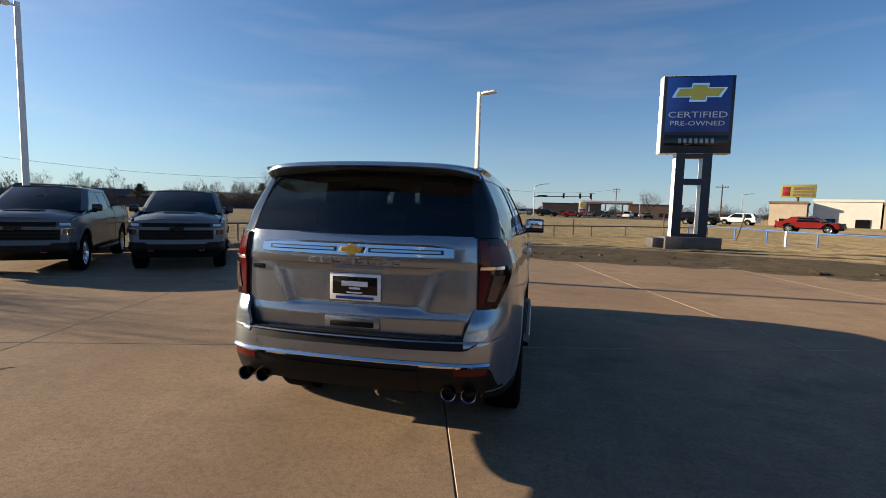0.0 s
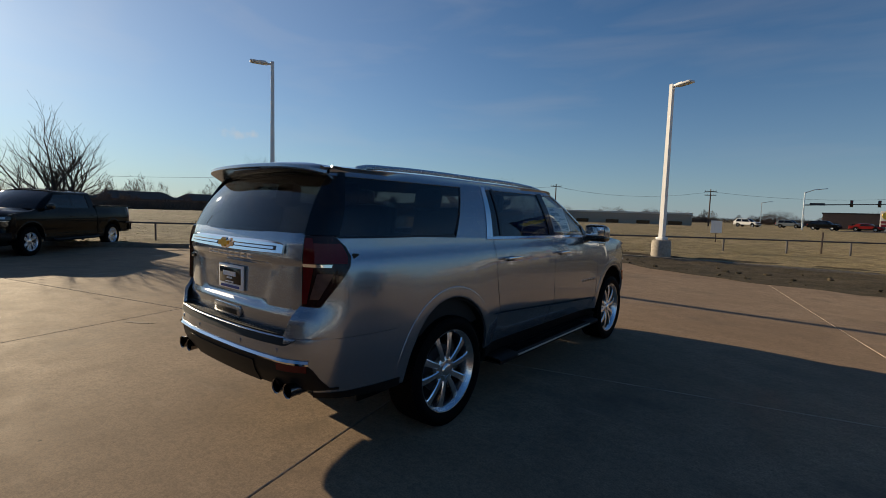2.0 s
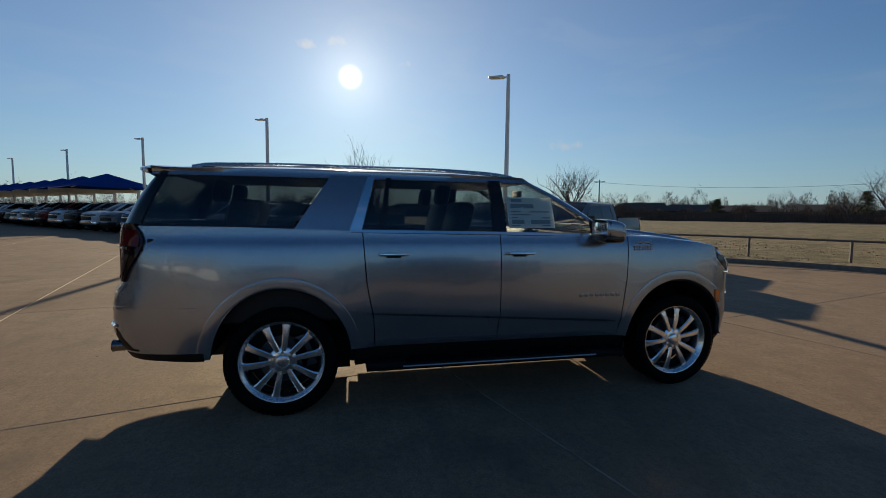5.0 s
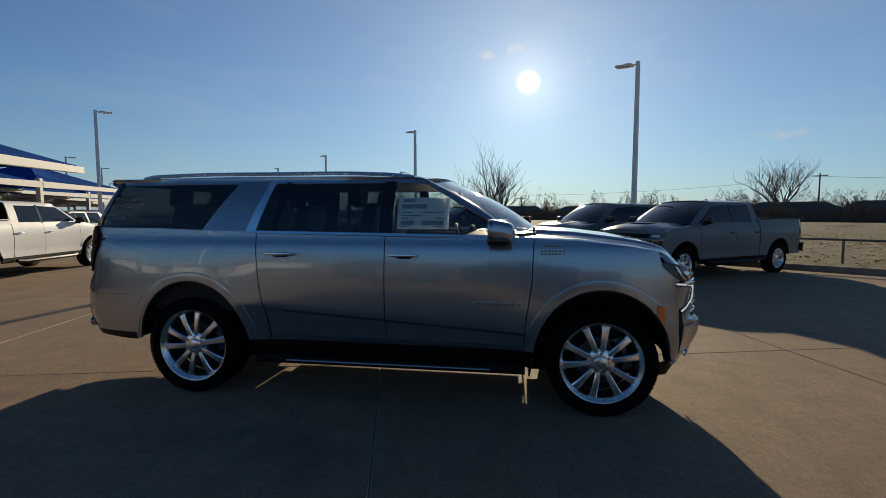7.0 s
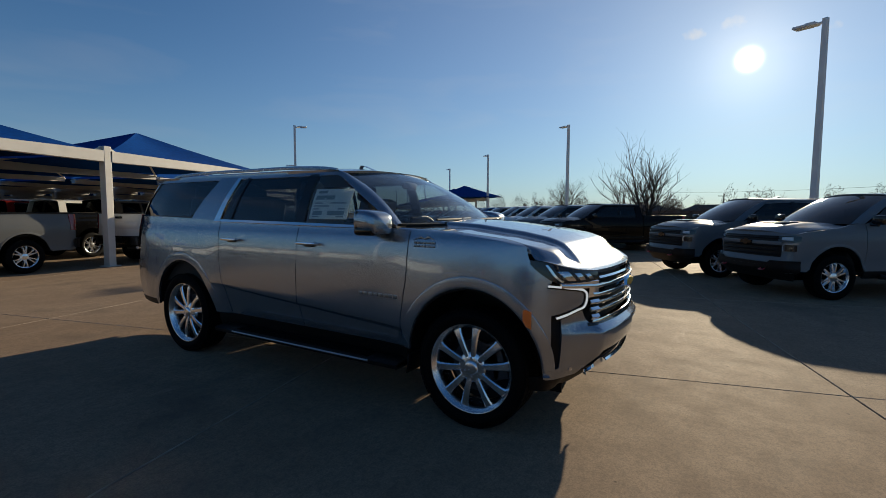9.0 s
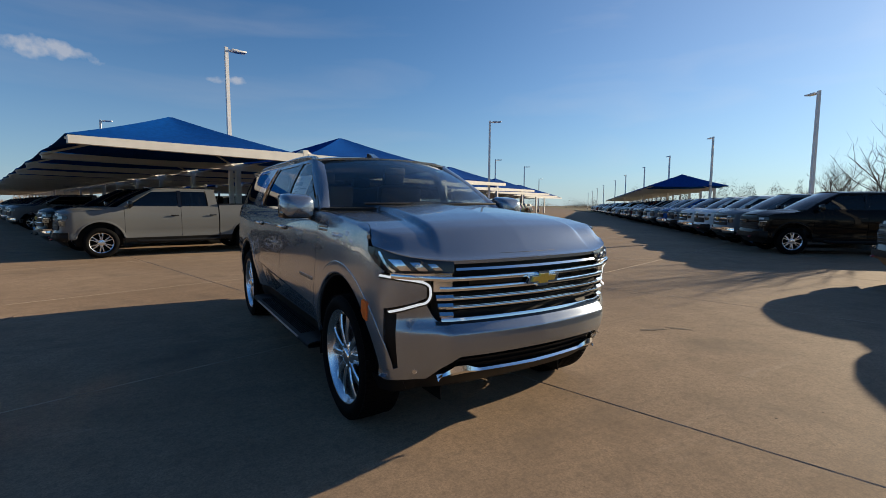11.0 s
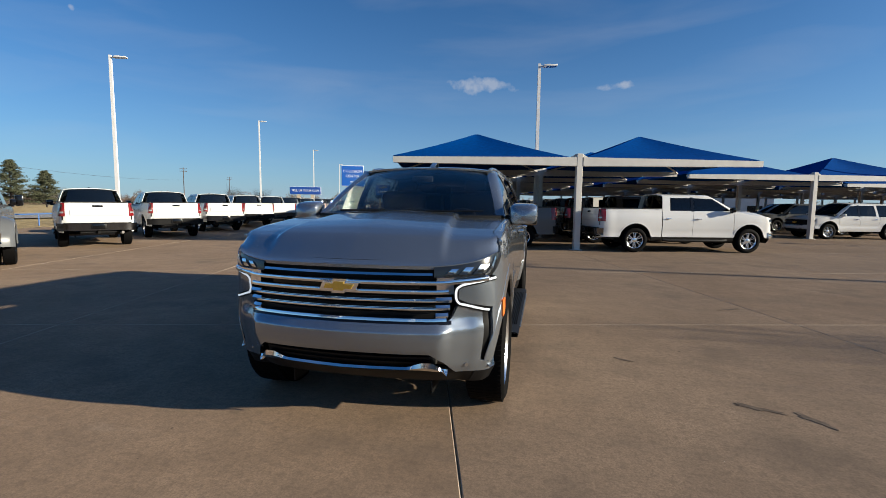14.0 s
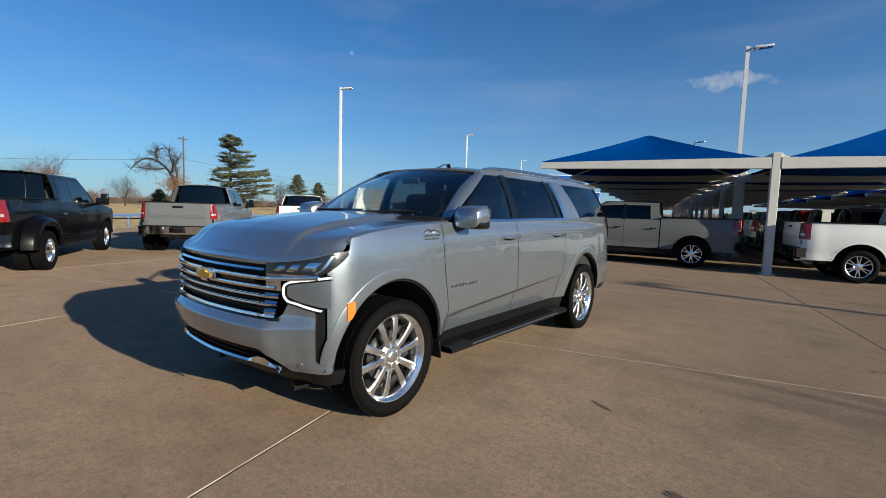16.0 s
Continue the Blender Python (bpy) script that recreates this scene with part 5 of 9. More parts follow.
def suv_rear():
    paint, w = M["silver"], suv_wrap
    inside = (0, -1.8, 0.9)
    heights = np.interp(np.linspace(0, 5, 41), range(6), [0.862, 0.985, 1.012, 1.240, 1.266, 1.452])
    gate = []
    gate_edge = table([(0.862, 0.655), (0.93, 0.675), (1.01, 0.705), (1.045, 0.735)])
    for u in np.linspace(-3, 3, 49):
        gate.append([w.rear(math.copysign(float(np.interp(abs(u), range(4), [0, field_edge(z), field_edge(z) + 0.13, gate_edge(z)])), u), z) for z in heights])
    part("tailgate", Geo().slab(gate, 0.03, inside), paint, SUV, angle=40)
    for side in (1, -1):
        ts = [[w.rear(side * x, z, -0.004) for z in np.linspace(0.80, 1.44, 12)] for x in (0.70, 0.75, 0.80, 0.84, 0.88)]
        part("tail_corner_backing", Geo().slab(ts, 0.02, inside), paint, SUV)
        # bumper horn that climbs beside the gate to the foot of the lamp
        horn = []
        for u in np.linspace(0, 1, 12):
            row = []
            for z in (0.800, 0.820, 0.840, 0.8452, 0.8525, 0.862, 0.885, 0.91, 0.94, 0.97, 1.0, 1.02, 1.032):
                x = gate_edge(max(0.862, z)) + 0.010 + (0.884 - gate_edge(max(0.862, z)) - 0.010) * u
                fade = 1 - soft_step(0.72, 0.86, x)
                row.append(w.rear(side * x, z, -0.002 if z < 0.8455 else fade * float(np.interp(z, [0.846, 0.8525, 0.88, 0.95, 1.032], [0.0, 0.066, 0.062, 0.046, 0.012]))))
            horn.append(row)
        part("bumper_horn", Geo().slab(horn, 0.02, inside), paint, SUV)
        edge = table([(1.02, -2.775), (1.10, -2.735), (1.20, -2.672), (1.27, -2.632), (1.33, -2.625), (1.40, -2.668), (1.445, -2.72)])
        # tail lamp: red inner blade, smoked red body and the clear lower lens
        s0 = w.s_rear(0.742)
        def lamp_grid(fa, fb, za, zb, off, n=10, m=8):
            out = []
            for a in np.linspace(fa, fb, n):
                row = []
                for b in np.linspace(0, 1, m):
                    z = za + (zb - za) * b
                    s1 = w.s_y(edge(z))
                    row.append(w.at(s0 + (s1 - s0) * a, z, off, side))
                out.append(row)
            return out
        tl = part("tail_lamp", Geo().slab(lamp_grid(0, 1, 1.030, 1.442, 0.018), 0.03, inside), M["smoke_lens"], SUV, "smoked red tail lamp")
        part("red_blade", Geo().slab(lamp_grid(0.03, 0.26, 1.045, 1.43, 0.022, 4), 0.008, inside), M["red_lens"], tl)
        part("red_band", Geo().slab(lamp_grid(0.26, 0.92, 1.285, 1.40, 0.022, 6, 4), 0.006, inside), M["red_lens"], tl)
        part("chrome_line", Geo().slab(lamp_grid(0.03, 0.62, 1.262, 1.280, 0.026, 6, 2), 0.008, inside), M["chrome"], tl)
        part("reverse_lens", Geo().slab(lamp_grid(0.36, 0.72, 1.075, 1.225, 0.023, 6, 5), 0.006, inside), M["lens_smoke"], tl, "clear reversing lens")
        part("quarter_return", Geo().slab(w.side_grid(const(-2.84), const(-2.66), lambda y: 0.848, lambda y: 1.035, 0.02, 8, -0.003, side), 0.02, inside), paint, SUV)
        part("rear_bumper_side", Geo().slab(w.side_grid(const(-2.795), const(-2.245), lambda y: 0.508, lambda y: 0.846, 0.02, 11, 0.0, side), 0.02, inside), paint, SUV)
        ex = -0.055 if side > 0 else 0.0
        for x in (0.60, 0.72):
            t = thing("exhaust_tip", "", "")
            t.parent = SUV
            tip = Geo().lathe([(-2.70, 0.034), (-2.88, 0.040), (-2.91, 0.044), (-2.915, 0.045), (-2.91, 0.039), (-2.80, 0.036)], 28, "y", (side * x, 0, 0.535))
            part("pipe", tip, M["tip"], t)
            part("bore", Geo().lathe([(-2.84, 0.041), (-2.84, 0.0)], 24, "y", (side * x, 0, 0.535)), M["dark_metal"], t)
        part("rear_reflector", Geo().slab([[w.rear(side * x, z, 0.006) for z in (0.648, 0.690)] for x in np.linspace(0.62, 0.79, 6)], 0.012, inside), M["red_lens"], SUV)
    # chrome strip with its dark slots, badge, letter bars, plate
    strip = []
    for x in np.linspace(-0.605, 0.605, 40):
        c = abs(x) / 0.605
        strip.append([w.rear(x, z, off) for z, off in ((1.316 + 0.008 * c, 0.006), (1.324 + 0.006 * c, 0.026), (1.390 - 0.010 * c**6, 0.018), (1.400 - 0.014 * c**6, 0.004))])
    bar = part("tailgate_trim", Geo().slab(strip, 0.015, inside), M["chrome"], SUV, "brushed chrome tailgate trim")
    for side in (1, -1):
        part("trim_slot", Geo().slab([[w.rear(side * x, z, o) for z, o in ((1.346, 0.0270), (1.372, 0.0235))] for x in np.linspace(0.10, 0.545, 10)], 0.004, inside), M["dark_metal"], bar)
        part("slot_rib", Geo().slab([[w.rear(side * x, z, o) for z, o in ((1.352, 0.0292), (1.366, 0.0268))] for x in np.linspace(0.115, 0.53, 10)], 0.004, inside), M["chrome"], bar)
    y = w.rear(0, 1.36)[1]
    bow = [(-0.098, -0.022), (-0.082, 0.016), (-0.034, 0.016), (-0.030, 0.034), (0.036, 0.034), (0.032, 0.016), (0.098, 0.016), (0.082, -0.022), (0.034, -0.022), (0.030, -0.040), (-0.036, -0.040), (-0.032, -0.022)]
    facing = lambda yy, z: Matrix.Translation((0, yy, z)) @ pose(0, 0, 0, 90, 0, 0)
    part("badge_frame", Geo().prism([(a * 0.86, b * 0.95) for a, b in bow], 0.016, facing(y - 0.030, 1.362)), M["chrome"], bar)
    part("badge", Geo().prism([(a * 0.66, b * 0.68) for a, b in bow], 0.014, facing(y - 0.038, 1.362)), M["gold"], bar, "gold bow-shaped badge")
    for k in range(8):
        x = -0.262 + 0.075 * k
        py = w.rear(x, 1.288)[1]
        ltr = Geo().box((0.046, 0.006, 0.008), (x, py - 0.002, 1.300)).box((0.046, 0.006, 0.008), (x, py - 0.002, 1.275)).box((0.010, 0.006, 0.018), (x - 0.018, py - 0.002, 1.2875))
        part("letter_bar", ltr, M["chrome"], SUV)
    py = w.rear(0, 1.13)[1]
    plate = part("plate_frame", Geo().box((0.325, 0.016, 0.165), (0.01, py - 0.012, 1.128), (0, 0, 0), 0.012), M["letter"], SUV, "white dealer plate frame")
    part("plate_face", Geo().box((0.285, 0.008, 0.108), (0.01, py - 0.019, 1.138), (0, 0, 0), 0.004), M["gloss_black"], plate)
    bars = Geo().box((0.165, 0.004, 0.030), (0.01, py - 0.025, 1.150)).box((0.07, 0.004, 0.012), (0.01, py - 0.025, 1.122)).box((0.10, 0.004, 0.008), (0.01, py - 0.025, 1.096))
    part("plate_bar", bars, M["letter"], plate)
    part("frame_bar", Geo().box((0.24, 0.004, 0.016), (0.01, py - 0.022, 1.064)), M["sign_blue"], plate)
    hy = w.rear(0, 0.91)[1]
    hd = part("tailgate_handle", Geo().box((0.35, 0.022, 0.078), (0, hy - 0.004, 0.915), (0, 0, 0), 0.02), paint, SUV)
    part("handle_recess", Geo().box((0.28, 0.012, 0.036), (0, hy - 0.012, 0.908), (0, 0, 0), 0.012), M["black_plastic"], hd)
    part("dealer_badge", Geo().box((0.085, 0.008, 0.030), (-0.655, w.rear(0.655, 1.215)[1] - 0.006, 1.222), (0, 0, -8), 0.012), M["gloss_black"], SUV)
    # bumper with step pad, chrome strip and black valance
    part("rear_bumper", Geo().slab(w.face_grid("rear", -0.842, 0.842, lambda x: 0.655, lambda x: float(np.interp(abs(x), [0.68, 0.74], [0.802, 0.842])), 90, 12), 0.03, inside), paint, SUV)
    cap = [[(p[0], p[1] + d, z) for p in (w.rear(x, 0.842),) for d, z in ((0.0, 0.842), (0.008, 0.850), (0.16, 0.852))] for x in np.linspace(-0.88, 0.88, 40)]
    part("bumper_top", Geo().slab(cap, 0.02, ("d", 0, 0, 1)), paint, SUV)
    pad = Geo().slab([[(p[0], p[1] + d, 0.859) for p in (w.rear(x, 0.842),) for d in (0.006, 0.085, 0.170)] for x in np.linspace(-0.70, 0.70, 30)], 0.006, ("d", 0, 0, 1))
    pad.slab([[w.rear(x, z, off) for z, off in ((float(np.interp(abs(x), [0.68, 0.735], [0.798, 0.838])), 0.002), (0.845, -0.006), (0.863, -0.020))] for x in np.linspace(-0.735, 0.735, 60)], 0.02, inside)
    pad_ob = part("step_pad", pad, M["black_plastic"], SUV)
    ribs = Geo()
    for k in range(4):
        ribs.slab([[(p[0], p[1] + 0.026 + 0.014 * k + e, 0.863) for p in (w.rear(x, 0.842),) for e in (0, 0.006)] for x in np.linspace(-0.55, 0.62, 20)], 0.004, ("d", 0, 0, 1))
    part("ribbed_insert", ribs, M["dark_metal"], pad_ob)
    ch = [[w.rear(x, z, off) for z, off in ((0.700 - 0.02 * abs(x) ** 3, 0.006), (0.716 - 0.02 * abs(x) ** 3, 0.018), (0.730 - 0.02 * abs(x) ** 3, 0.006))] for x in np.linspace(-0.80, 0.80, 60)]
    part("bumper_chrome_strip", Geo().slab(ch, 0.012, inside), M["chrome"], SUV)
    part("rear_valance", Geo().slab(w.face_grid("rear", -0.91, 0.91, lambda x: 0.53, lambda x: float(np.interp(abs(x), [0.80, 0.87], [0.70, 0.545])), 60, 10, 0.003), 0.03, inside), M["black_plastic"], SUV)
    part("hitch_cover", Geo().slab([[w.rear(x, z, 0.012) for z in (0.525, 0.60, 0.672)] for x in np.linspace(-0.42, 0.42, 20)], 0.02, inside), M["black_plastic"], SUV)
    for side in (1, -1):
        part("valance_side", Geo().slab(w.side_grid(const(-2.80), const(-2.24), lambda y: 0.450 + 0.05 * max(0, -2.3 - y), lambda y: 0.512, 0.03, 6, 0.003, side), 0.02, inside), M["black_plastic"], SUV)
        for x in (0.28, 0.62):
            part("parking_sensor", Geo().tube([w.rear(side * x, 0.765, 0.0), w.rear(side * x, 0.765, 0.004)], 0.013, 12), paint, SUV)


def suv_inside():
    seat = M["seat"]
    part("underbody", Geo().box((1.06, 4.6, 0.16), (0, -0.1, 0.44), (0, 0, 0), 0.03).box((1.7, 2.2, 0.12), (0, 0.0, 0.42), (0, 0, 0), 0.02).box((0.34, 1.7, 0.14), (-0.55, 0.1, 0.33), (0, 0, 0), 0.04).box((0.16, 2.4, 0.12), (0.55, 0.0, 0.34), (0, 0, 0), 0.02), M["interior"], SUV)
    part("axle", Geo().tube([(-0.8, -HUB_Y, 0.40), (0.8, -HUB_Y, 0.40)], 0.055, 10).tube([(-0.8, HUB_Y, 0.40), (0.8, HUB_Y, 0.40)], 0.045, 10).lathe([(-0.14, 0.0), (-0.12, 0.13), (0.12, 0.13), (0.14, 0)], 16, "x", (0, -HUB_Y, 0.40)), M["dark_metal"], SUV)
    part("cabin_floor", Geo().box((1.75, 3.9, 0.04), (0, -0.75, 0.72)), M["interior"], SUV)
    part("firewall", Geo().box((1.70, 0.05, 0.70), (0, 1.18, 1.02)), M["interior"], SUV)
    for side in (1, -1):
        part("door_trim", Geo().box((0.03, 3.6, 0.62), (side * 0.90, -0.8, 1.03), (0, 0, 0), 0.01), M["interior"], SUV)
    part("dashboard", Geo().box((1.62, 0.50, 0.24), (0, 0.86, 1.24), (-8, 0, 0), 0.06).box((0.28, 0.04, 0.17), (0, 0.62, 1.36), (-15, 0, 0), 0.015), M["interior"], SUV)
    wheel_ring = [( -0.40 + 0.185 * math.cos(a), 0.50 - 0.07 * math.sin(a), 1.27 + 0.17 * math.sin(a)) for a in np.linspace(0, 2 * math.pi, 33)]
    part("steering_wheel", Geo().tube(wheel_ring, 0.016, 8).box((0.30, 0.03, 0.05), (-0.40, 0.51, 1.26), (-20, 0, 0), 0.01), M["seat"], SUV)
    def seat_at(x, y, wide):
        s = thing("car_seat", "", "")
        s.parent = SUV
        part("cushion", Geo().box((wide, 0.52, 0.16), (x, y, 0.98), (6, 0, 0), 0.05), seat, s)
        part("backrest", Geo().box((wide, 0.15, 0.66), (x, y - 0.31, 1.32), (-14, 0, 0), 0.06), seat, s)
        part("headrest", Geo().box((0.26, 0.11, 0.19), (x, y - 0.42, 1.70), (-10, 0, 0), 0.05), seat, s)
    for x in (-0.42, 0.42):
        seat_at(x, 0.05, 0.54)
        seat_at(x, -0.95, 0.54)
    seat_at(-0.36, -1.80, 0.56)
    seat_at(0.36, -1.80, 0.56)
    part("inside_mirror", Geo().box((0.22, 0.03, 0.065), (0, 0.52, 1.74), (0, 0, 0), 0.02), M["interior"], SUV)
    part("headliner", Geo().box((1.30, 2.9, 0.02), (0, -1.1, 1.815)), M["interior"], SUV)
    # price sheet on the passenger window
    sheet = [[(suv_x(y, z) - 0.018, y, z) for z in np.linspace(1.425, 1.68, 4)] for y in np.linspace(0.10, 0.52, 4)]
    ob = part("price_sheet", Geo().slab(sheet, 0.001), M["paper"], SUV, "white printed price sheet inside the window")
    marks = Geo()
    for z, a, b, h in ((1.655, 0.14, 0.24, 0.012), (1.615, 0.13, 0.34, 0.010), (1.598, 0.13, 0.34, 0.008), (1.56, 0.13, 0.48, 0.005), (1.535, 0.13, 0.30, 0.005), (1.51, 0.13, 0.48, 0.005), (1.475, 0.13, 0.24, 0.018), (1.475, 0.30, 0.48, 0.018), (1.445, 0.13, 0.48, 0.005)):
        marks.slab([[(suv_x(y, zz) - 0.0165, y, zz) for zz in (z - h, z + h)] for y in (a, b)], 0.0006)
    part("print", marks, M["print"], ob)


suv_sides()
suv_top()
suv_front()
suv_rear()
suv_inside()
for sx in (1, -1):
    for sy in (1, -1):
        wheel(SUV, sx * 0.855, sy * HUB_Y, HUB_Z, 0.412, 0.309, 0.275, 5, sx, M["rim"])
# ---------------- the other vehicles ----------------


def plain_wheel(parent, x, y, z, tyre_r, rim_r, width, spokes, out, mat, meshes):
    """A wheel of two meshes, shared by all that are alike."""
    key = (tyre_r, rim_r, width, spokes, mat.name)
    if key not in meshes:
        w = width / 2
        ty = Geo().lathe([(-w * 0.86, rim_r), (-w, rim_r + 0.03), (-w, tyre_r - 0.05), (-w * 0.8, tyre_r - 0.006), (0, tyre_r), (w * 0.8, tyre_r - 0.006), (w, tyre_r - 0.05), (w, rim_r + 0.03), (w * 0.86, rim_r)], 36)
        rm = Geo().lathe([(-w * 0.7, rim_r - 0.03), (w * 0.5, rim_r - 0.03), (w * 0.8, rim_r - 0.012), (w * 0.86, rim_r + 0.004), (w * 0.78, rim_r + 0.004)], 36)
        rm.lathe([(w * 0.45, 0.09), (w * 0.62, 0.075), (w * 0.68, 0.04), (w * 0.69, 0.0)], 16)
        for k in range(spokes * 2):
            a = 360 / spokes * (k // 2) + (10 if k % 2 else -10)
            s = Geo()
            ring = []
            for f in (0.0, 0.5, 1.0):
                r, h = 0.05 + (rim_r - 0.065) * f, 0.026 - 0.006 * f
                fx = w * (0.60 + 0.06 * math.sin(f * 3))
                ring += [(fx - 0.04, -h, r), (fx, -h * 0.5, r), (fx, h * 0.5, r), (fx - 0.04, h, r)]
            m4 = pose(0, 0, 0, a)
            rm.add([m4 @ Vector(p) for p in ring], [(i * 4 + j, i * 4 + (j + 1) % 4, i * 4 + 4 + (j + 1) % 4, i * 4 + 4 + j) for i in (0, 1) for j in range(4)])
        ty.lathe([(-w * 0.2, rim_r - 0.03), (-w * 0.15, 0.0)], 24)
        meshes[key] = (ty.mesh("tyre", M["rubber"]), rm.mesh("rim", mat, angle=30))
    hub = thing("wheel", "", "")
    hub.parent = parent
    hub.matrix_basis = pose(x, y, z, 0, 0, 0 if out > 0 else 180)
    for n, me, mt in zip(("tyre", "rim"), meshes[key], ("rubber", "rim")):
        part(n, me, M[mt], hub)
    return hub


WHEELS = {}
add_part = part


def vehicle(name, label, category, bed=True, dual=False, bright=True, wheel_mat="satin", base=3.75, fore=0.93, aft=1.20, high=1.90, paint="fleet", far=False, saloon=False):
    """A pickup with a crew cab, or a wagon with no bed, its middle between the axles, nose to +y."""
    V = thing(name, label, category)
    P = M[paint]
    small = {"door_handle", "arch_lip", "wheel_liner", "side_step", "fender_top", "grille_bar", "reflector", "lower_lamp", "window_frame", "seat", "tailgate_cap", "tailgate_handle", "tailgate_crease",
             "bed_rail_cap", "bumper_step", "plate_holder", "hitch", "exhaust", "reverse_lens", "tail_corner", "lamp_strip", "tow_hook", "bumper_intake", "hood_vent", "roof_antenna", "roof_rails", "badge", "rocker"}

    def part(name, geo, mat, parent=None, label="", smooth=True, angle=38):
        if far and name in small:
            return None
        return add_part(name, geo, mat, parent, label, smooth, angle)

    ax = base / 2
    yf, yr = ax + fore, -ax - aft
    w = Wrap([(0, yr), (0.5, yr + 0.01), (0.80, yr + 0.03), (0.91, yr + 0.08), (0.955, yr + 0.22), (0.975, yr + 0.6), (0.99, -ax), (0.975, -ax + 1.0), (0.975, 0), (0.975, ax - 1.0), (0.995, ax), (0.985, yf - 0.50), (0.955, yf - 0.27), (0.88, yf - 0.14), (0.70, yf - 0.06), (0.35, yf - 0.01), (0, yf)],
             flat([(0.3, 0.08), (0.42, 0.03), (0.55, 0.01), (0.64, 0.03), (0.72, 0.012), (0.86, 0.0), (1.05, 0.0), (1.16, 0.012), (1.24, 0.03), (1.32, 0.055), (1.45, 0.07)]),
             flat([(0.3, 0.18), (0.45, 0.03), (0.52, -0.03), (0.68, -0.03), (0.74, 0.02), (1.0, 0.03), (1.15, 0.06), (1.25, 0.12)]),
             flat([(0.4, 0.03), (0.9, 0.0), (1.2, 0.0), (1.4, 0.012)]))
    hub_z, tyre_r = (0.40, 0.40) if bed else (0.37, 0.37)
    R = tyre_r + 0.115
    top = 1.335 if bed else (0.97 if saloon else 1.10)
    fwd = 0.30 + 0.5 * (ax - 1.875) if bed else 0.0

    def arch(y, sill):
        for h in (-ax, ax):
            d = abs(y - h)
            if d < R:
                return max(sill, hub_z + 0.03 + math.sqrt(R * R - d * d))
        return sill

    cab_back = -1.0 if bed else yr + 0.30
    bed_z = lambda y: 1.42
    hood_z = 1.255 if bed else (0.90 if saloon else 1.07)
    step, rows = (0.13, 6) if far else (0.05, 12)
    belt = lambda y: float(np.interp(y, [-4, 0.9 + fwd, 1.3 + fwd, ax, yf - 0.35, yf], [top, top, top - 0.01, hood_z, hood_z - 0.07, hood_z - 0.16]))
    g = 0.005
    spans = [("rear_door", cab_back if bed else -0.95, 0.0), ("front_door", 0.0, 1.05 + fwd), ("front_fender", 1.05 + fwd, yf - 0.17)]
    spans.insert(0, ("bed_side", yr + 0.05, cab_back - 0.02) if bed else ("rear_quarter", yr + 0.06, -0.95))
    for side in (1, -1):
        for n, a, b in spans:
            hi = bed_z if n == "bed_side" else belt
            part(n, Geo().slab(w.side_grid(const(a + g), const(b - g), lambda y: arch(y, 0.50), hi, step, rows, 0, side), 0.02, (0, 0, 0.8)), P, V)
            if n.endswith("door"):
                part("door_handle", Geo().box((0.03, 0.19, 0.03), (side * 1.0, a + 0.17, 1.10 if bed else 0.98), (0, 0, 0), 0.01), M["chrome"] if bright else M["gloss_black"], V)
        part("rocker", Geo().slab(w.side_grid(const(-ax + R), const(ax - R), const(0.38), const(0.51), 0.1, 4, 0.0, side), 0.03, (0, 0, 0.8)), M["black_plastic"] if bed else P, V)
        if bed:
            part("side_step", Geo().tube([(side * 1.0, -1.0, 0.42), (side * 1.03, -0.8, 0.40), (side * 1.03, 0.95, 0.40), (side * 1.0, 1.1, 0.42)], 0.045, 8), M["black_plastic"], V)
        for h in (-ax, ax):
            lip = [[w.at(w.s_y(h + math.cos(radians(a)) * r), max(0.5, hub_z + 0.03 + math.sin(radians(a)) * r), o, side) for r, o in ((R - 0.002, 0.004), (R + 0.02, 0.007), (R + 0.05, -0.002))] for a in np.linspace(12, 168, 22)]
            part("arch_lip", Geo().slab(lip, 0.012, (0, 0, 0.8)), P, V)
            arc = [(h + (R + 0.01) * math.cos(radians(a)), hub_z + 0.02 + (R + 0.01) * math.sin(radians(a))) for a in np.linspace(8, 172, 14)]
            part("wheel_liner", Geo().slab([[(side * x, y, z) for x in (0.55, 0.955)] for y, z in arc], 0.01, ("d", 0, 0, 1)).slab([[(side * 0.55, h + dy, z) for z in (0.3, 1.0)] for dy in (-R, R)], 0.01, ("d", side, 0, 0)), M["black_plastic"], V)
        wm = M[wheel_mat]
        plain_wheel(V, side * 0.84, ax, hub_z, tyre_r, tyre_r * 0.66, 0.27, 6, side, wm, WHEELS)
        if dual:
            plain_wheel(V, side * 0.80, -ax, hub_z, tyre_r, tyre_r * 0.60, 0.23, 5, side, wm, WHEELS)
            plain_wheel(V, side * 1.07, -ax, hub_z, tyre_r, tyre_r * 0.60, 0.23, 5, side, wm, WHEELS)
            fl = []
            for a in np.linspace(5, 175, 22):
                c, s = math.cos(radians(a)), math.sin(radians(a))
                q = (abs(c) ** 2.7 + abs(s) ** 2.7) ** (-1 / 2.7)
                fl.append([(side * x, -ax + c * (R * q + e), hub_z + s * (R * q + e)) for x, e in ((1.16, -0.02), (1.195, -0.018), (1.205, -0.005), (1.205, 0.075), (1.185, 0.115), (1.12, 0.150), (0.965, 0.195))])
            part("dual_fender", Geo().slab(fl, 0.02, (0, -ax, 0.5)), P, V)
        else:
            plain_wheel(V, side * 0.84, -ax, hub_z, tyre_r, tyre_r * 0.66, 0.27, 6, side, wm, WHEELS)
    # glasshouse
    xb, xt = 0.90, 0.70
    rz = high
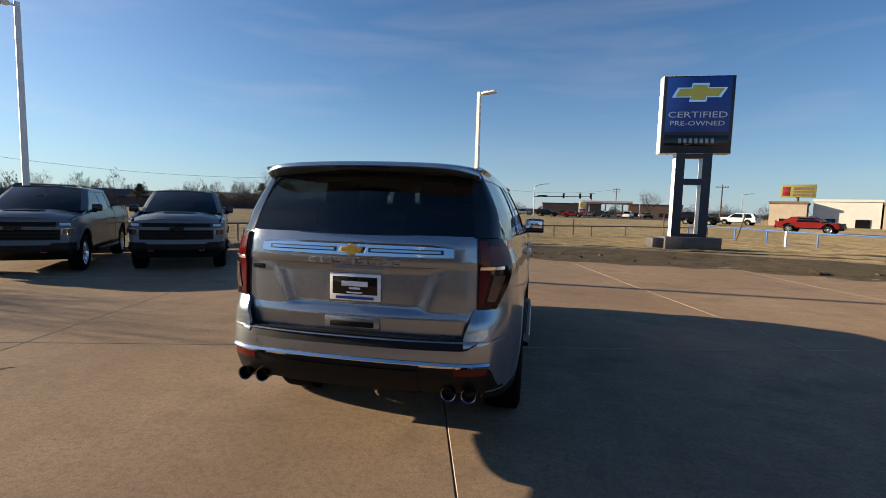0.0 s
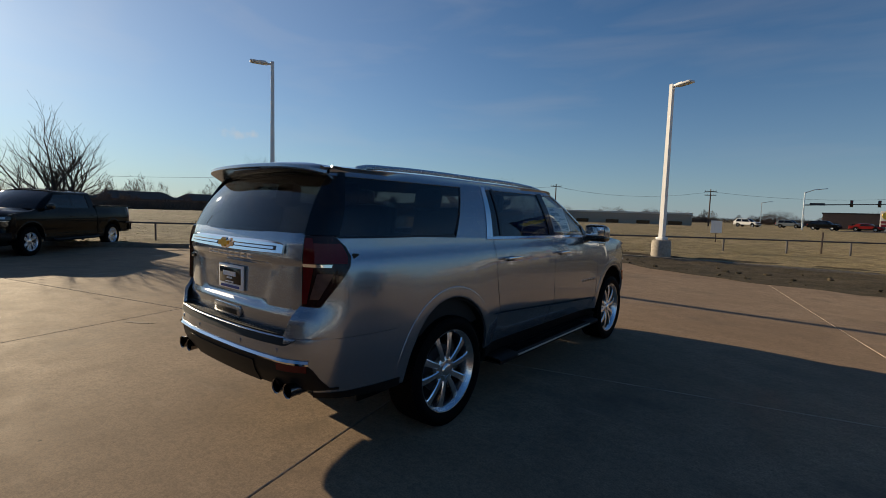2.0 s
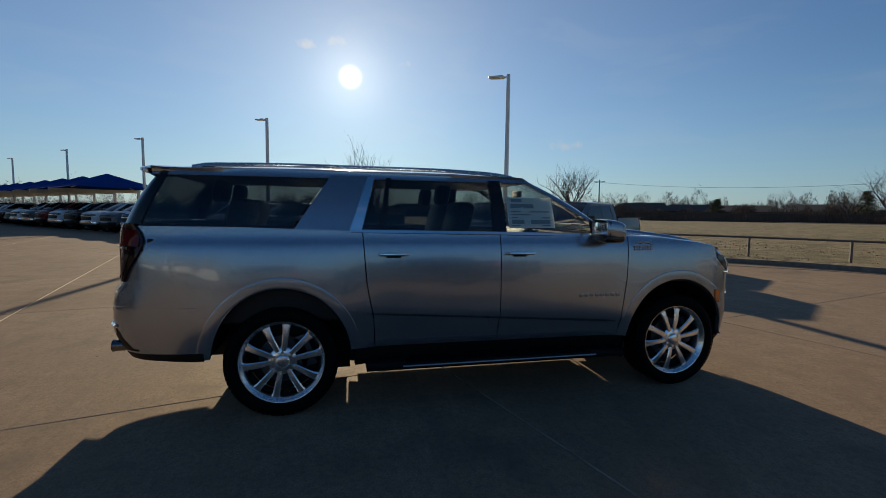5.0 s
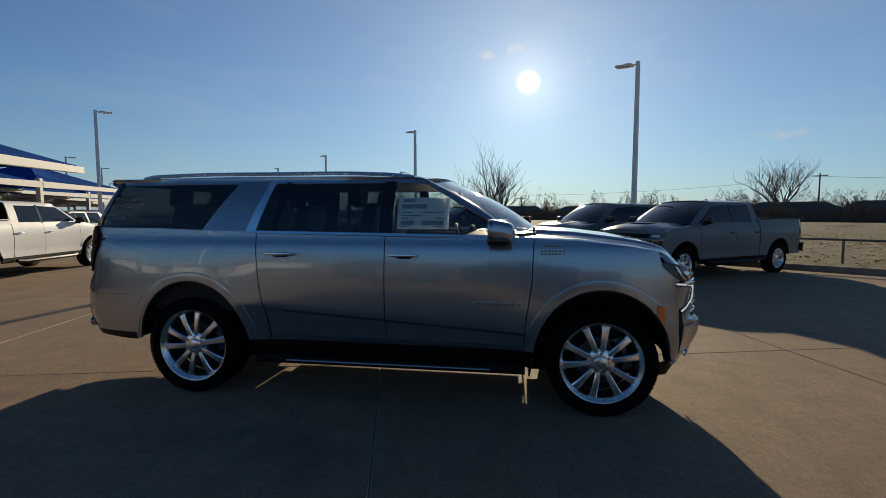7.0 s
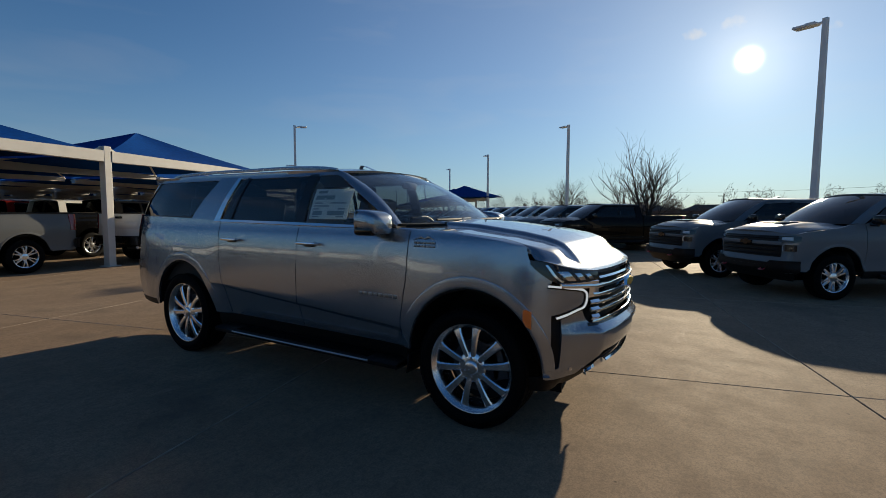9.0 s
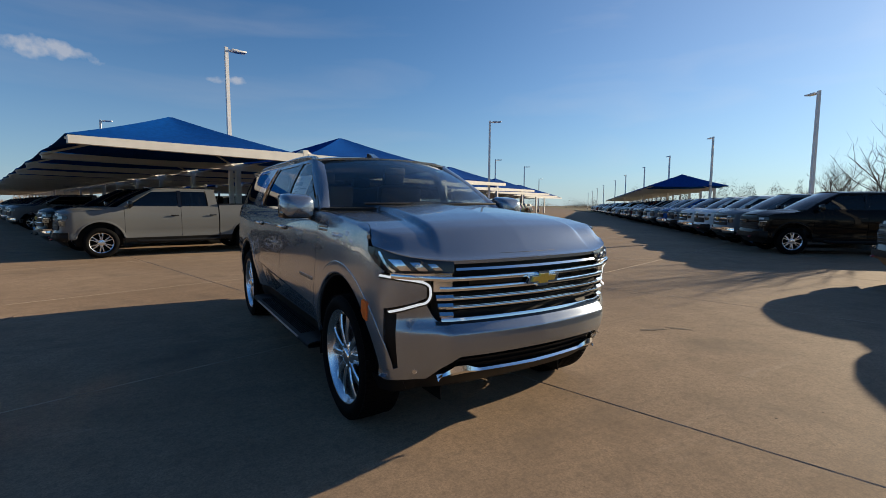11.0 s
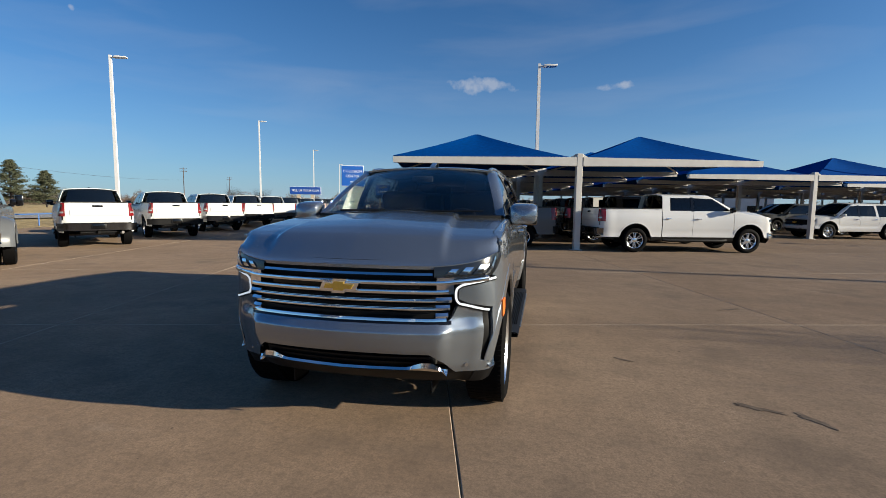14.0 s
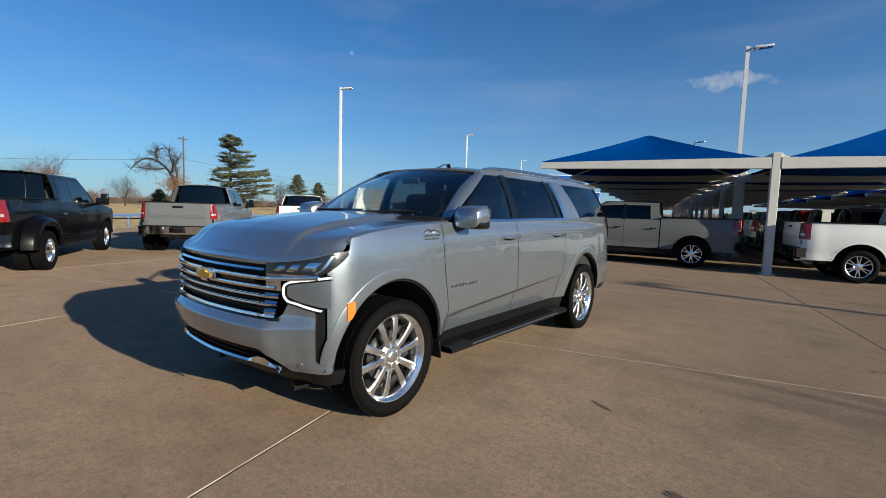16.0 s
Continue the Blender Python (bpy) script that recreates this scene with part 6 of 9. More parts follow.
    wb, wf = 1.42 + fwd, 0.42 + fwd
    rear_low, rear_top = (cab_back, cab_back + 0.10) if bed else ((yr + 0.62, yr + 1.22) if saloon else (yr + 0.12, yr + 0.66))
    zb = top - 0.02

    def gx(y, z):
        f = (z - zb) / (rz - zb)
        return xb + (xt - xb) * f + 0.02 * math.sin(math.pi * min(1, max(0, f)))

    def panel(corners, n=6, m=6, side=1, off=0.0):
        a, b, c, d = (np.array(p, float) for p in corners)
        out = []
        for u in np.linspace(0, 1, n):
            row = []
            for v in np.linspace(0, 1, m):
                y, z = (a + (b - a) * u) * (1 - v) + (d + (c - d) * u) * v
                row.append((side * (gx(y, z) + off), y, z))
            out.append(row)
        return out

    ctr = (0, 0, 0.9)
    zt = rz - 0.105
    ws = [[np.array([0.80 * u, wb - 0.22 * u * u, zb + 0.01]) * (1 - v) + np.array([0.63 * u, wf - 0.10 * u * u, rz - 0.03 - 0.03 * u * u]) * v + np.array([0, 0.02, 0.025]) * math.sin(math.pi * v) for v in np.linspace(0, 1, 7)] for u in np.linspace(-1, 1, 13)]
    part("windscreen", Geo().slab(ws, 0.006, ctr), M["dark_glass"], V)
    back_x = 0.72
    rw = [[np.array([back_x * u, rear_low + 0.02 + 0.04 * u * u, zb]) * (1 - v) + np.array([0.60 * u, rear_top + 0.03 * u * u, rz - 0.06 - 0.02 * u * u]) * v for v in np.linspace(0, 1, 5)] for u in np.linspace(-1, 1, 9)]
    part("rear_window", Geo().slab(rw, 0.006, ctr), M["dark_glass"], V)
    roof = [[(x, y, rz - 0.05 * (abs(x) / 0.7) ** 2.4 - 0.05 * max(0, (y - 0.0 - fwd)) ** 2 - (0.02 if bed else 0.055) * max(0, -0.6 - y) ** 2) for y in np.linspace(rear_top - 0.06, wf - 0.10 * (x / 0.63) ** 2, 14)] for x in np.linspace(-0.70, 0.70, 17)]
    part("roof", Geo().slab(roof, 0.02, ctr), P, V)
    part("roof_antenna", Geo().slab([[(t * 0.02, -0.2 + y, rz + z) for y, z in ((-0.08, 0.0), (-0.06, 0.05), (0.08, 0.0))] for t in (-1, 0, 1)], 0.004, ("d", 0, 0, 1)), M["gloss_black"], V)
    for side in (1, -1):
        fr = (rear_low + 0.26, rear_top + 0.20) if bed else (-0.86, -0.78)
        part("front_side_glass", Geo().slab(panel([(0.07, zb + 0.035), (0.94 + fwd, zb + 0.035), (0.36 + fwd, zt - 0.03), (0.07, zt - 0.01)], side=side, off=-0.006), 0.005, ctr), M["dark_glass"], V)
        part("rear_side_glass", Geo().slab(panel([(fr[0] + 0.03, zb + 0.035), (-0.045, zb + 0.035), (-0.045, zt - 0.01), (fr[1] + 0.04, zt - 0.015)], side=side, off=-0.006), 0.005, ctr), M["dark_glass"], V)
        if not bed:
            if not saloon:
                part("quarter_glass", Geo().slab(panel([(rear_low + 0.46, zb + 0.05), (-0.97, zb + 0.035), (-0.90, zt - 0.015), (rear_top + 0.16, zt - 0.03)], side=side, off=-0.006), 0.005, ctr), M["dark_glass"], V)
        part("centre_pillar", Geo().slab(panel([(-0.035, zb), (0.06, zb), (0.055, zt + 0.01), (-0.035, zt + 0.01)], side=side), 0.02, ctr), M["gloss_black"], V)
        part("rear_pillar", Geo().slab(panel([(rear_low, zb), (fr[0], zb), (fr[1], zt + 0.01), (rear_top - 0.04, zt + 0.01)] if bed else ([(rear_low, zb), (-0.86, zb), (-0.78, zt + 0.01), (rear_top - 0.05, zt + 0.01)] if saloon else [(rear_low, zb), (rear_low + 0.46, zb), (rear_top + 0.16, zt + 0.01), (rear_top - 0.05, zt + 0.01)]), side=side), 0.02, ctr), P, V)
        for a, b, c, d in ((((0.06, zb), (1.04 + fwd, zb), (0.96 + fwd, zb + 0.04), (0.06, zb + 0.04))), ((0.06, zt - 0.02), (0.40 + fwd, zt - 0.05), (0.34 + fwd, zt + 0.012), (0.06, zt + 0.012)),
                           ((fr[0] - 0.02, zb), (-0.035, zb), (-0.035, zb + 0.04), (fr[0] + 0.01, zb + 0.04)), ((fr[1] + 0.02, zt - 0.022), (-0.035, zt - 0.022), (-0.035, zt + 0.012), (fr[1] + 0.01, zt + 0.012))):
            part("window_frame", Geo().slab(panel([a, b, c, d], 4, 2, side, 0.001), 0.015, ctr), P, V)
        if not bed and not saloon:
            part("mid_pillar", Geo().slab(panel([(-0.96, zb), (-0.85, zb), (-0.77, zt + 0.01), (-0.88, zt + 0.01)], side=side), 0.02, ctr), P, V)
        sweep = [[(side * gx(y, zt), y, zt), (side * (gx(y, zt) - 0.004), y, zt + 0.03), (side * 0.70, y, rz - 0.048)] for y in np.linspace(rear_top - 0.05, 0.30 + fwd, 8)]
        for v in np.linspace(0.06, 1, 8):
            gy, gz = 0.33 + fwd + (1.06 - 0.33) * v, zt + (zb - zt) * v
            e = np.array([0.63 + 0.17 * v, 0.32 + fwd + 0.88 * v, rz - 0.06 + (zb - rz + 0.07) * v]) + np.array([0, 0.02, 0.025]) * math.sin(math.pi * v)
            q = np.array([gx(gy, gz), gy, gz])
            sweep.append([tuple(np.array([side, 1, 1]) * p) for p in (q, (q + e) / 2 + np.array([0.015, 0, 0.02]), e)])
        part("roof_side", Geo().slab(sweep, 0.012, ctr), P, V)
        mir = Geo().box((0.20, 0.11, 0.17 if bed else 0.13), (side * 1.06, 0.93 + fwd, top + 0.07), (0, 0, 0), 0.035)
        if dual:
            mir.box((0.18, 0.11, 0.30), (side * 1.16, 0.93 + fwd, top + 0.12), (0, 0, 0), 0.03)
        mir.tube([(side * 0.92, 0.95 + fwd, top - 0.01), (side * 1.05, 0.93 + fwd, top - 0.01)], 0.035, 6)
        part("wing_mirror", mir, M["gloss_black"] if bed else P, V)
    # nose
    hood = [[(u * (0.90 - 0.05 * v * v), 1.40 + fwd - 0.24 * u * u + (yf - 0.06 - 0.14 * abs(u) ** 2.5 - 1.40 - fwd + 0.24 * u * u) * v, hood_z + 0.075 - 0.03 * v - 0.10 * v**5 - 0.075 * abs(u) ** 3.2 + 0.022 / (1 + math.exp((abs(u) - 0.60) / 0.03)) * (1 - v**4)) for v in np.linspace(0, 1, 14)] for u in np.linspace(-1, 1, 31)]
    part("hood", Geo().slab(hood, 0.02, (0, ax, 0.6)), P, V)
    nose_c = (0, ax, 0.8)
    for side in (1, -1):
        ft = [[(side * 0.90, y, belt(y) - 0.002), (side * abs(w.at(w.s_y(y), belt(y))[0]), y, belt(y) - 0.004)] for y in np.linspace(1.10 + fwd, yf - 0.22, 12)]
        part("fender_top", Geo().slab(ft, 0.02, (0, ax, 0.5)), P, V)
    gz0, gz1 = (0.74, 1.11) if bed else (0.55, 0.93)
    part("front_panel", Geo().slab(w.face_grid("front", -0.94, 0.94, const(0.46), lambda x: hood_z - 0.058 - 0.06 * abs(x) ** 2, 40 if not far else 24, 12 if not far else 8, -0.012), 0.02, nose_c), P, V)
    grille = part("grille", Geo().slab(w.face_grid("front", -0.74, 0.74, const(gz0), const(gz1), 24, 8, 0.004), 0.02, nose_c), M["black_plastic"], V)
    for k in range(5):
        z = gz0 + 0.04 + (gz1 - gz0 - 0.08) * k / 4
        part("grille_bar", Geo().slab([[w.front(x, z + dz, o) for dz, o in ((-0.012, 0.008), (0.0, 0.02), (0.012, 0.008))] for x in np.linspace(-0.70, 0.70, 20)], 0.01, nose_c), M["chrome"] if bright and k in (1, 3) else M["black_plastic"], grille)
    yb = w.front(0, (gz0 + gz1) / 2 + 0.06)[1]
    bow = [(-0.15, -0.03), (-0.13, 0.028), (-0.045, 0.028), (-0.04, 0.05), (0.05, 0.05), (0.045, 0.028), (0.15, 0.028), (0.13, -0.03), (0.045, -0.03), (0.04, -0.055), (-0.05, -0.055), (-0.045, -0.03)]
    part("badge", Geo().prism(bow, 0.03, Matrix.Translation((0, yb + 0.03, (gz0 + gz1) / 2 + 0.06)) @ pose(0, 0, 0, 90, 0, 180)), M["gold"] if bright else M["gloss_black"], V)
    for side in (1, -1):
        lz = gz1 - 0.02
        hl = [[w.front(side * x, z, 0.010) for z in np.linspace(a, b, 5)] for x, a, b in ((0.68, lz - 0.07, lz + 0.02), (0.80, lz - 0.08, lz + 0.025), (0.90, lz - 0.085, lz + 0.03), (0.955, lz - 0.06, lz + 0.02))]
        lamp = part("headlamp", Geo().slab(hl, 0.02, nose_c), M["lamp_dark"], V)
        part("reflector", Geo().slab([[w.front(side * x, z, 0.016) for z in (lz - 0.05, lz + 0.005)] for x in (0.74, 0.82, 0.90)], 0.006, nose_c), M["white_lens"], lamp)
        part("lower_lamp", Geo().slab([[w.front(side * x, z, 0.012) for z in (lz - 0.24, lz - 0.13)] for x in (0.80, 0.87, 0.93)], 0.01, nose_c), M["lamp_dark"], V)
        hook = [(side * 0.94, lz - 0.105), (side * 0.86, lz - 0.112), (side * 0.79, lz - 0.120), (side * 0.765, lz - 0.16), (side * 0.775, lz - 0.235)]
        part("lamp_strip", Geo().slab(w.ribbon("front", hook, 0.018, 16, 0.016), 0.008, nose_c), M["white_lens"], V)
        part("tow_hook", Geo().tube([w.front(side * 0.45, 0.52, 0.03), w.front(side * 0.45, 0.50, 0.09), w.front(side * 0.53, 0.50, 0.09), w.front(side * 0.53, 0.52, 0.03)], 0.014, 6), M["red_paint"] if not bright else M["black_plastic"], V)
    if bed:
        part("grille_beam", Geo().slab([[w.front(x, (gz0 + gz1) / 2 + 0.06 + dz, o) for dz, o in ((-0.035, 0.012), (-0.01, 0.024), (0.03, 0.02))] for x in np.linspace(-0.76, 0.76, 24)], 0.012, nose_c), M["chrome"] if bright else P, grille)
        part("bumper_intake", Geo().slab(w.face_grid("front", -0.56, 0.56, const(0.485), const(0.585), 20, 4, 0.036), 0.012, nose_c), M["black_plastic"], V)
        part("hood_vent", Geo().box((0.62, 0.30, 0.018), (0, yf - 0.62, hood_z + 0.086), (-2, 0, 0), 0.008), M["gloss_black"] if not bright else P, V)
    part("front_bumper", Geo().slab(w.face_grid("front", -0.955, 0.955, lambda x: 0.47, lambda x: 0.64 + 0.04 * (abs(x) > 0.6), 40, 6, 0.03), 0.03, nose_c), M["chrome"] if bright and bed else M["black_plastic"] if bed else P, V)
    part("chin", Geo().slab(w.face_grid("front", -0.93, 0.93, const(0.32), const(0.49), 30, 4, -0.01), 0.03, nose_c), M["black_plastic"], V)
    # tail
    tail_c = (0, -ax, 0.8)
    if bed:
        tg = part("tailgate", Geo().slab(w.face_grid("rear", -0.80, 0.80, const(0.80), const(1.42), 24, 10), 0.05, tail_c), P, V)
        part("tailgate_cap", Geo().box((1.60, 0.09, 0.03), (0, yr + 0.04, 1.43), (0, 0, 0), 0.01), M["black_plastic"], tg)
        part("tailgate_handle", Geo().box((0.26, 0.02, 0.06), (0, yr - 0.004, 1.31), (0, 0, 0), 0.015), M["gloss_black"], tg)
        part("tailgate_crease", Geo().slab([[w.rear(x, z, o) for z, o in ((1.00, 0.002), (1.02, 0.014), (1.17, 0.014), (1.19, 0.002))] for x in np.linspace(-0.68, 0.68, 12)], 0.004, tail_c), P, tg)
        for k in range(9 if dual else 0):
            part("letter_bar", Geo().box((0.085, 0.006, 0.055), (-0.52 + 0.13 * k, yr - 0.016, 1.095), (0, 0, 0), 0.004), P, tg)
        part("bed_floor", Geo().box((1.56, cab_back - yr - 0.1, 0.04), (0, (cab_back + yr) / 2, 0.88)).box((0.05, cab_back - yr - 0.1, 0.48), (0.86, (cab_back + yr) / 2, 1.12)).box((0.05, cab_back - yr - 0.1, 0.48), (-0.86, (cab_back + yr) / 2, 1.12)).box((1.7, 0.05, 0.52), (0, cab_back - 0.06, 1.12)), M["black_plastic"], V)
        for side in (1, -1):
            part("bed_rail_cap", Geo().box((0.09, cab_back - yr - 0.06, 0.025), (side * 0.90, (cab_back + yr) / 2, 1.427), (0, 0, 0), 0.01), M["black_plastic"], V)
        part("cab_back", Geo().slab([[(x, cab_back + 0.0, z) for z in (0.6, 1.0, zb)] for x in np.linspace(-0.90, 0.90, 7)], 0.02, ("d", 0, -1, 0)), P, V)
        lz0, lz1 = 1.0, 1.405
        part("rear_bumper", Geo().slab(w.face_grid("rear", -0.94, 0.94, const(0.56), const(0.78), 30, 5, 0.09), 0.05, tail_c), M["tip"] if bright and not dual else M["chrome"] if bright else M["black_plastic"], V)
        part("bumper_step", Geo().box((1.70, 0.17, 0.03), (0, yr - 0.01, 0.785), (0, 0, 0), 0.01).box((0.40, 0.02, 0.15), (0, yr - 0.092, 0.68), (0, 0, 0), 0.02), M["black_plastic"], V)
        part("plate_holder", Geo().box((0.31, 0.012, 0.155), (0, yr - 0.108, 0.69), (0, 0, 0), 0.008), M["gloss_black"], V)
        part("hitch", Geo().box((0.07, 0.22, 0.07), (0, yr - 0.02, 0.50)).box((0.9, 0.06, 0.07), (0, yr + 0.08, 0.52)), M["black_plastic"], V)
        part("exhaust", Geo().tube([(0.55, yr + 0.4, 0.5), (0.62, yr + 0.02, 0.48)], 0.045, 10), M["chrome"], V)
    else:
        part("tailgate", Geo().slab(w.face_grid("rear", -0.80, 0.80, const(0.62), const(zb + 0.01), 24, 8), 0.03, tail_c), P, V)
        lz0, lz1 = 0.85, 1.06
        part("rear_bumper", Geo().slab(w.face_grid("rear", -0.94, 0.94, const(0.40), const(0.66), 30, 5, 0.05), 0.04, tail_c), P, V)
        part("plate_holder", Geo().box((0.31, 0.012, 0.155), (0, yr - 0.01, 0.80)), M["gloss_black"], V)
        part("roof_rails", Geo().tube([(0.62, -1.3, rz - 0.03), (0.62, -1.2, rz + 0.015), (0.62, 0.0, rz + 0.015), (0.62, 0.1, rz - 0.03)], 0.015, 6).tube([(-0.62, -1.3, rz - 0.03), (-0.62, -1.2, rz + 0.015), (-0.62, 0.0, rz + 0.015), (-0.62, 0.1, rz - 0.03)], 0.015, 6), M["dark_metal"], V)
    for side in (1, -1):
        tl = [[w.at(w.s_rear(0.80) + a, z, 0.012, side) for z in np.linspace(lz0, lz1, 5)] for a in np.linspace(0.0, 0.27, 7)]
        lamp = part("tail_lamp", Geo().slab(tl, 0.03, tail_c), M["tail_red"], V)
        mz = (lz0 + lz1) / 2
        part("reverse_lens", Geo().slab([[w.at(w.s_rear(0.80) + a, z, 0.016, side) for z in (mz - 0.11, mz - 0.06)] for a in (0.03, 0.1, 0.15)], 0.006, tail_c), M["white_lens"], lamp)
        part("tail_corner", Geo().slab([[w.at(w.s_rear(0.78) + a, z, -0.004, side) for z in np.linspace(0.62, 1.405 if bed else zb, 6)] for a in np.linspace(0.0, 0.30, 6)], 0.02, tail_c), P, V)
    if saloon:
        deck = [[(x, y, top + 0.012 - 0.05 * (abs(x) / 0.88) ** 3 - 0.03 * ((rear_low + 0.04 - y) / 0.6) ** 2) for y in np.linspace(yr + 0.05 + 0.06 * (x / 0.88) ** 2, rear_low + 0.06, 6)] for x in np.linspace(-0.88, 0.88, 11)]
        part("boot_lid", Geo().slab(deck, 0.02, ("d", 0, 0, 1)), P, V)
    part("cabin", Geo().box((1.66, (wb - rear_low) * 0.92, 0.60), (0, (wb + rear_low) / 2 - 0.05, 0.90)).box((1.5, 0.4, 0.2), (0, 1.0 + fwd, zb - 0.04), (0, 0, 0), 0.05), M["interior"], V)
    for x in (-0.42, 0.42):
        for y in (0.12, -0.52):
            part("seat", Geo().box((0.5, 0.14, 0.62), (x, y - 0.05, zb + 0.02), (-12, 0, 0), 0.05).box((0.25, 0.1, 0.18), (x, y - 0.16, zb + 0.40), (-8, 0, 0), 0.04), M["seat"], V)
    part("chassis", Geo().box((0.9, base + 1.1, 0.16), (0, -0.1, 0.46), (0, 0, 0), 0.02).tube([(-0.8, -ax, hub_z), (0.8, -ax, hub_z)], 0.06, 8).tube([(-0.8, ax, hub_z), (0.8, ax, hub_z)], 0.05, 8), M["dark_metal"], V)
    return V


def recolour(ob, colour, label=""):
    """Sets the paint of one vehicle, which its painted parts read from their own object colour."""
    for o in (ob, *ob.children_recursive):
        o.color = (*colour, 1)
    if label:
        ob["label"] = label
    return ob


def stand(x, y, hx, hy):
    """The pose of a vehicle whose middle is at x, y and whose nose points along hx, hy."""
    return pose(x, y, rise(x, y), 0, 0, math.degrees(math.atan2(hy, hx)) - 90)


COLOURS = {"white": (0.66, 0.66, 0.65), "black": (0.0025, 0.0025, 0.003), "grey": (0.120, 0.138, 0.155), "silver": (0.110, 0.116, 0.124), "blue": (0.006, 0.075, 0.25),
           "red": (0.16, 0.012, 0.012), "slate": (0.145, 0.168, 0.188), "green": (0.05, 0.07, 0.06), "pebble": (0.135, 0.138, 0.136)}
LABEL = {"white": "white crew-cab pickup truck parked on concrete", "black": "black crew-cab pickup truck parked on concrete", "grey": "dark grey crew-cab pickup truck parked on concrete",
         "silver": "silver crew-cab pickup truck parked on concrete", "blue": "blue crew-cab pickup truck parked on concrete", "red": "dark red crew-cab pickup truck parked on concrete",
         "slate": "slate grey crew-cab pickup truck with dark grille", "green": "dark green crew-cab pickup truck parked on concrete", "pebble": "pebble grey crew-cab pickup truck under the canopy"}

sport = vehicle("pickup_truck", "", "pickup truck", bright=False, wheel_mat="rim")
dressy = vehicle("pickup_truck", "", "pickup truck", bright=True, wheel_mat="rim")
dually = vehicle("dual_wheel_pickup", "", "pickup truck", bright=True, dual=True, wheel_mat="chrome", base=4.37, aft=1.25, high=2.02)
wagon = vehicle("crossover_car", "", "car", bed=False, base=3.07, fore=0.95, aft=1.12, high=1.76, wheel_mat="satin")
sport_far = vehicle("pickup_truck", "", "pickup truck", bright=False, wheel_mat="rim", far=True)
dressy_far = vehicle("pickup_truck", "", "pickup truck", bright=True, wheel_mat="rim", far=True)
wagon_far = vehicle("crossover_car", "", "car", bed=False, base=3.07, fore=0.95, aft=1.12, high=1.76, wheel_mat="satin", far=True)
saloon_far = vehicle("saloon_car", "", "car", bed=False, base=2.83, fore=0.92, aft=1.12, high=1.46, wheel_mat="satin", far=True, saloon=True)
first_use = {}


def park(model, x, y, hx, hy, colour, group, label=""):
    m = stand(x, y, hx, hy)
    if model not in first_use:
        first_use[model] = True
        model.matrix_basis = m
        ob = model
    else:
        ob = copy_thing(model, m)
    text = label or LABEL[colour]
    if model in (wagon, wagon_far, saloon_far) and not label:
        text = text.replace("crew-cab pickup truck", "crossover car")
    tagged(recolour(ob, COLOURS[colour]), text, group=group)
    return ob


def from_wheel(x, y, hx, hy, along, across):
    """Middle of a vehicle one of whose wheels is at x, y: along ahead of the middle, across to its left."""
    k = math.hypot(hx, hy)
    hx, hy = hx / k, hy / k
    lx, ly = -hy, hx
    return x - hx * along - lx * across, y - hy * along - ly * across


# the two by the kerb and the long row beyond them
H1 = (0.58, -0.815)
park(sport, *from_wheel(-6.62, 4.85, *H1, 1.87, 0.9), *H1, "slate", "row of trucks by the kerb")
park(sport, *from_wheel(-8.9, 3.15, *H1, 1.87, 0.9), *H1, "grey", "row of trucks by the kerb", "dark grey crew-cab pickup truck with hood scoop")
H2 = (0.70, -0.714)
for k, c in enumerate(("black", "grey", "white", "white", "grey", "blue", "slate", "white", "black", "white", "red", "silver", "white", "slate", "black", "white", "grey", "white", "black", "silver", "white", "white", "black", "white", "grey", "white", "silver", "red", "white", "black", "white", "slate", "white", "grey")):
    x, y = -14.2 - 2.12 * k, -1.6 - 1.99 * k
    model = (sport, dressy)[k % 2] if k < 5 else ((sport_far, dressy_far)[k % 2] if k < 12 else (wagon_far if k % 3 else dressy_far))
    mx, my = from_wheel(x, y, *H2, 1.87, 0.9)
    park(model, mx, my, *H2, c, "row of trucks by the kerb")

# trucks under the near canopies
park(dressy, *from_wheel(-4.13, -10.77, -0.97, -0.243, -1.87, -0.9), -0.97, -0.243, "white", "trucks under the canopies", "white crew-cab pickup truck under the blue canopy")
park(sport, *from_wheel(3.17, -10.30, 0.985, 0.17, 1.87, 0.9), 0.985, 0.17, "pebble", "trucks under the canopies")

# row with tailgates towards the lane
H3 = (0.80, -0.60)
park(dually, *from_wheel(8.9, 1.75, 0.86, -0.51, -2.185, -1.0), 0.86, -0.51, "black", "row with tailgates to the lane", "black dual-wheel pickup truck with tow mirrors")
park(dually, *from_wheel(10.75, -3.0, 0.79, -0.613, -2.185, -1.0), 0.79, -0.613, "silver", "row with tailgates to the lane", "silver dual-wheel pickup truck with tow mirrors")
for k, c in enumerate(("white", "white", "white", "white", "white", "slate", "white", "silver", "silver", "black", "grey", "black", "white", "black", "grey")):
    x, y = 12.7 + 0.93 * k, -8.1 - 4.2 * k
    park((dressy, sport)[k % 2] if k < 4 else (dressy_far, sport_far)[k % 2], *from_wheel(x, y, *H3, -1.87, -0.9), *H3, c, "row with tailgates to the lane")
# ---------------- lamp posts, canopies and signs of the lot ----------------


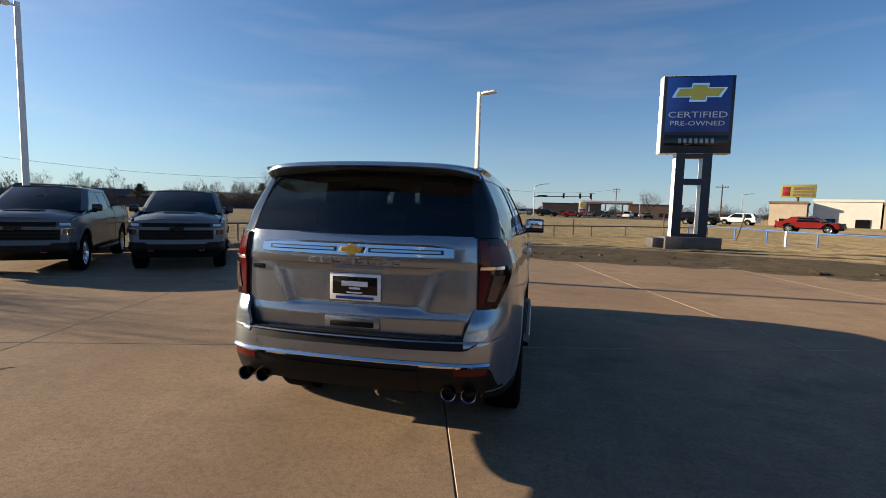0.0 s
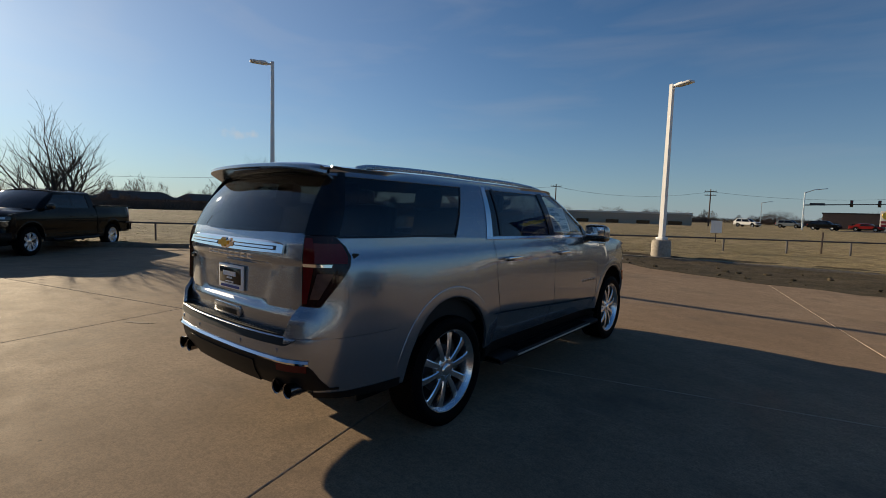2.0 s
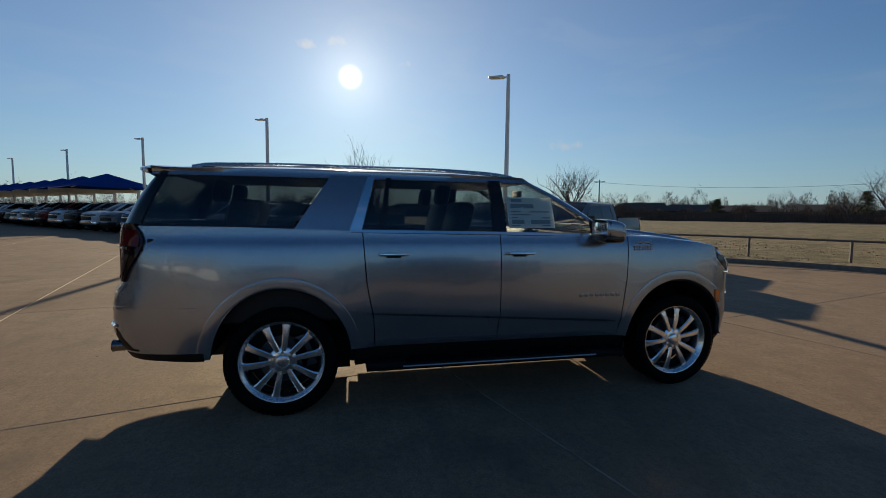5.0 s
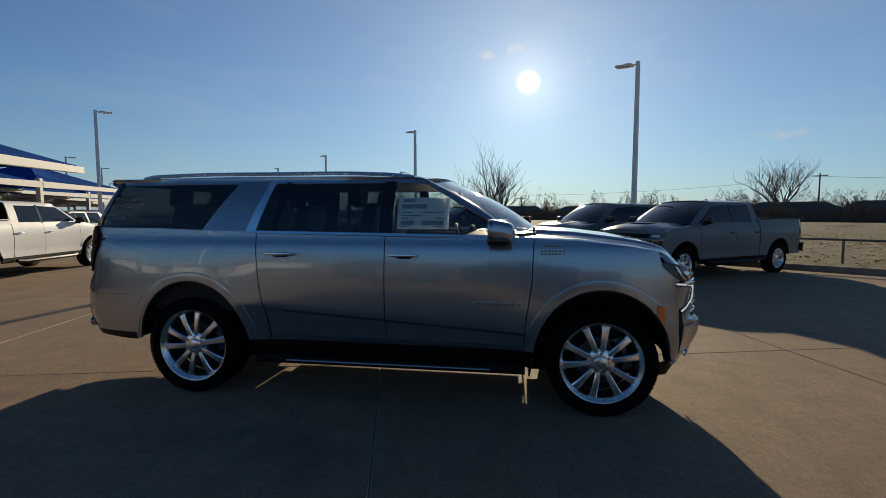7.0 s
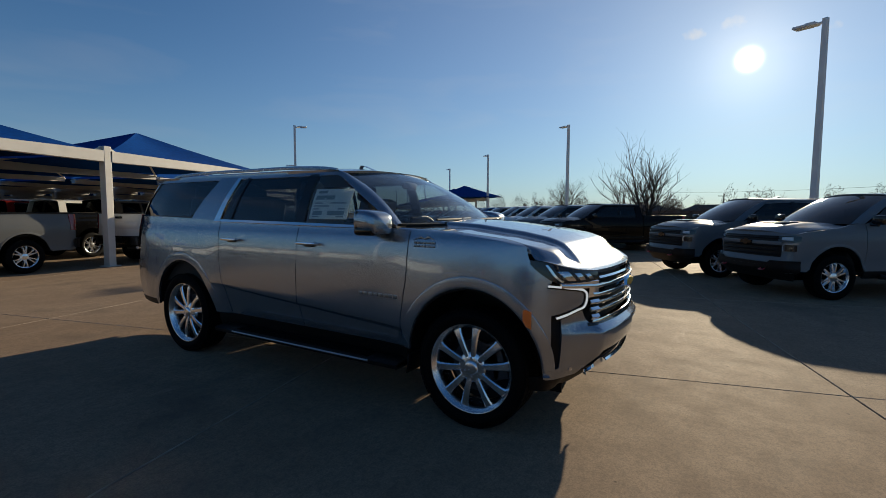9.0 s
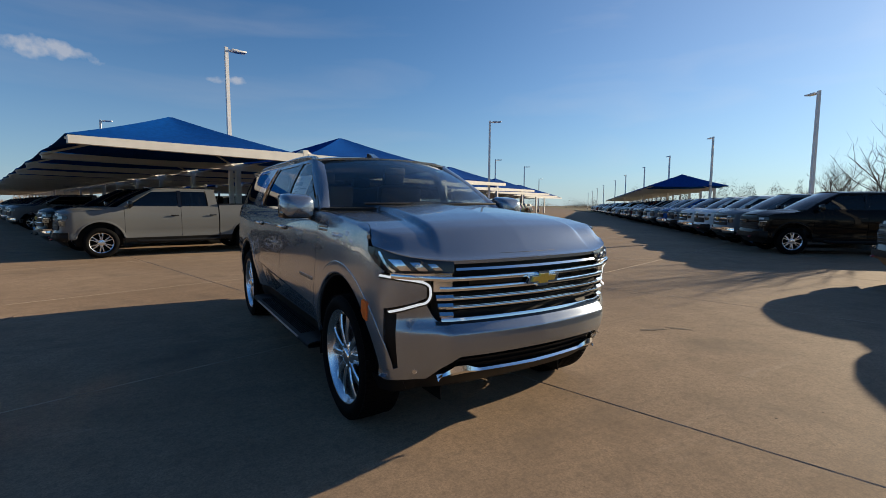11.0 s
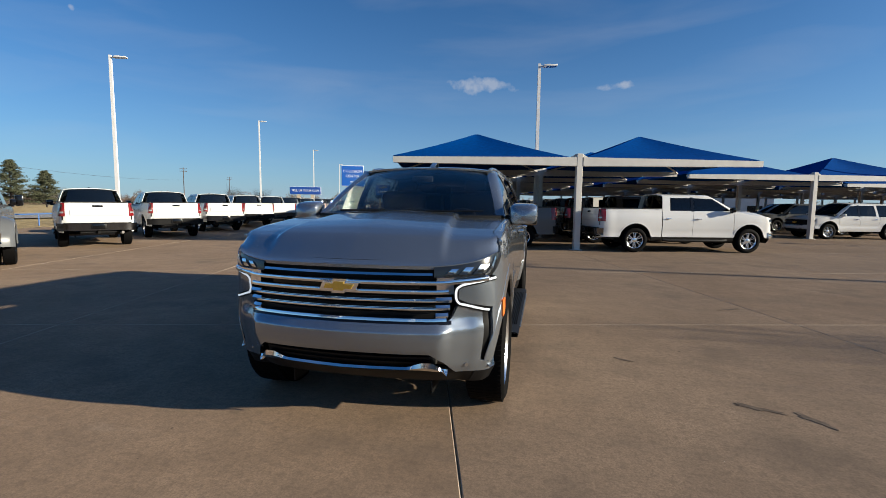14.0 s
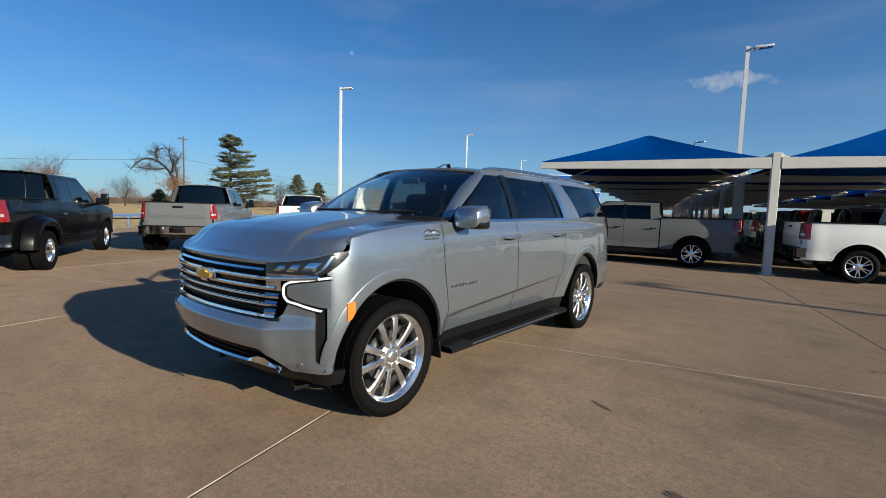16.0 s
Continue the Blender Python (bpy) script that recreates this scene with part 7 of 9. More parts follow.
def lamp_post(x, y, height, ax, ay, z0=0.0, stout=1.0, label="white square steel lamp post with one flat head"):
    k = math.hypot(ax, ay)
    P = thing("lamp_post", label, "lamp post", "lamp posts of the lot", pose(x, y, z0, 0, 0, math.degrees(math.atan2(ay, ax))))
    part("concrete_base", Geo().lathe([(0.0, 0.34 * stout), (0.55 * stout, 0.33 * stout), (0.60 * stout, 0.30 * stout), (0.61 * stout, 0.0)], 24, "z"), M["base_concrete"], P)
    part("base_cover", Geo().box((0.30, 0.30, 0.10), (0, 0, 0.66), (0, 0, 0), 0.02), M["pole"], P)
    h = height - z0
    shaft = Geo()
    rows = [[(sx * r, sy * r, z) for sx, sy in ((1, 1), (-1, 1), (-1, -1), (1, -1))] for r, z in ((0.085, 0.61), (0.062, h))]
    shaft.add([p for r in rows for p in r], [(0, 1, 5, 4), (1, 2, 6, 5), (2, 3, 7, 6), (3, 0, 4, 7), (4, 5, 6, 7)])
    part("shaft", shaft, M["pole"], P, smooth=False)
    part("arm", Geo().box((0.16, 0.06, 0.07), (0.12, 0, h - 0.10), (0, 0, 0), 0.01), M["pole"], P)
    head = Geo().box((0.62, 0.30, 0.075), (0.48, 0, h - 0.08), (0, -3, 0), 0.025)
    hd = part("lamp_head", head, M["pole"], P)
    part("lens", Geo().box((0.40, 0.22, 0.012), (0.52, 0, h - 0.122), (0, -3, 0)), M["white_lens"], hd)
    for k in range(4):
        part("cooling_fin", Geo().box((0.24, 0.012, 0.03), (0.34, -0.09 + 0.06 * k, h - 0.035), (0, -3, 0)), M["pole"], hd)
    return P


POSTS = [(-13.40, 5.42, 7.03, -0.5, -0.85, 0.0), (-25.95, -5.42, 7.1, -0.55, -0.83, 0.0), (-36.4, -16.0, 7.0, -0.6, -0.8, 0.0), (-46.8, -26.2, 7.0, -0.6, -0.8, 0.0),
         (-58, -37, 7.0, -0.6, -0.8, 0.0), (-70, -49, 7.0, -0.6, -0.8, 0.0), (-84, -62, 7.0, -0.6, -0.8, 0.0), (-100, -78, 7.0, -0.6, -0.8, 0.0), (-118, -95, 7.0, -0.6, -0.8, 0.0), (-137, -113, 7.0, -0.6, -0.8, 0.0), (-158, -133, 7.0, -0.6, -0.8, 0.0),
         (-1.38, 13.82, 6.36, 0.75, -0.35, 0.2), (-0.85, -16.75, 7.8, -0.95, -0.2, 0.0), (-18.3, -21.75, 7.3, -0.8, 0.55, 0.0, 1.45), (-33.7, -40.5, 7.0, -0.8, 0.55, 0.0), (-45.1, -48.0, 7.2, -0.8, 0.55, 0.0), (-70, -71, 7.3, -0.8, 0.55, 0.0),
         (5.1, -40.8, 7.9, -0.95, 0.2, 0.0), (11.2, -63.1, 7.9, -0.95, 0.2, 0.0), (21.6, -16.1, 9.2, -0.85, -0.4, 0.0), (30.0, -42.1, 10.5, -0.85, -0.4, 0.0), (38.0, -70.0, 10.6, -0.85, -0.4, 0.0), (46.0, -98.0, 10.6, -0.85, -0.4, 0.0)]
for spec in POSTS:
    lamp_post(*spec)

CU, CV = (0.9724, 0.2334), (0.2334, -0.9724)
BAY, DEEP = 6.15, 5.46


def canopy(m, cloth=True, one_sided=False, group="blue shade canopies"):
    """A column with a cantilever beam (along x) and the pyramids of shade cloth that reach from it to the next beam (along y)."""
    C = thing("shade_canopy", "blue fabric shade canopy on a cream steel frame", "canopy", group, m)
    part("column", Geo().box((0.20, 0.20, 3.20), (0, 0, 1.60), (0, 0, 0), 0.012), M["beam"], C, "cream painted steel column", smooth=False)
    part("base_plate", Geo().box((0.34, 0.36, 0.02), (0, 0, 0.010), (0, 0, 0), 0.004), M["beam"], C)
    ends = (BAY,) if one_sided else (BAY, -BAY)
    for e in ends:
        s = math.copysign(1, e)
        rows = [[(s * x, y, z) for y, z in ((-0.11, z1), (0.11, z1), (0.11, z0), (-0.11, z0), (-0.11, z1))] for x, z0, z1 in ((0.11, 2.79, 3.08), (BAY, 2.84, 3.03))]
        g = Geo()
        g.add([p for r in rows for p in r[:4]], [(0, 1, 5, 4), (1, 2, 6, 5), (2, 3, 7, 6), (3, 0, 4, 7), (4, 5, 6, 7)])
        part("beam", g, M["beam"], C, smooth=False)
        part("gusset", Geo().prism([(0.10, 3.06), (0.42, 3.06), (0.30, 3.09), (0.18, 3.15), (0.10, 3.20)], 0.02, Matrix(((s, 0, 0, 0), (0, 0, 1, 0), (0, 1, 0, 0), (0, 0, 0, 1)))), M["beam"], C, smooth=False)
        if not cloth:
            continue
        x0, x1 = 0.18, BAY + 0.02
        xc, yc = (x0 + x1) / 2, DEEP / 2
        peak = 4.20
        g = Geo()
        corners = [(x0, 0.10), (x1, 0.10), (x1, DEEP - 0.10), (x0, DEEP - 0.10)]
        rows = []
        for t in np.linspace(0, 4, 37):
            k, u = int(t) % 4, t - int(t)
            a, b = corners[k], corners[(k + 1) % 4]
            ex, ey = a[0] + (b[0] - a[0]) * u, a[1] + (b[1] - a[1]) * u
            row = []
            for v in np.linspace(0, 0.985, 9):
                z = 3.08 + (peak - 3.08) * v - 0.10 * math.sin(math.pi * v) * (0.4 + math.sin(math.pi * u)) - 0.06 * math.sin(math.pi * u) * (1 - v)
                row.append((s * (ex + (xc - ex) * v), ey + (yc - ey) * v, z))
            rows.append(row)
        g.slab(rows, 0.008, ("d", 0, 0, 1))
        part("shade_cloth", g, M["cloth"], C, "blue shade cloth pyramid", angle=25)
        hips = Geo()
        for cx, cy in corners:
            hips.tube([(s * cx, cy, 2.97), (s * (cx + xc) / 2, (cy + yc) / 2, 3.40), (s * xc, yc, peak - 0.12)], 0.035, 6)
        part("rafter_frame", hips, M["beam"], C)
    return C


def lot_pose(x, y, angle):
    return pose(x, y, 0, 0, 0, angle)


ANGLE_C = math.degrees(math.atan2(CU[1], CU[0])) + 180
proto = canopy(lot_pose(-2.33, -11.0, ANGLE_C))
bare = canopy(lot_pose(-2.33 + CV[0] * DEEP * 18, -11.0 + CV[1] * DEEP * 18, ANGLE_C), cloth=False)
for row, (x0, y0, n) in enumerate(((-2.33, -11.0, 18), (-13.9, -20.5, 8), (-25.6, -30.0, 7), (-37.2, -39.5, 6), (-49, -49.5, 5), (-61, -60, 4))):
    for i in range(n):
        if row or i:
            copy_thing(proto, lot_pose(x0 + CV[0] * DEEP * i, y0 + CV[1] * DEEP * i, ANGLE_C))
    if row:
        copy_thing(bare, lot_pose(x0 + CV[0] * DEEP * n, y0 + CV[1] * DEEP * n, ANGLE_C))
WA = math.degrees(math.atan2(-0.76, 0.65))
side_proto = canopy(lot_pose(-41.2, -18.2, WA), one_sided=True, group="blue canopies across the lane")
for i in range(1, 18):
    copy_thing(side_proto, lot_pose(-41.2 - 4.15 * i, -18.2 - 3.55 * i, WA))

# vehicles standing under and beside the canopies
for k, (x, y, c, kind) in enumerate(((-16.0, -21.9, "white", 1), (-18.6, -25.6, "white", 1), (-24.5, -29.0, "blue", 0), (-28.5, -34.0, "white", 1), (-33.5, -38.0, "green", 1), (-39.0, -43.5, "black", 1), (-45.0, -49.5, "grey", 0), (-51.0, -55.5, "white", 1), (-57, -62, "black", 1), (-16.6, -28.4, "silver", 1), (-17.4, -31.6, "black", 1))):
    park((wagon if k < 2 else wagon_far) if kind else dressy_far, x, y, 0.972, 0.233, c, "vehicles under the canopies")
for i in range(1, 8):
    bx, by = -2.33 + CV[0] * DEEP * i - CU[0] * 3.5, -11.0 + CV[1] * DEEP * i - CU[1] * 3.5
    x, y = bx - CV[0] * 1.6, by - CV[1] * 1.6
    park((sport, dressy)[i % 2] if i < 2 else (sport_far, dressy_far)[i % 2], x, y, -CU[0], -CU[1], ("black", "red", "silver", "white", "grey", "white", "black")[i - 1], "vehicles under the canopies")
    if i < 5:
        park((dressy, sport)[i % 2] if i < 2 else (dressy_far, sport_far)[i % 2], x + CV[0] * 2.7, y + CV[1] * 2.7, -CU[0], -CU[1], ("slate", "white", "grey", "white")[i % 4], "vehicles under the canopies")
# the other side: one dark truck by the pebble grey one, then a gap, then the rest
for d, c, model in ((2.75, "black", dressy), (17.6, "silver", dressy_far), (20.6, "white", sport_far), (26.4, "grey", dressy_far), (29.2, "white", sport_far), (34.5, "black", dressy_far), (37.5, "white", sport_far), (43.0, "slate", dressy_far), (46.0, "white", sport_far), (52.0, "black", dressy_far), (58.0, "white", sport_far)):
    x, y = from_wheel(3.22 + CV[0] * d, -10.30 + CV[1] * d, *CU, 1.87, 0.9)
    park(model, x, y, *CU, c, "vehicles under the canopies")

# the tall sign by the kerb
SIGN = thing("pylon_sign", "blue and navy dealer pylon sign on a grey plinth", "sign", m=pose(7.15, 14.95, 0.22, 0, 0, 2.0))


def sign_face(x, z, y=-0.236):
    return Matrix.Translation((x, y, z)) @ pose(0, 0, 0, 90, 0, 0)


cab = part("cabinet", Geo().box((2.66, 0.46, 3.02), (0, 0, 5.31), (0, 0, 0), 0.03), M["white"], SIGN, "white-sided sign cabinet")
part("cabinet_front", Geo().box((2.60, 0.02, 2.98), (0, -0.231, 5.31), (0, 0, 0), 0.006), M["sign_navy"], cab)
part("blue_face", Geo().box((2.36, 0.012, 2.12), (0, -0.240, 5.70), (0, 0, 0), 0.004), M["sign_blue"], cab)
part("lower_face", Geo().box((2.36, 0.012, 0.42), (0, -0.240, 4.30), (0, 0, 0), 0.004), M["gloss_black"], cab)
bow = [(-1.0, -0.17), (-0.80, 0.17), (-0.30, 0.17), (-0.27, 0.32), (0.36, 0.32), (0.33, 0.17), (1.03, 0.17), (0.80, -0.17), (0.30, -0.17), (0.27, -0.32), (-0.36, -0.32), (-0.33, -0.17)]
part("emblem_edge", Geo().prism([(a * 1.0, b * 1.12) for a, b in bow], 0.03, sign_face(0, 6.16, -0.252)), M["chrome"], cab)
part("emblem", Geo().prism([(a * 0.88, b * 0.88) for a, b in bow], 0.03, sign_face(0, 6.16, -0.262)), M["gold"], cab, "gold bow-shaped emblem")
text_part("lettering", "CERTIFIED", 0.33, sign_face(0, 5.30, -0.25) @ Matrix.Diagonal((1.45, 1, 1, 1)), M["letter"], cab)
text_part("lettering", "PRE-OWNED", 0.26, sign_face(0, 4.97, -0.25) @ Matrix.Diagonal((1.35, 1, 1, 1)), M["letter"], cab)
for k in range(7):
    part("letter_bar", Geo().box((0.115, 0.012, 0.20), (-0.60 + 0.20 * k, -0.25, 4.30), (0, 0, 0), 0.01), M["letter_grey"], cab)
for s in (-1, 1):
    leg = part("leg", Geo().box((0.34, 0.42, 3.45), (s * 0.50, 0, 2.16), (0, 0, 0), 0.01), M["white"], SIGN)
    part("leg_front", Geo().box((0.34, 0.014, 3.45), (s * 0.50, -0.218, 2.16)), M["sign_navy"], leg)
for high, z in ((0.24, 2.70), (0.30, 3.78), (0.14, 0.55)):
    part("cross_bar", Geo().box((0.68, 0.43, high), (0, 0, z), (0, 0, 0), 0.01), M["sign_navy"], SIGN, smooth=False)
part("plinth", Geo().box((2.10, 1.10, 0.50), (0.1, 0.05, 0.24), (0, 0, 0), 0.02).box((0.45, 0.9, 0.42), (-1.15, 0.15, 0.20), (0, 0, 0), 0.02), M["rail"], SIGN, "grey metal plinth")


def board_sign(name, label, x, y, wide, low, top, mat, lines, size, turn, legs=True):
    S = thing(name, label, "sign", m=pose(x, y, 0, 0, 0, turn))
    h = top - low
    part("panel", Geo().box((wide, 0.3, h), (0, 0, (low + top) / 2), (0, 0, 0), 0.03), M["letter"], S)
    part("face", Geo().box((wide * 0.97, 0.02, h * 0.94), (0, -0.16, (low + top) / 2)), mat, S)
    for words, dz, sz in lines:
        text_part("lettering", words, sz, Matrix.Translation((0, -0.175, (low + top) / 2 + dz)) @ pose(0, 0, 0, 90, 0, 0), M["letter"], S)
    if legs:
        part("post", Geo().box((wide * 0.12, 0.25, low), (-wide * 0.22, 0, low / 2)), M["stucco"], S)
        part("post", Geo().box((wide * 0.12, 0.25, low), (wide * 0.22, 0, low / 2)), M["stucco"], S)
    return S


def facing_turn(x, y):
    """Turn that makes a sign's front look to the middle of the lot."""
    return math.degrees(math.atan2(y, x)) - 90


cs = board_sign("direction_sign", "bright blue direction sign with white lettering on posts", 34.0, -77.5, 4.1, 4.6, 8.5, M["sign_bright"], (("COLLISION", 0.85, 0.70), ("CENTER", -0.05, 0.70)), 1, facing_turn(34, -82))
arrow = Geo().prism([(-0.5, -0.08), (0.2, -0.08), (0.2, -0.25), (0.6, 0.0), (0.2, 0.25), (0.2, 0.08), (-0.5, 0.08)], 0.03, Matrix.Translation((0, -0.175, 5.45)) @ pose(0, 0, 0, 90, 0, 0))
part("arrow", arrow, M["letter"], cs)
board_sign("banner_sign", "white framed blue banner sign with white lettering", 27.8, -48.2, 3.75, 2.48, 3.45, M["sign_blue"], (("SELL US YOUR CAR!", 0.0, 0.365),), 1, facing_turn(27.8, -53))
d2 = board_sign("dealer_sign", "blue and black dealer sign on posts", 32.3, -89.5, 3.1, 2.75, 5.9, M["sign_bright"], (), 1, facing_turn(32, -95))
part("emblem", Geo().prism([(a * 0.95, b * 0.9) for a, b in bow], 0.05, Matrix.Translation((0, -0.19, 5.2)) @ pose(0, 0, 0, 90, 0, 0)), M["gold"], d2)
part("name_panel", Geo().box((2.3, 0.03, 0.32), (0, -0.19, 4.3)), M["letter"], d2)
part("lower_face", Geo().box((3.0, 0.03, 0.75), (0, -0.18, 3.2)).box((0.1, 0.01, 0.1), (0, -0.1, 3.2)), M["gloss_black"], d2)
# ---------------- beyond the lot ----------------


def polar(yaw, dist, ox=1.0, oy=0.0):
    """A place by its bearing (degrees to the left of +y) and distance from the middle of the lot."""
    a = radians(yaw)
    return ox - math.sin(a) * dist, oy + math.cos(a) * dist


# rail fence behind the kerb
def fence_run(name, label, pts, mat, height, step=2.5, zbase=None):
    zof = lambda x, y: float(np.interp(y, [3.0, 9.0], [-0.12, 0.20])) if x > 12 else 0.21
    F = thing(name, label, "fence")
    d = np.r_[0, np.cumsum([math.hypot(b[0] - a[0], b[1] - a[1]) for a, b in zip(pts, pts[1:])])]
    n = int(d[-1] / step) + 1
    line = [(float(np.interp(s, d, [p[0] for p in pts])), float(np.interp(s, d, [p[1] for p in pts]))) for s in np.linspace(0, d[-1], n)]
    part("rail", Geo().tube([(x, y, zof(x, y) + height) for x, y in line], 0.032, 8), M[mat], F)
    post = Geo().tube([(0, 0, -0.2), (0, 0, height)], 0.035, 8).mesh("post", M[mat])
    for x, y in line:
        ob = part("post", post, M[mat], F)
        ob.matrix_basis = pose(x, y, zof(x, y))
    return F


off_edge = [(float(x + nx * 1.15), float(y + ny * 1.15)) for (x, y), (nx, ny) in zip(edge, nor_e) if -60 < x < -4.2]
fence_run("pipe_fence", "dark steel pipe fence behind the kerb", off_edge + [(-2.2, 16.6), (0.2, 18.3), (3.4, 20.6), (7.2, 23.4), (11.0, 24.2)], "rail", 0.62)
fence_run("blue_fence", "blue painted steel pipe fence on the verge", [(10.0, 24.3), (11.9, 22.8), (12.6, 19.4), (14.2, 17.0), (17.2, 13.6), (21.5, 8.5), (25.0, 2.0), (27.0, -6.0), (29.0, -16.0), (32, -30)], "blue_rail", 0.72)

# mud and rubble washed over the slabs in front of the kerb
mud_rng = random.Random(5)
mud_rows = []
near = [(-4.2, 12.2), (-2.2, 11.4), (0.5, 10.2), (3.0, 9.5), (6.0, 9.0), (9.5, 8.2), (12.0, 8.2), (14.5, 8.8)]
far = [(-4.6, 12.9), (-1.5, 13.9), (1.0, 14.3), (3.5, 14.4), (6.5, 14.1), (10.0, 13.5), (13.0, 12.5), (15.5, 11.1)]
na, fa = glide(near, 60), glide(far, 60)
for i, (a, b) in enumerate(zip(na, fa)):
    row = []
    for v in np.linspace(0, 1, 26):
        p = a + (b - a) * v
        wob = noise.noise((p[0] * 0.9, p[1] * 0.9, 0)) * 0.045 + noise.noise((p[0] * 3.1, p[1] * 3.1, 4)) * 0.030 + noise.noise((p[0] * 7.0, p[1] * 7.0, 2)) * 0.012
        heap = 0.06 * math.sin(math.pi * min(1, v * 1.1)) * (0.6 + 0.8 * noise.noise((p[0] * 0.5, p[1] * 0.5, 9)))
        z = rise(*p) + 0.006 + (heap + 0.165 * max(0.0, (v - 0.55) / 0.45) ** 1.3 + wob) * min(1, v * 4) * (0.3 if i in (0, 59) else 1)
        jag = noise.noise((p[0] * 0.8, 3, 1)) * 0.55 * (1 - v)
        row.append((p[0], p[1] + jag, max(z, rise(*p) + 0.003)))
    mud_rows.append(row)
mud = part("mud_patch", Geo().slab(mud_rows, 0.05, ("d", 0, 0, 1)), M["mud"])
tagged(mud, "brown damp mud washed over the concrete by the kerb", "mud", kind="stuff")
clods = Geo()
for k in range(170):
    t = mud_rng.random()
    p = na[int(t * 59)] + (fa[int(t * 59)] - na[int(t * 59)]) * mud_rng.uniform(0.1, 1.15)
    r = 0.014 + 0.07 * mud_rng.random() ** 3 + (0.06 if mud_rng.random() < 0.05 else 0)
    clods.box((r * 2, r * mud_rng.uniform(1, 2.4), r * 0.9), (p[0], p[1], rise(*p) + r * 0.3 + 0.02), (mud_rng.uniform(-25, 25), mud_rng.uniform(-25, 25), mud_rng.uniform(0, 180)), r * 0.3)
tagged(part("clods", clods, M["mud"]), "loose clods of earth and broken kerb", "rubble", kind="stuff")

# grass tufts on the verge near the kerb
g_rng = random.Random(11)


def tufts(name, label, count, mat, reach, high, wide):
    v, f = [], []
    for k in range(count):
        i = g_rng.randrange(20, 128)
        (x, y), (nx, ny) = edge[i], nor_e[i]
        d = 0.25 + g_rng.random() ** 1.5 * reach
        x, y = x + nx * d + g_rng.uniform(-1, 1), y + ny * d + g_rng.uniform(-1, 1)
        clump = noise.noise((x * 0.35, y * 0.35, 7)) + 0.5 * noise.noise((x * 1.3, y * 1.3, 3))
        if clump < g_rng.uniform(-0.5, 0.4):
            continue
        h, a = high * g_rng.uniform(0.4, 1.2), g_rng.uniform(0, math.pi)
        z = rise(x, y) + 0.10 + 0.10 * min(1, d / 6)
        for _ in range(2):
            a += 1.3
            c, s = math.cos(a) * wide, math.sin(a) * wide
            n0 = len(v)
            v += [(x - c, y - s, z), (x + c, y + s, z), (x + g_rng.uniform(-1, 1) * h * 0.7, y + g_rng.uniform(-1, 1) * h * 0.7, z + h)]
            f.append((n0, n0 + 1, n0 + 2))
    return tagged(part(name, Geo().add(v, f), M[mat], smooth=False), label, "grass", kind="stuff")


tufts("grass_tufts", "short dry straw-coloured grass tufts on the verge", 26000, "grass", 22, 0.038, 0.045)
tufts("green_tufts", "dull green winter grass tufts on the verge", 3500, "green_grass", 14, 0.028, 0.06)


# roads to the north and east
def strip(name, label, pts, wide, z, mat, kind="structure", cat="road"):
    line = np.array(pts, float)
    tan = np.gradient(line, axis=0)
    nor = np.stack([-tan[:, 1], tan[:, 0]], 1) / np.linalg.norm(tan, axis=1)[:, None]
    rows = [[(*(p + n * wide * s), z) for s in (-0.5, 0.5)] for p, n in zip(line, nor)]
    return tagged(part(name, Geo().slab(rows, 0.02, ("d", 0, 0, 1)), M[mat], smooth=False), label, cat, kind=kind)


strip("road_north", "grey asphalt road beyond the verge", [(-160, 120), (-60, 85), (0, 62), (12, 52), (28, 38), (60, 14), (110, -20)], 15, 0.27, "asphalt")
# the eastern stretch takes the paler asphalt with sky reflection in its colour
strip("road_east", "grey asphalt road beyond the trucks", [(62, 12), (50.5, 0), (47.0, -14), (47, -40), (52, -90), (80, -200)], 15, 0.02, "pale_road")
strip("road_crossing", "asphalt side road running north", [(5, 58), (13, 85), (24, 125), (45, 200)], 26, 0.262, "asphalt")


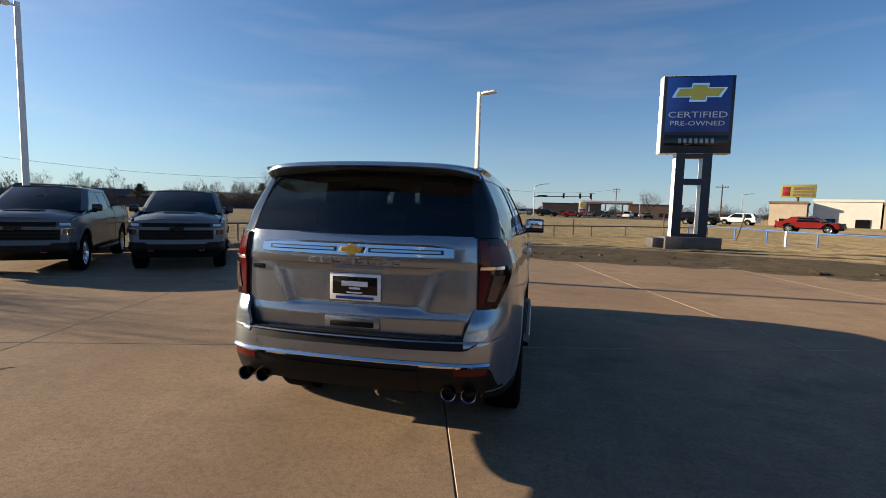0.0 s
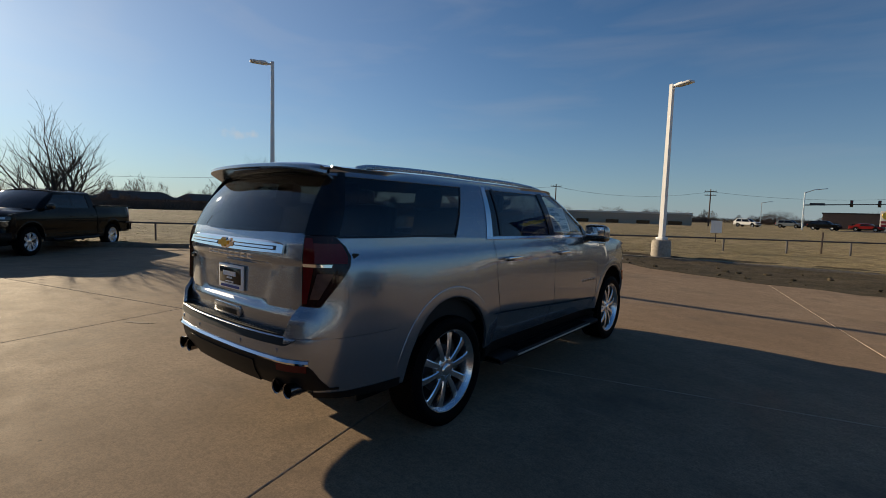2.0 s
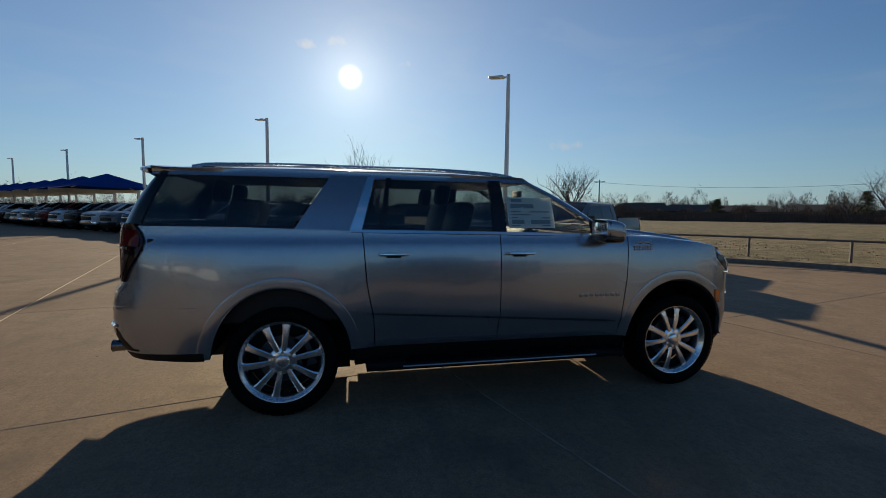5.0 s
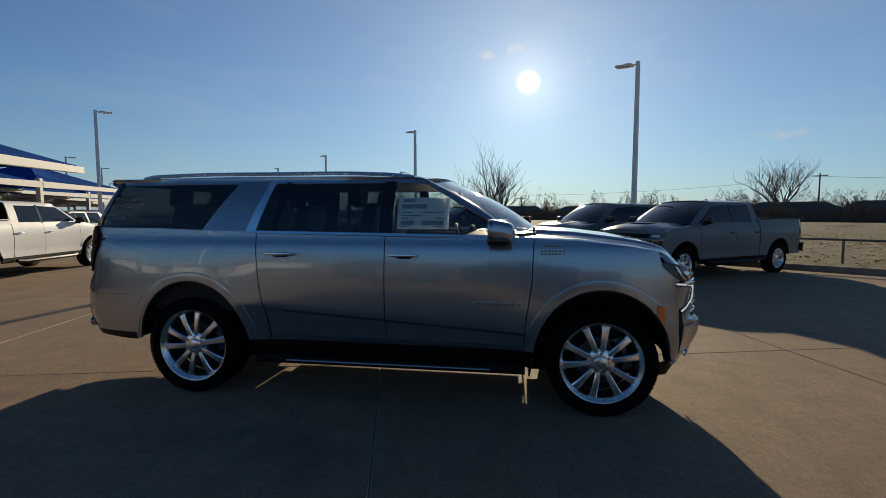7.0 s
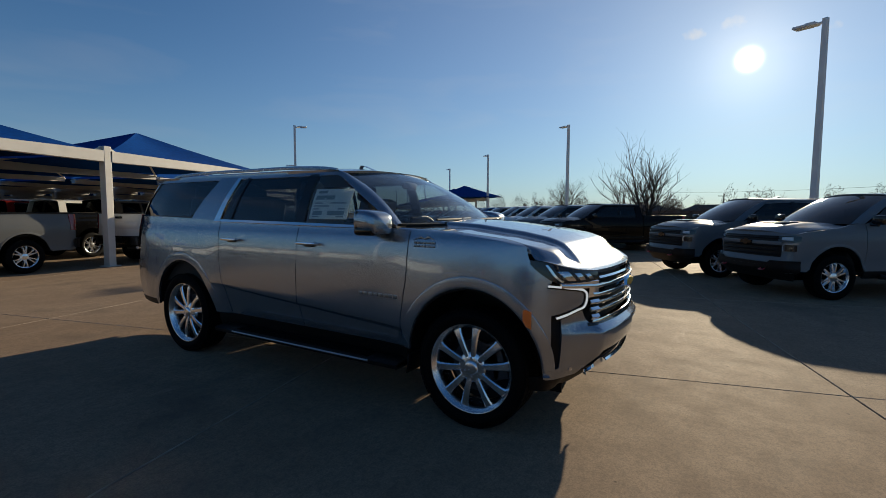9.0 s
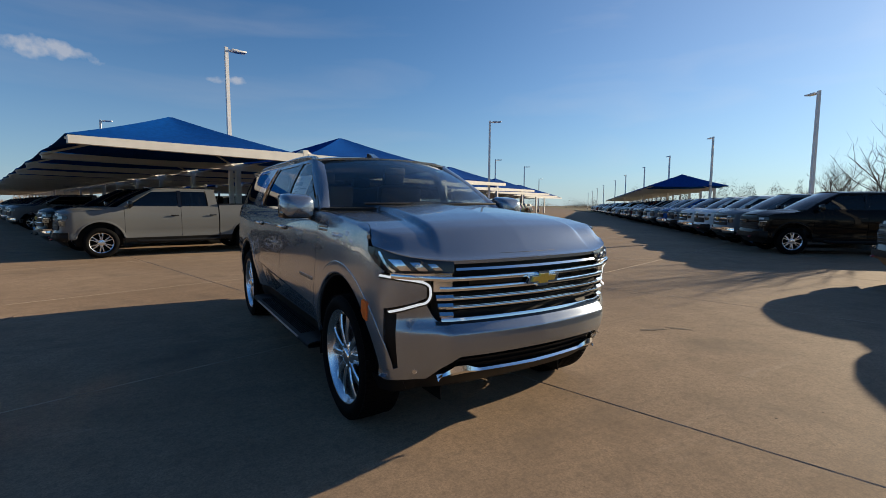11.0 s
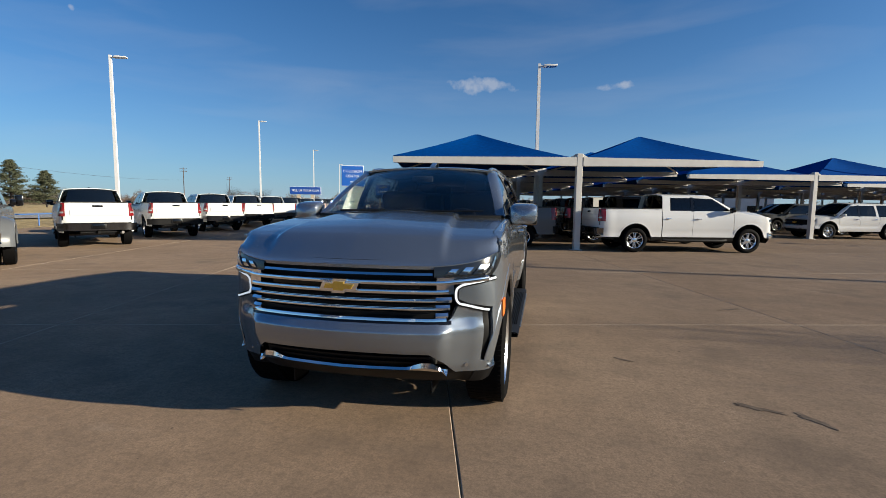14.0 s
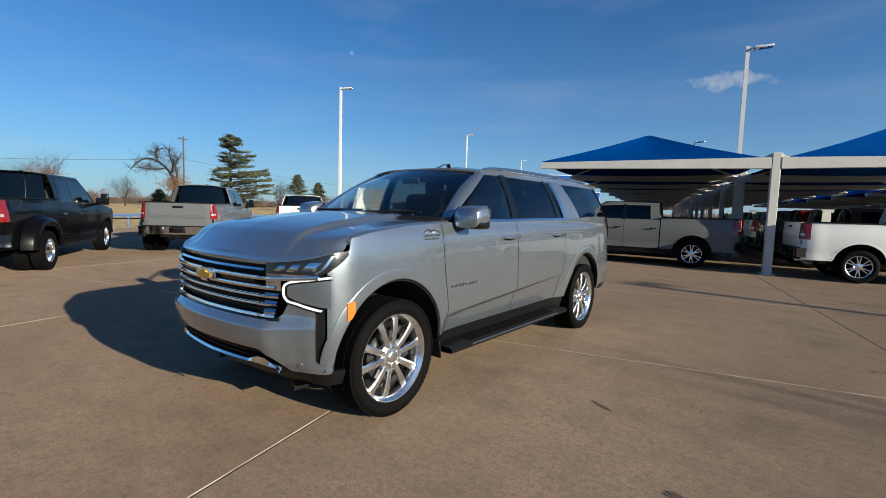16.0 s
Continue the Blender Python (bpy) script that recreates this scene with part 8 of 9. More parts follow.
def bare_tree(x, y, height, seed, spread=0.5, label="bare winter tree with fine grey twigs", trunk=0.024, levels=5, lean=0.04):
    """Limbs fan out of a short trunk and fork again and again into thin upright twigs."""
    rng = random.Random(seed)
    T = thing("bare_tree", label, "tree", m=pose(x, y, 0.0))
    wood, twig = Geo(), Geo()
    share = (0.20, 0.30, 0.24, 0.17, 0.12, 0.08)

    def grow(p, way, r, level):
        length = height * share[level] * rng.uniform(0.75, 1.2)
        pts, rs = [p], [r]
        steps = 4 if level < 3 else 3
        for _ in range(steps):
            way = (way + Vector((rng.uniform(-1, 1), rng.uniform(-1, 1), rng.uniform(-0.25, 0.55))) * 0.16).normalized()
            p = p + way * length / steps
            pts.append(p)
            rs.append(rs[-1] * (0.90 if level else 0.94))
        (wood if level < 2 else twig).tube(pts, rs, 7 if level < 2 else (4 if level < 4 else 3), cap=False)
        if level >= levels:
            return
        n = 6 if level == 0 else rng.choice((3, 3, 4)) if level < 4 else rng.choice((2, 3))
        a0 = rng.uniform(0, 6.28)
        for k in range(n):
            a = a0 + 6.283 * k / n + rng.uniform(-0.4, 0.4)
            turn = Vector((math.cos(a), math.sin(a), rng.uniform(0.15, 0.95)))
            at = len(pts) - 1 - (k % 2 if level == 0 else min(steps - 1, k))
            grow(pts[at], (way * (1 - spread) + turn * spread).normalized(), rs[at] * (0.62 if level else 0.55), level + 1)

    grow(Vector((0, 0, -0.1)), Vector((rng.uniform(-1, 1) * lean, rng.uniform(-1, 1) * lean, 1)), height * trunk, 0)
    part("trunk", wood, M["bark"], T)
    part("crown", twig, M["bark"], T)
    return T


def conifer(x, y, height, wide, seed, label="dark green conifer with ragged layered limbs", ragged=0.5):
    rng = random.Random(seed)
    T = thing("conifer", label, "tree", m=pose(x, y, 0))
    limbs = Geo().tube([(0, 0, -0.1), (0.05, 0, height * 0.5), (0, 0, height * 0.97)], [height * 0.026, height * 0.016, 0.02], 8)
    v, f = [], []
    z = height * 0.14
    while z < height * 0.98:
        t = z / height
        reach = wide * (1 - t) ** 0.75 * (0.55 + 0.45 * min(1, t / 0.25))
        for _ in range(7):
            a = rng.uniform(0, 2 * math.pi)
            L = reach * rng.uniform(1 - ragged, 1.1)
            tip = Vector((math.cos(a) * L, math.sin(a) * L, z + L * rng.uniform(-0.1, 0.22)))
            limbs.tube([(0, 0, z - 0.1), tip * 0.55 + Vector((0, 0, z * 0.45)), tip], [0.045 * (1.1 - t), 0.03 * (1.1 - t), 0.008], 4, cap=False)
            for k in range(46):
                u = rng.uniform(0.25, 1.06)
                c = Vector((0, 0, z)) * (1 - u) + tip * u + Vector((rng.gauss(0, 0.14), rng.gauss(0, 0.14), rng.gauss(0.04, 0.09))) * (0.5 + 0.25 * wide / 2)
                d = Vector((rng.uniform(-1, 1), rng.uniform(-1, 1), rng.uniform(-0.3, 0.5))).normalized() * rng.uniform(0.10, 0.26)
                e = d.orthogonal().normalized() * rng.uniform(0.02, 0.06)
                n0 = len(v)
                v += [c - d - e, c - d + e, c + d]
                f.append((n0, n0 + 1, n0 + 2))
        z += height * 0.045
    part("trunk", limbs, M["bark"], T)
    part("needles", Geo().add(v, f), M["needles"], T, smooth=False)
    return T


def pine(x, y, height, wide, seed, label):
    """Flat tiers of foliage on long, nearly level limbs with sky between them."""
    rng = random.Random(seed)
    T = thing("pine", label, "tree", m=pose(x, y, 0))
    limbs = Geo().tube([(0, 0, -0.1), (0.1, 0, height * 0.5), (0, 0, height * 0.97)], [height * 0.03, height * 0.018, 0.03], 8)
    v, f = [], []
    z = height * 0.11
    while z < height * 0.99:
        t = z / height
        reach = wide * (1.02 - t) ** 0.70 * (0.75 + 0.25 * min(1, t / 0.3))
        for _ in range(rng.choice((3, 5, 6))):
            a = rng.uniform(0, 2 * math.pi)
            # one side was shaded long ago: the other reaches further, most of all low down
            L = reach * rng.uniform(0.30, 1.10) * (0.86 + (0.42 - 0.30 * t) * math.cos(a + 2.47))
            base = Vector((0, 0, z))
            tip = Vector((math.cos(a) * L, math.sin(a) * L, z + L * rng.uniform(-0.08, 0.24)))
            limbs.tube([base, base.lerp(tip, 0.5), tip], [0.10 * (1.1 - t), 0.06 * (1.1 - t), 0.012], 4, cap=False)
            across = Vector((-math.sin(a), math.cos(a), 0))
            for k in range(int(60 + 75 * L / wide * 2)):
                u = 0.22 + 0.82 * rng.random() ** 0.75
                c = base.lerp(tip, u) + across * rng.gauss(0, 0.16 + 0.30 * u) + Vector((0, 0, rng.gauss(0.07, 0.085)))
                d = Vector((math.cos(a), math.sin(a), rng.uniform(0.0, 0.55))) + across * rng.uniform(-1.1, 1.1)
                d = d.normalized() * rng.uniform(0.12, 0.32)
                e = d.orthogonal().normalized() * rng.uniform(0.03, 0.09)
                n0 = len(v)
                v += [c - d - e, c - d + e, c + d]
                f.append((n0, n0 + 1, n0 + 2))
        z += height * rng.uniform(0.026, 0.052)
    part("trunk", limbs, M["bark"], T)
    part("needles", Geo().add(v, f), M["needles"], T, smooth=False)
    return T


def dry_leaves(T, x0, z0, r, count, seed):
    """Rusty dead leaves that still hang in the lower crown."""
    rng = random.Random(seed)
    v, f = [], []
    for _ in range(count):
        c = Vector((x0 + rng.gauss(0, r), rng.gauss(0, r), z0 + rng.gauss(0, r * 0.7)))
        d = Vector((rng.uniform(-1, 1), rng.uniform(-1, 1), rng.uniform(-1, 1))).normalized() * rng.uniform(0.05, 0.14)
        e = d.orthogonal().normalized() * rng.uniform(0.03, 0.08)
        n0 = len(v)
        v += [c - d, c + e, c + d, c - e]
        f.append((n0, n0 + 1, n0 + 2, n0 + 3))
    part("dry_leaves", Geo().add(v, f), M["leaf_rust"], T, "rusty dead leaves", smooth=False)


def leaning_tree(x, y, seed, label):
    """A broken old tree: the trunk bends over into one long arched limb full of thin hanging twigs."""
    rng = random.Random(seed)
    T = thing("bare_tree", label, "tree", m=pose(x, y, 0))
    ax_, ay_ = 0.78, 0.62
    at = lambda s, z, off=0.0: Vector((ax_ * s - ay_ * off, ay_ * s + ax_ * off, z))
    wood, twig = Geo(), Geo()
    limbs = [([at(0, -0.1), at(0.15, 1.6, 0.1), at(0.0, 3.2), at(0.7, 4.6, -0.2), at(2.0, 5.9), at(3.4, 6.3, 0.3), at(4.6, 5.7, 0.2), at(5.6, 4.9)], 0.25),
             ([at(0.0, 3.0), at(-0.5, 4.2, 0.3), at(-0.4, 5.5, 0.5), at(-0.9, 6.6, 0.4)], 0.20),
             ([at(0.5, 4.3), at(0.4, 5.6, -0.4), at(0.9, 6.9, -0.5), at(0.8, 7.6, -0.4)], 0.16),
             ([at(2.0, 5.9), at(2.5, 6.9, -0.3), at(2.4, 7.6, -0.5)], 0.12),
             ([at(1.2, 5.1), at(2.6, 4.9, 0.5), at(4.0, 5.0, 0.8)], 0.11)]
    for path, r in limbs:
        pts = [Vector(p) for p in glide([tuple(p) for p in path], 16)]
        wood.tube(pts, [r * (1 - 0.8 * k / 15) for k in range(16)], 7)
        for k in range(5, 16):
            for _ in range(6):
                way = Vector((rng.uniform(-1, 1), rng.uniform(-1, 1), rng.uniform(-0.4, 1.0))).normalized()
                q, run = pts[k], [pts[k]]
                for _ in range(3):
                    way = (way + Vector((rng.uniform(-1, 1), rng.uniform(-1, 1), rng.uniform(-0.5, 0.5))) * 0.4).normalized()
                    q = q + way * rng.uniform(0.22, 0.50)
                    run.append(q)
                    if rng.random() < 0.8:
                        fork = (way + Vector((rng.uniform(-1, 1), rng.uniform(-1, 1), rng.uniform(-1, 1))) * 0.8).normalized()
                        twig.tube([q, q + fork * rng.uniform(0.3, 0.7)], [0.013, 0.005], 3, cap=False)
                twig.tube(run, [0.032, 0.022, 0.015, 0.007], 3, cap=False)
    part("trunk", wood, M["bark"], T)
    part("crown", twig, M["bark"], T)
    return T


def utility_pole(x, y, height, turn, lean=0.0, arms=1):
    U_ = thing("utility_pole", "weathered wooden utility pole with a crossarm", "utility pole", "utility poles", pose(x, y, 0, lean, 0, turn))
    part("mast", Geo().tube([(0, 0, -0.2), (0, 0, height)], [0.17, 0.11], 10), M["wood"], U_)
    for k in range(arms):
        z = height - 0.5 - 0.9 * k
        part("crossarm", Geo().box((2.4, 0.12, 0.14), (0, 0.12, z)), M["wood"], U_)
        for px in (-1.1, -0.6, 0.6, 1.1):
            part("insulator", Geo().lathe([(z + 0.07, 0.03), (z + 0.12, 0.06), (z + 0.2, 0.05), (z + 0.24, 0.0)], 8, "z", (px, 0.12, 0)), M["rail"], U_)
    return U_


def cable(a, b, sag=1.2, r=0.02):
    pts = [Vector(a).lerp(Vector(b), t) - Vector((0, 0, sag * 4 * t * (1 - t))) for t in np.linspace(0, 1, 13)]
    ob = part("overhead_cable", Geo().tube(pts, r, 4), M["wire"])
    return tagged(ob, "thin black overhead cable between utility poles", "cable", "overhead cables")


bare_tree(-18.9, 0.2, 5.0, 4, 0.44, "bare spreading winter tree behind the truck row", 0.040)
bare_tree(*polar(61.2, 128), 17.5, 9, 0.46, "tall bare tree behind the houses", 0.028)
bare_tree(*polar(32.0, 112), 12.0, 21, 0.55)
bare_tree(*polar(35.0, 116), 9.0, 22, 0.5)
bare_tree(*polar(104, 68), 8.0, 31, 0.5)
bare_tree(*polar(-13, 170), 11.0, 33, 0.5)
# the trees across the eastern road, a good way behind the trucks
EAST, AWAY = Vector((-3.2, 4.0, 0)), 1.6


def beyond(T):
    """Sets a tree back along the line from the lot's corner and makes it as much larger."""
    at = T.matrix_basis.translation
    T.matrix_basis = Matrix.Translation(EAST + (at - EAST) * AWAY) @ Matrix.Scale(AWAY * 0.95, 4)
    return T


crooked = beyond(leaning_tree(57.9, -20.3, 35, "bare crooked tree with rusty leaves round its trunk"))
dry_leaves(crooked, -0.3, 3.1, 0.75, 1300, 2)
brown_tree = beyond(bare_tree(65.5, -9.6, 7.4, 36, 0.5, "bare brown tree with some dead leaves"))
dry_leaves(brown_tree, 0.0, 3.6, 0.8, 900, 3)
beyond(bare_tree(68.0, -6.8, 6.2, 41, 0.5))
beyond(bare_tree(82.8, -22.8, 6.0, 37, 0.5))
beyond(bare_tree(64.6, -38.5, 6.0, 38, 0.5))
beyond(pine(55.6, -26.1, 10.2, 6.6, 3, "tall ragged pine with open layered limbs"))
beyond(conifer(63.0, -41.0, 6.2, 3.3, 4, "dense pointed dark conifer", 0.35))
beyond(conifer(61.1, -43.7, 4.9, 2.7, 5, "dense pointed dark conifer", 0.35))
beyond(conifer(81.2, -27.2, 2.9, 2.2, 8, "low dark evergreen shrub", 0.3))
bare_tree(*polar(-143, 130), 7.0, 39, 0.55)
bare_tree(*polar(-146, 120), 6.5, 40, 0.55)
conifer(*polar(33.8, 118), 6.5, 3.2, 6, "flat-topped dark pine by the houses", 0.4)
conifer(*polar(46, 122), 5.2, 3.0, 7, "dark rounded evergreen by the houses", 0.3)

for yaw, dist, h, turn, lean, arms in ((25.6, 105, 8.6, 30, 0, 1), (28.0, 108, 7.4, 30, 9, 1), (8.7, 120, 8.6, 8, 0, 2), (58.3, 112, 9.4, 60, 0, 1), (-9.4, 165, 10.0, 0, 0, 2), (-6.6, 180, 9.0, 0, 0, 1), (-20.6, 105, 7.8, -10, 0, 1),
                                       (-111.23, 90.6, 13.0, -60, 0, 1), (-138.4, 195, 14.0, -140, 0, 2), (-143.06, 243, 13.4, -140, 0, 2), (98.5, 120, 7.4, 90, 0, 1), (88.5, 130, 6.5, 90, 0, 1)):
    utility_pole(*polar(yaw, dist), h, turn, lean, arms)
for a, b in (((25.6, 105, 8.0), (58.3, 112, 8.8)), ((58.3, 112, 8.8), (98.5, 120, 7.0)), ((25.6, 105, 8.0), (8.7, 120, 8.0)), ((8.7, 120, 8.0), (-9.4, 165, 9.4)), ((-111.23, 90.6, 9.0), (-71, 120, 7.6)), ((-111.23, 90.6, 9.0), (-138.4, 195, 9.4))):
    cable((*polar(a[0], a[1]), a[2]), (*polar(b[0], b[1]), b[2]), 1.6, 0.028)


def thicket(name, label, yaw0, yaw1, dist, high, count, seed):
    """A far belt of winter scrub: rounded crowns of fine twigs of many heights, dense below, with gaps."""
    rng = random.Random(seed)
    v, f = [], []
    span = abs(yaw1 - yaw0)
    crowns = [(rng.uniform(yaw0, yaw1), 0.30 + 0.70 * rng.random() ** 1.8, rng.uniform(0.35, 1.3), rng.uniform(-6, 6)) for _ in range(max(12, int(span * 2.6)))]
    for _ in range(count):
        if rng.random() < 0.30:
            yaw, top, deep = rng.uniform(yaw0, yaw1), high * 0.30, rng.uniform(-6, 6)
        else:
            cy, ch, cw, deep = rng.choice(crowns)
            yaw = cy + cw * rng.uniform(-1, 1)
            if not min(yaw0, yaw1) <= yaw <= max(yaw0, yaw1):
                continue
            top = high * ch * math.sqrt(max(0.0, 1 - ((yaw - cy) / cw) ** 2)) * rng.uniform(0.8, 1.05)
        x, y = polar(yaw, dist + deep + rng.uniform(-2, 2))
        z = rng.random() ** 0.75 * top
        lean = 0.25 + 0.75 * z / high
        d = Vector((rng.uniform(-1, 1) * lean, rng.uniform(-1, 1) * lean, rng.uniform(0.25, 1.3))).normalized() * rng.uniform(0.35, 1.1)
        e = d.orthogonal().normalized() * rng.uniform(0.02, 0.075)
        c = Vector((x, y, z))
        n0 = len(v)
        v += [c - e, c + e, c + d]
        f.append((n0, n0 + 1, n0 + 2))
    return tagged(part(name, Geo().add(v, f), M["brush"], smooth=False), label, "trees", kind="stuff")


thicket("far_trees", "far belt of bare winter trees and scrub", 25, 125, 146, 9.6, 130000, 1)
thicket("near_scrub", "reddish brown scrub in front of the houses", 30, 100, 117, 4.2, 70000, 6)
thicket("far_trees", "far belt of bare winter trees and scrub", 125, 180, 260, 6.5, 90000, 2)
thicket("far_trees", "far belt of bare winter trees and scrub", -180, -95, 190, 6.0, 120000, 3)
thicket("far_trees", "far belt of bare winter trees and scrub", -40, 25, 230, 6.5, 90000, 4)


def board_fence(yaw0, yaw1, dist, high):
    pts = [polar(y, dist) for y in np.linspace(yaw0, yaw1, 30)]
    F = thing("board_fence", "dark weathered board fence behind the field", "fence")
    for k, (a, b) in enumerate(zip(pts, pts[1:])):
        L = math.hypot(b[0] - a[0], b[1] - a[1])
        part("fence_panel", Geo().box((L * 0.985, 0.08, high), ((a[0] + b[0]) / 2, (a[1] + b[1]) / 2, high / 2 - 0.1), (0, 0, math.degrees(math.atan2(b[1] - a[1], b[0] - a[0])))), M["wood"], F, smooth=False)
    return F


board_fence(26, 100, 112, 1.9)


def house(yaw, dist, wide, deep, wall_h, roof_h, wall="brick", turn=None, label="low brown brick house with a dark shingle roof"):
    x, y = polar(yaw, dist)
    H = thing("house", label, "house", "houses beyond the field", pose(x, y, 0, 0, 0, yaw if turn is None else turn))
    part("wall", Geo().box((wide, deep, wall_h), (0, 0, wall_h / 2)), M[wall], H, smooth=False)
    g = Geo()
    ex, ey = wide / 2 + 0.5, deep / 2 + 0.5
    g.add([(-ex, -ey, wall_h), (ex, -ey, wall_h), (ex, ey, wall_h), (-ex, ey, wall_h), (-ex * 0.62, 0, wall_h + roof_h), (ex * 0.62, 0, wall_h + roof_h)], [(0, 1, 5, 4), (1, 2, 5), (2, 3, 4, 5), (3, 0, 4), (3, 2, 1, 0)])
    part("roof", g, M["roof"], H, smooth=False)
    for k in range(3):
        wx = -wide * 0.33 + wide * 0.33 * k
        part("window", Geo().box((1.3, 0.1, 1.0), (wx, -deep / 2 - 0.03, wall_h * 0.58)), M["gloss_black"], H, smooth=False)
    return H


for yaw, dist, wd, rh in ((53.5, 125, 14, 2.6), (60.5, 120, 17, 2.4), (37.0, 128, 17, 2.2), (43.5, 132, 16, 2.0), (48.5, 135, 15, 2.3), (67, 130, 16, 2.2), (74, 134, 17, 2.4), (81, 132, 15, 2.0), (89, 136, 16, 2.2), (97, 134, 15, 2.1)):
    house(yaw, dist, wd, 9, 2.3, rh * 0.8)


def block(name, label, yaw, dist, wide, deep, high, mat, turn, openings=4, trim="roof", z0=0.0):
    x, y = polar(yaw, dist)
    B = thing(name, label, "building", m=pose(x, y, z0, 0, 0, turn))
    part("wall", Geo().box((wide, deep, high), (0, 0, high / 2)), M[mat], B, smooth=False)
    part("parapet", Geo().box((wide + 0.3, deep + 0.3, 0.35), (0, 0, high + 0.12)), M[trim], B, smooth=False)
    for k in range(openings):
        wx = -wide / 2 + wide * (k + 0.5) / openings
        part("window", Geo().box((wide / openings * 0.42, 0.12, high * 0.30), (wx, -deep / 2 - 0.03, high * 0.22)), M["gloss_black"], B, smooth=False)
    return B


block("warehouse", "long low grey warehouse with a pale roof edge", 20.5, 118, 40, 14, 2.6, "base_concrete", 20, 6, "pale_wall")
block("small_barn", "small pale metal barn beside the field", 29.3, 104, 5, 5, 2.4, "stucco", 20, 1, "pale_wall")
block("shop_building", "tan stucco shop building with dark doors", -27.0, 89, 4.6, 12, 3.7, "stucco", -28, 1, "brick")
block("shop_building", "pale panelled shop front with dark windows", -31.3, 91, 7.6, 12, 4.1, "pale_wall", -28, 2, "pale_wall")
block("shop_building", "tan stucco shop building with dark doors", -37.4, 92, 11.5, 12, 3.7, "stucco", -28, 3, "brick")
block("brick_store", "brown brick store beyond the crossing", -4.2, 170, 20, 10, 4.2, "brick", 0, 4)
block("brick_store", "brown brick store beyond the crossing", -13.5, 185, 18, 10, 4.6, "brick", -8, 4)
block("white_building", "large white flat-roofed building behind the canopies", 163, 125, 34, 12, 5.0, "pale_wall", 165, 5, "pale_wall")

# petrol station
x, y = polar(-8.3, 150)
G_ = thing("petrol_station", "petrol station canopy with red and yellow fascia", "petrol station", m=pose(x, y, 0, 0, 0, -6))
part("canopy_roof", Geo().box((15, 8, 0.9), (0, 0, 4.6)), M["pale_wall"], G_, smooth=False)
part("fascia", Geo().box((15.1, 0.1, 0.3), (0, -4.03, 4.4)), M["red_paint"], G_, smooth=False)
for px in (-5, 0, 5):
    part("canopy_post", Geo().box((0.4, 0.4, 4.2), (px, 0, 2.1)), M["pale_wall"], G_, smooth=False)
    part("pump", Geo().box((0.8, 0.6, 1.7), (px, -1.5, 0.85), (0, 0, 0), 0.05), M["red_paint"], G_)
x, y = polar(-5.7, 125)
S_ = thing("price_sign", "tall white and red petrol price sign", "sign", m=pose(x, y, -0.12, 0, 0, -5))
part("leg", Geo().box((0.4, 0.3, 1.4), (0, 0, 0.6)), M["pale_wall"], S_)
part("panel", Geo().box((2.0, 0.3, 3.6), (0, 0, 2.6), (0, 0, 0), 0.05), M["pale_wall"], S_)
part("emblem", Geo().lathe([(-0.2, 0.0), (-0.2, 0.75), (-0.16, 0.78)], 20, "y", (0, 0, 3.5)), M["gold"], S_)
part("price_panel", Geo().box((1.6, 0.05, 0.5), (0, -0.18, 2.2)).box((1.6, 0.05, 0.5), (0, -0.18, 1.5)), M["red_paint"], S_)

# billboard
x, y = polar(-27.5, 92)
B_ = thing("billboard", "yellow-green billboard on one steel post", "billboard", m=pose(x, y, 0, 0, 0, -24))
part("panel", Geo().box((4.7, 0.35, 2.1), (0, 0, 5.95), (0, 0, 0), 0.04), M["sign_yellow"], B_)
part("picture", Geo().box((1.0, 0.03, 1.5), (-1.6, -0.19, 5.9), (0, 0, 0), 0.2), M["red_paint"], B_)
part("lettering_panel", Geo().box((2.6, 0.03, 0.4), (0.65, -0.19, 6.35)).box((2.6, 0.03, 0.25), (0.65, -0.19, 5.85)).box((2.7, 0.03, 0.3), (0.65, -0.19, 5.35)), M["brick"], B_)
part("post", Geo().tube([(0, 0.2, 0), (0, 0.2, 5.0)], 0.24, 12), M["rail"], B_)

# traffic signals and street lamps at the crossing
x, y = polar(0.2, 98)
T_ = thing("traffic_signal", "steel mast arm with traffic signals", "traffic signal", m=pose(x, y, 0, 0, 0, 0))
part("mast", Geo().tube([(0, 0, 0), (0, 0, 6.8)], [0.15, 0.1], 10), M["satin"], T_)
part("lamp_arm", Geo().tube([(0, 0, 6.7), (1.2, 0, 7.2), (3.0, 0, 7.4)], 0.06, 8), M["satin"], T_)
part("mast_arm", Geo().tube([(0, 0, 4.6), (12, 0, 4.9)], [0.1, 0.06], 8), M["dark_metal"], T_)
part("street_name_panel", Geo().box((2.0, 0.06, 0.4), (1.8, 0, 4.75)), M["sign_navy"], T_)
for px in (6.2, 9.6, 11.8):
    sg = part("signal_head", Geo().box((0.4, 0.3, 1.1), (px, -0.1, 4.9), (0, 0, 0), 0.04), M["gloss_black"], T_)
    part("signal_lens", Geo().lathe([(-0.27, 0.0), (-0.26, 0.12)], 12, "y", (px, 0, 5.2)), M["red_lens"], sg)
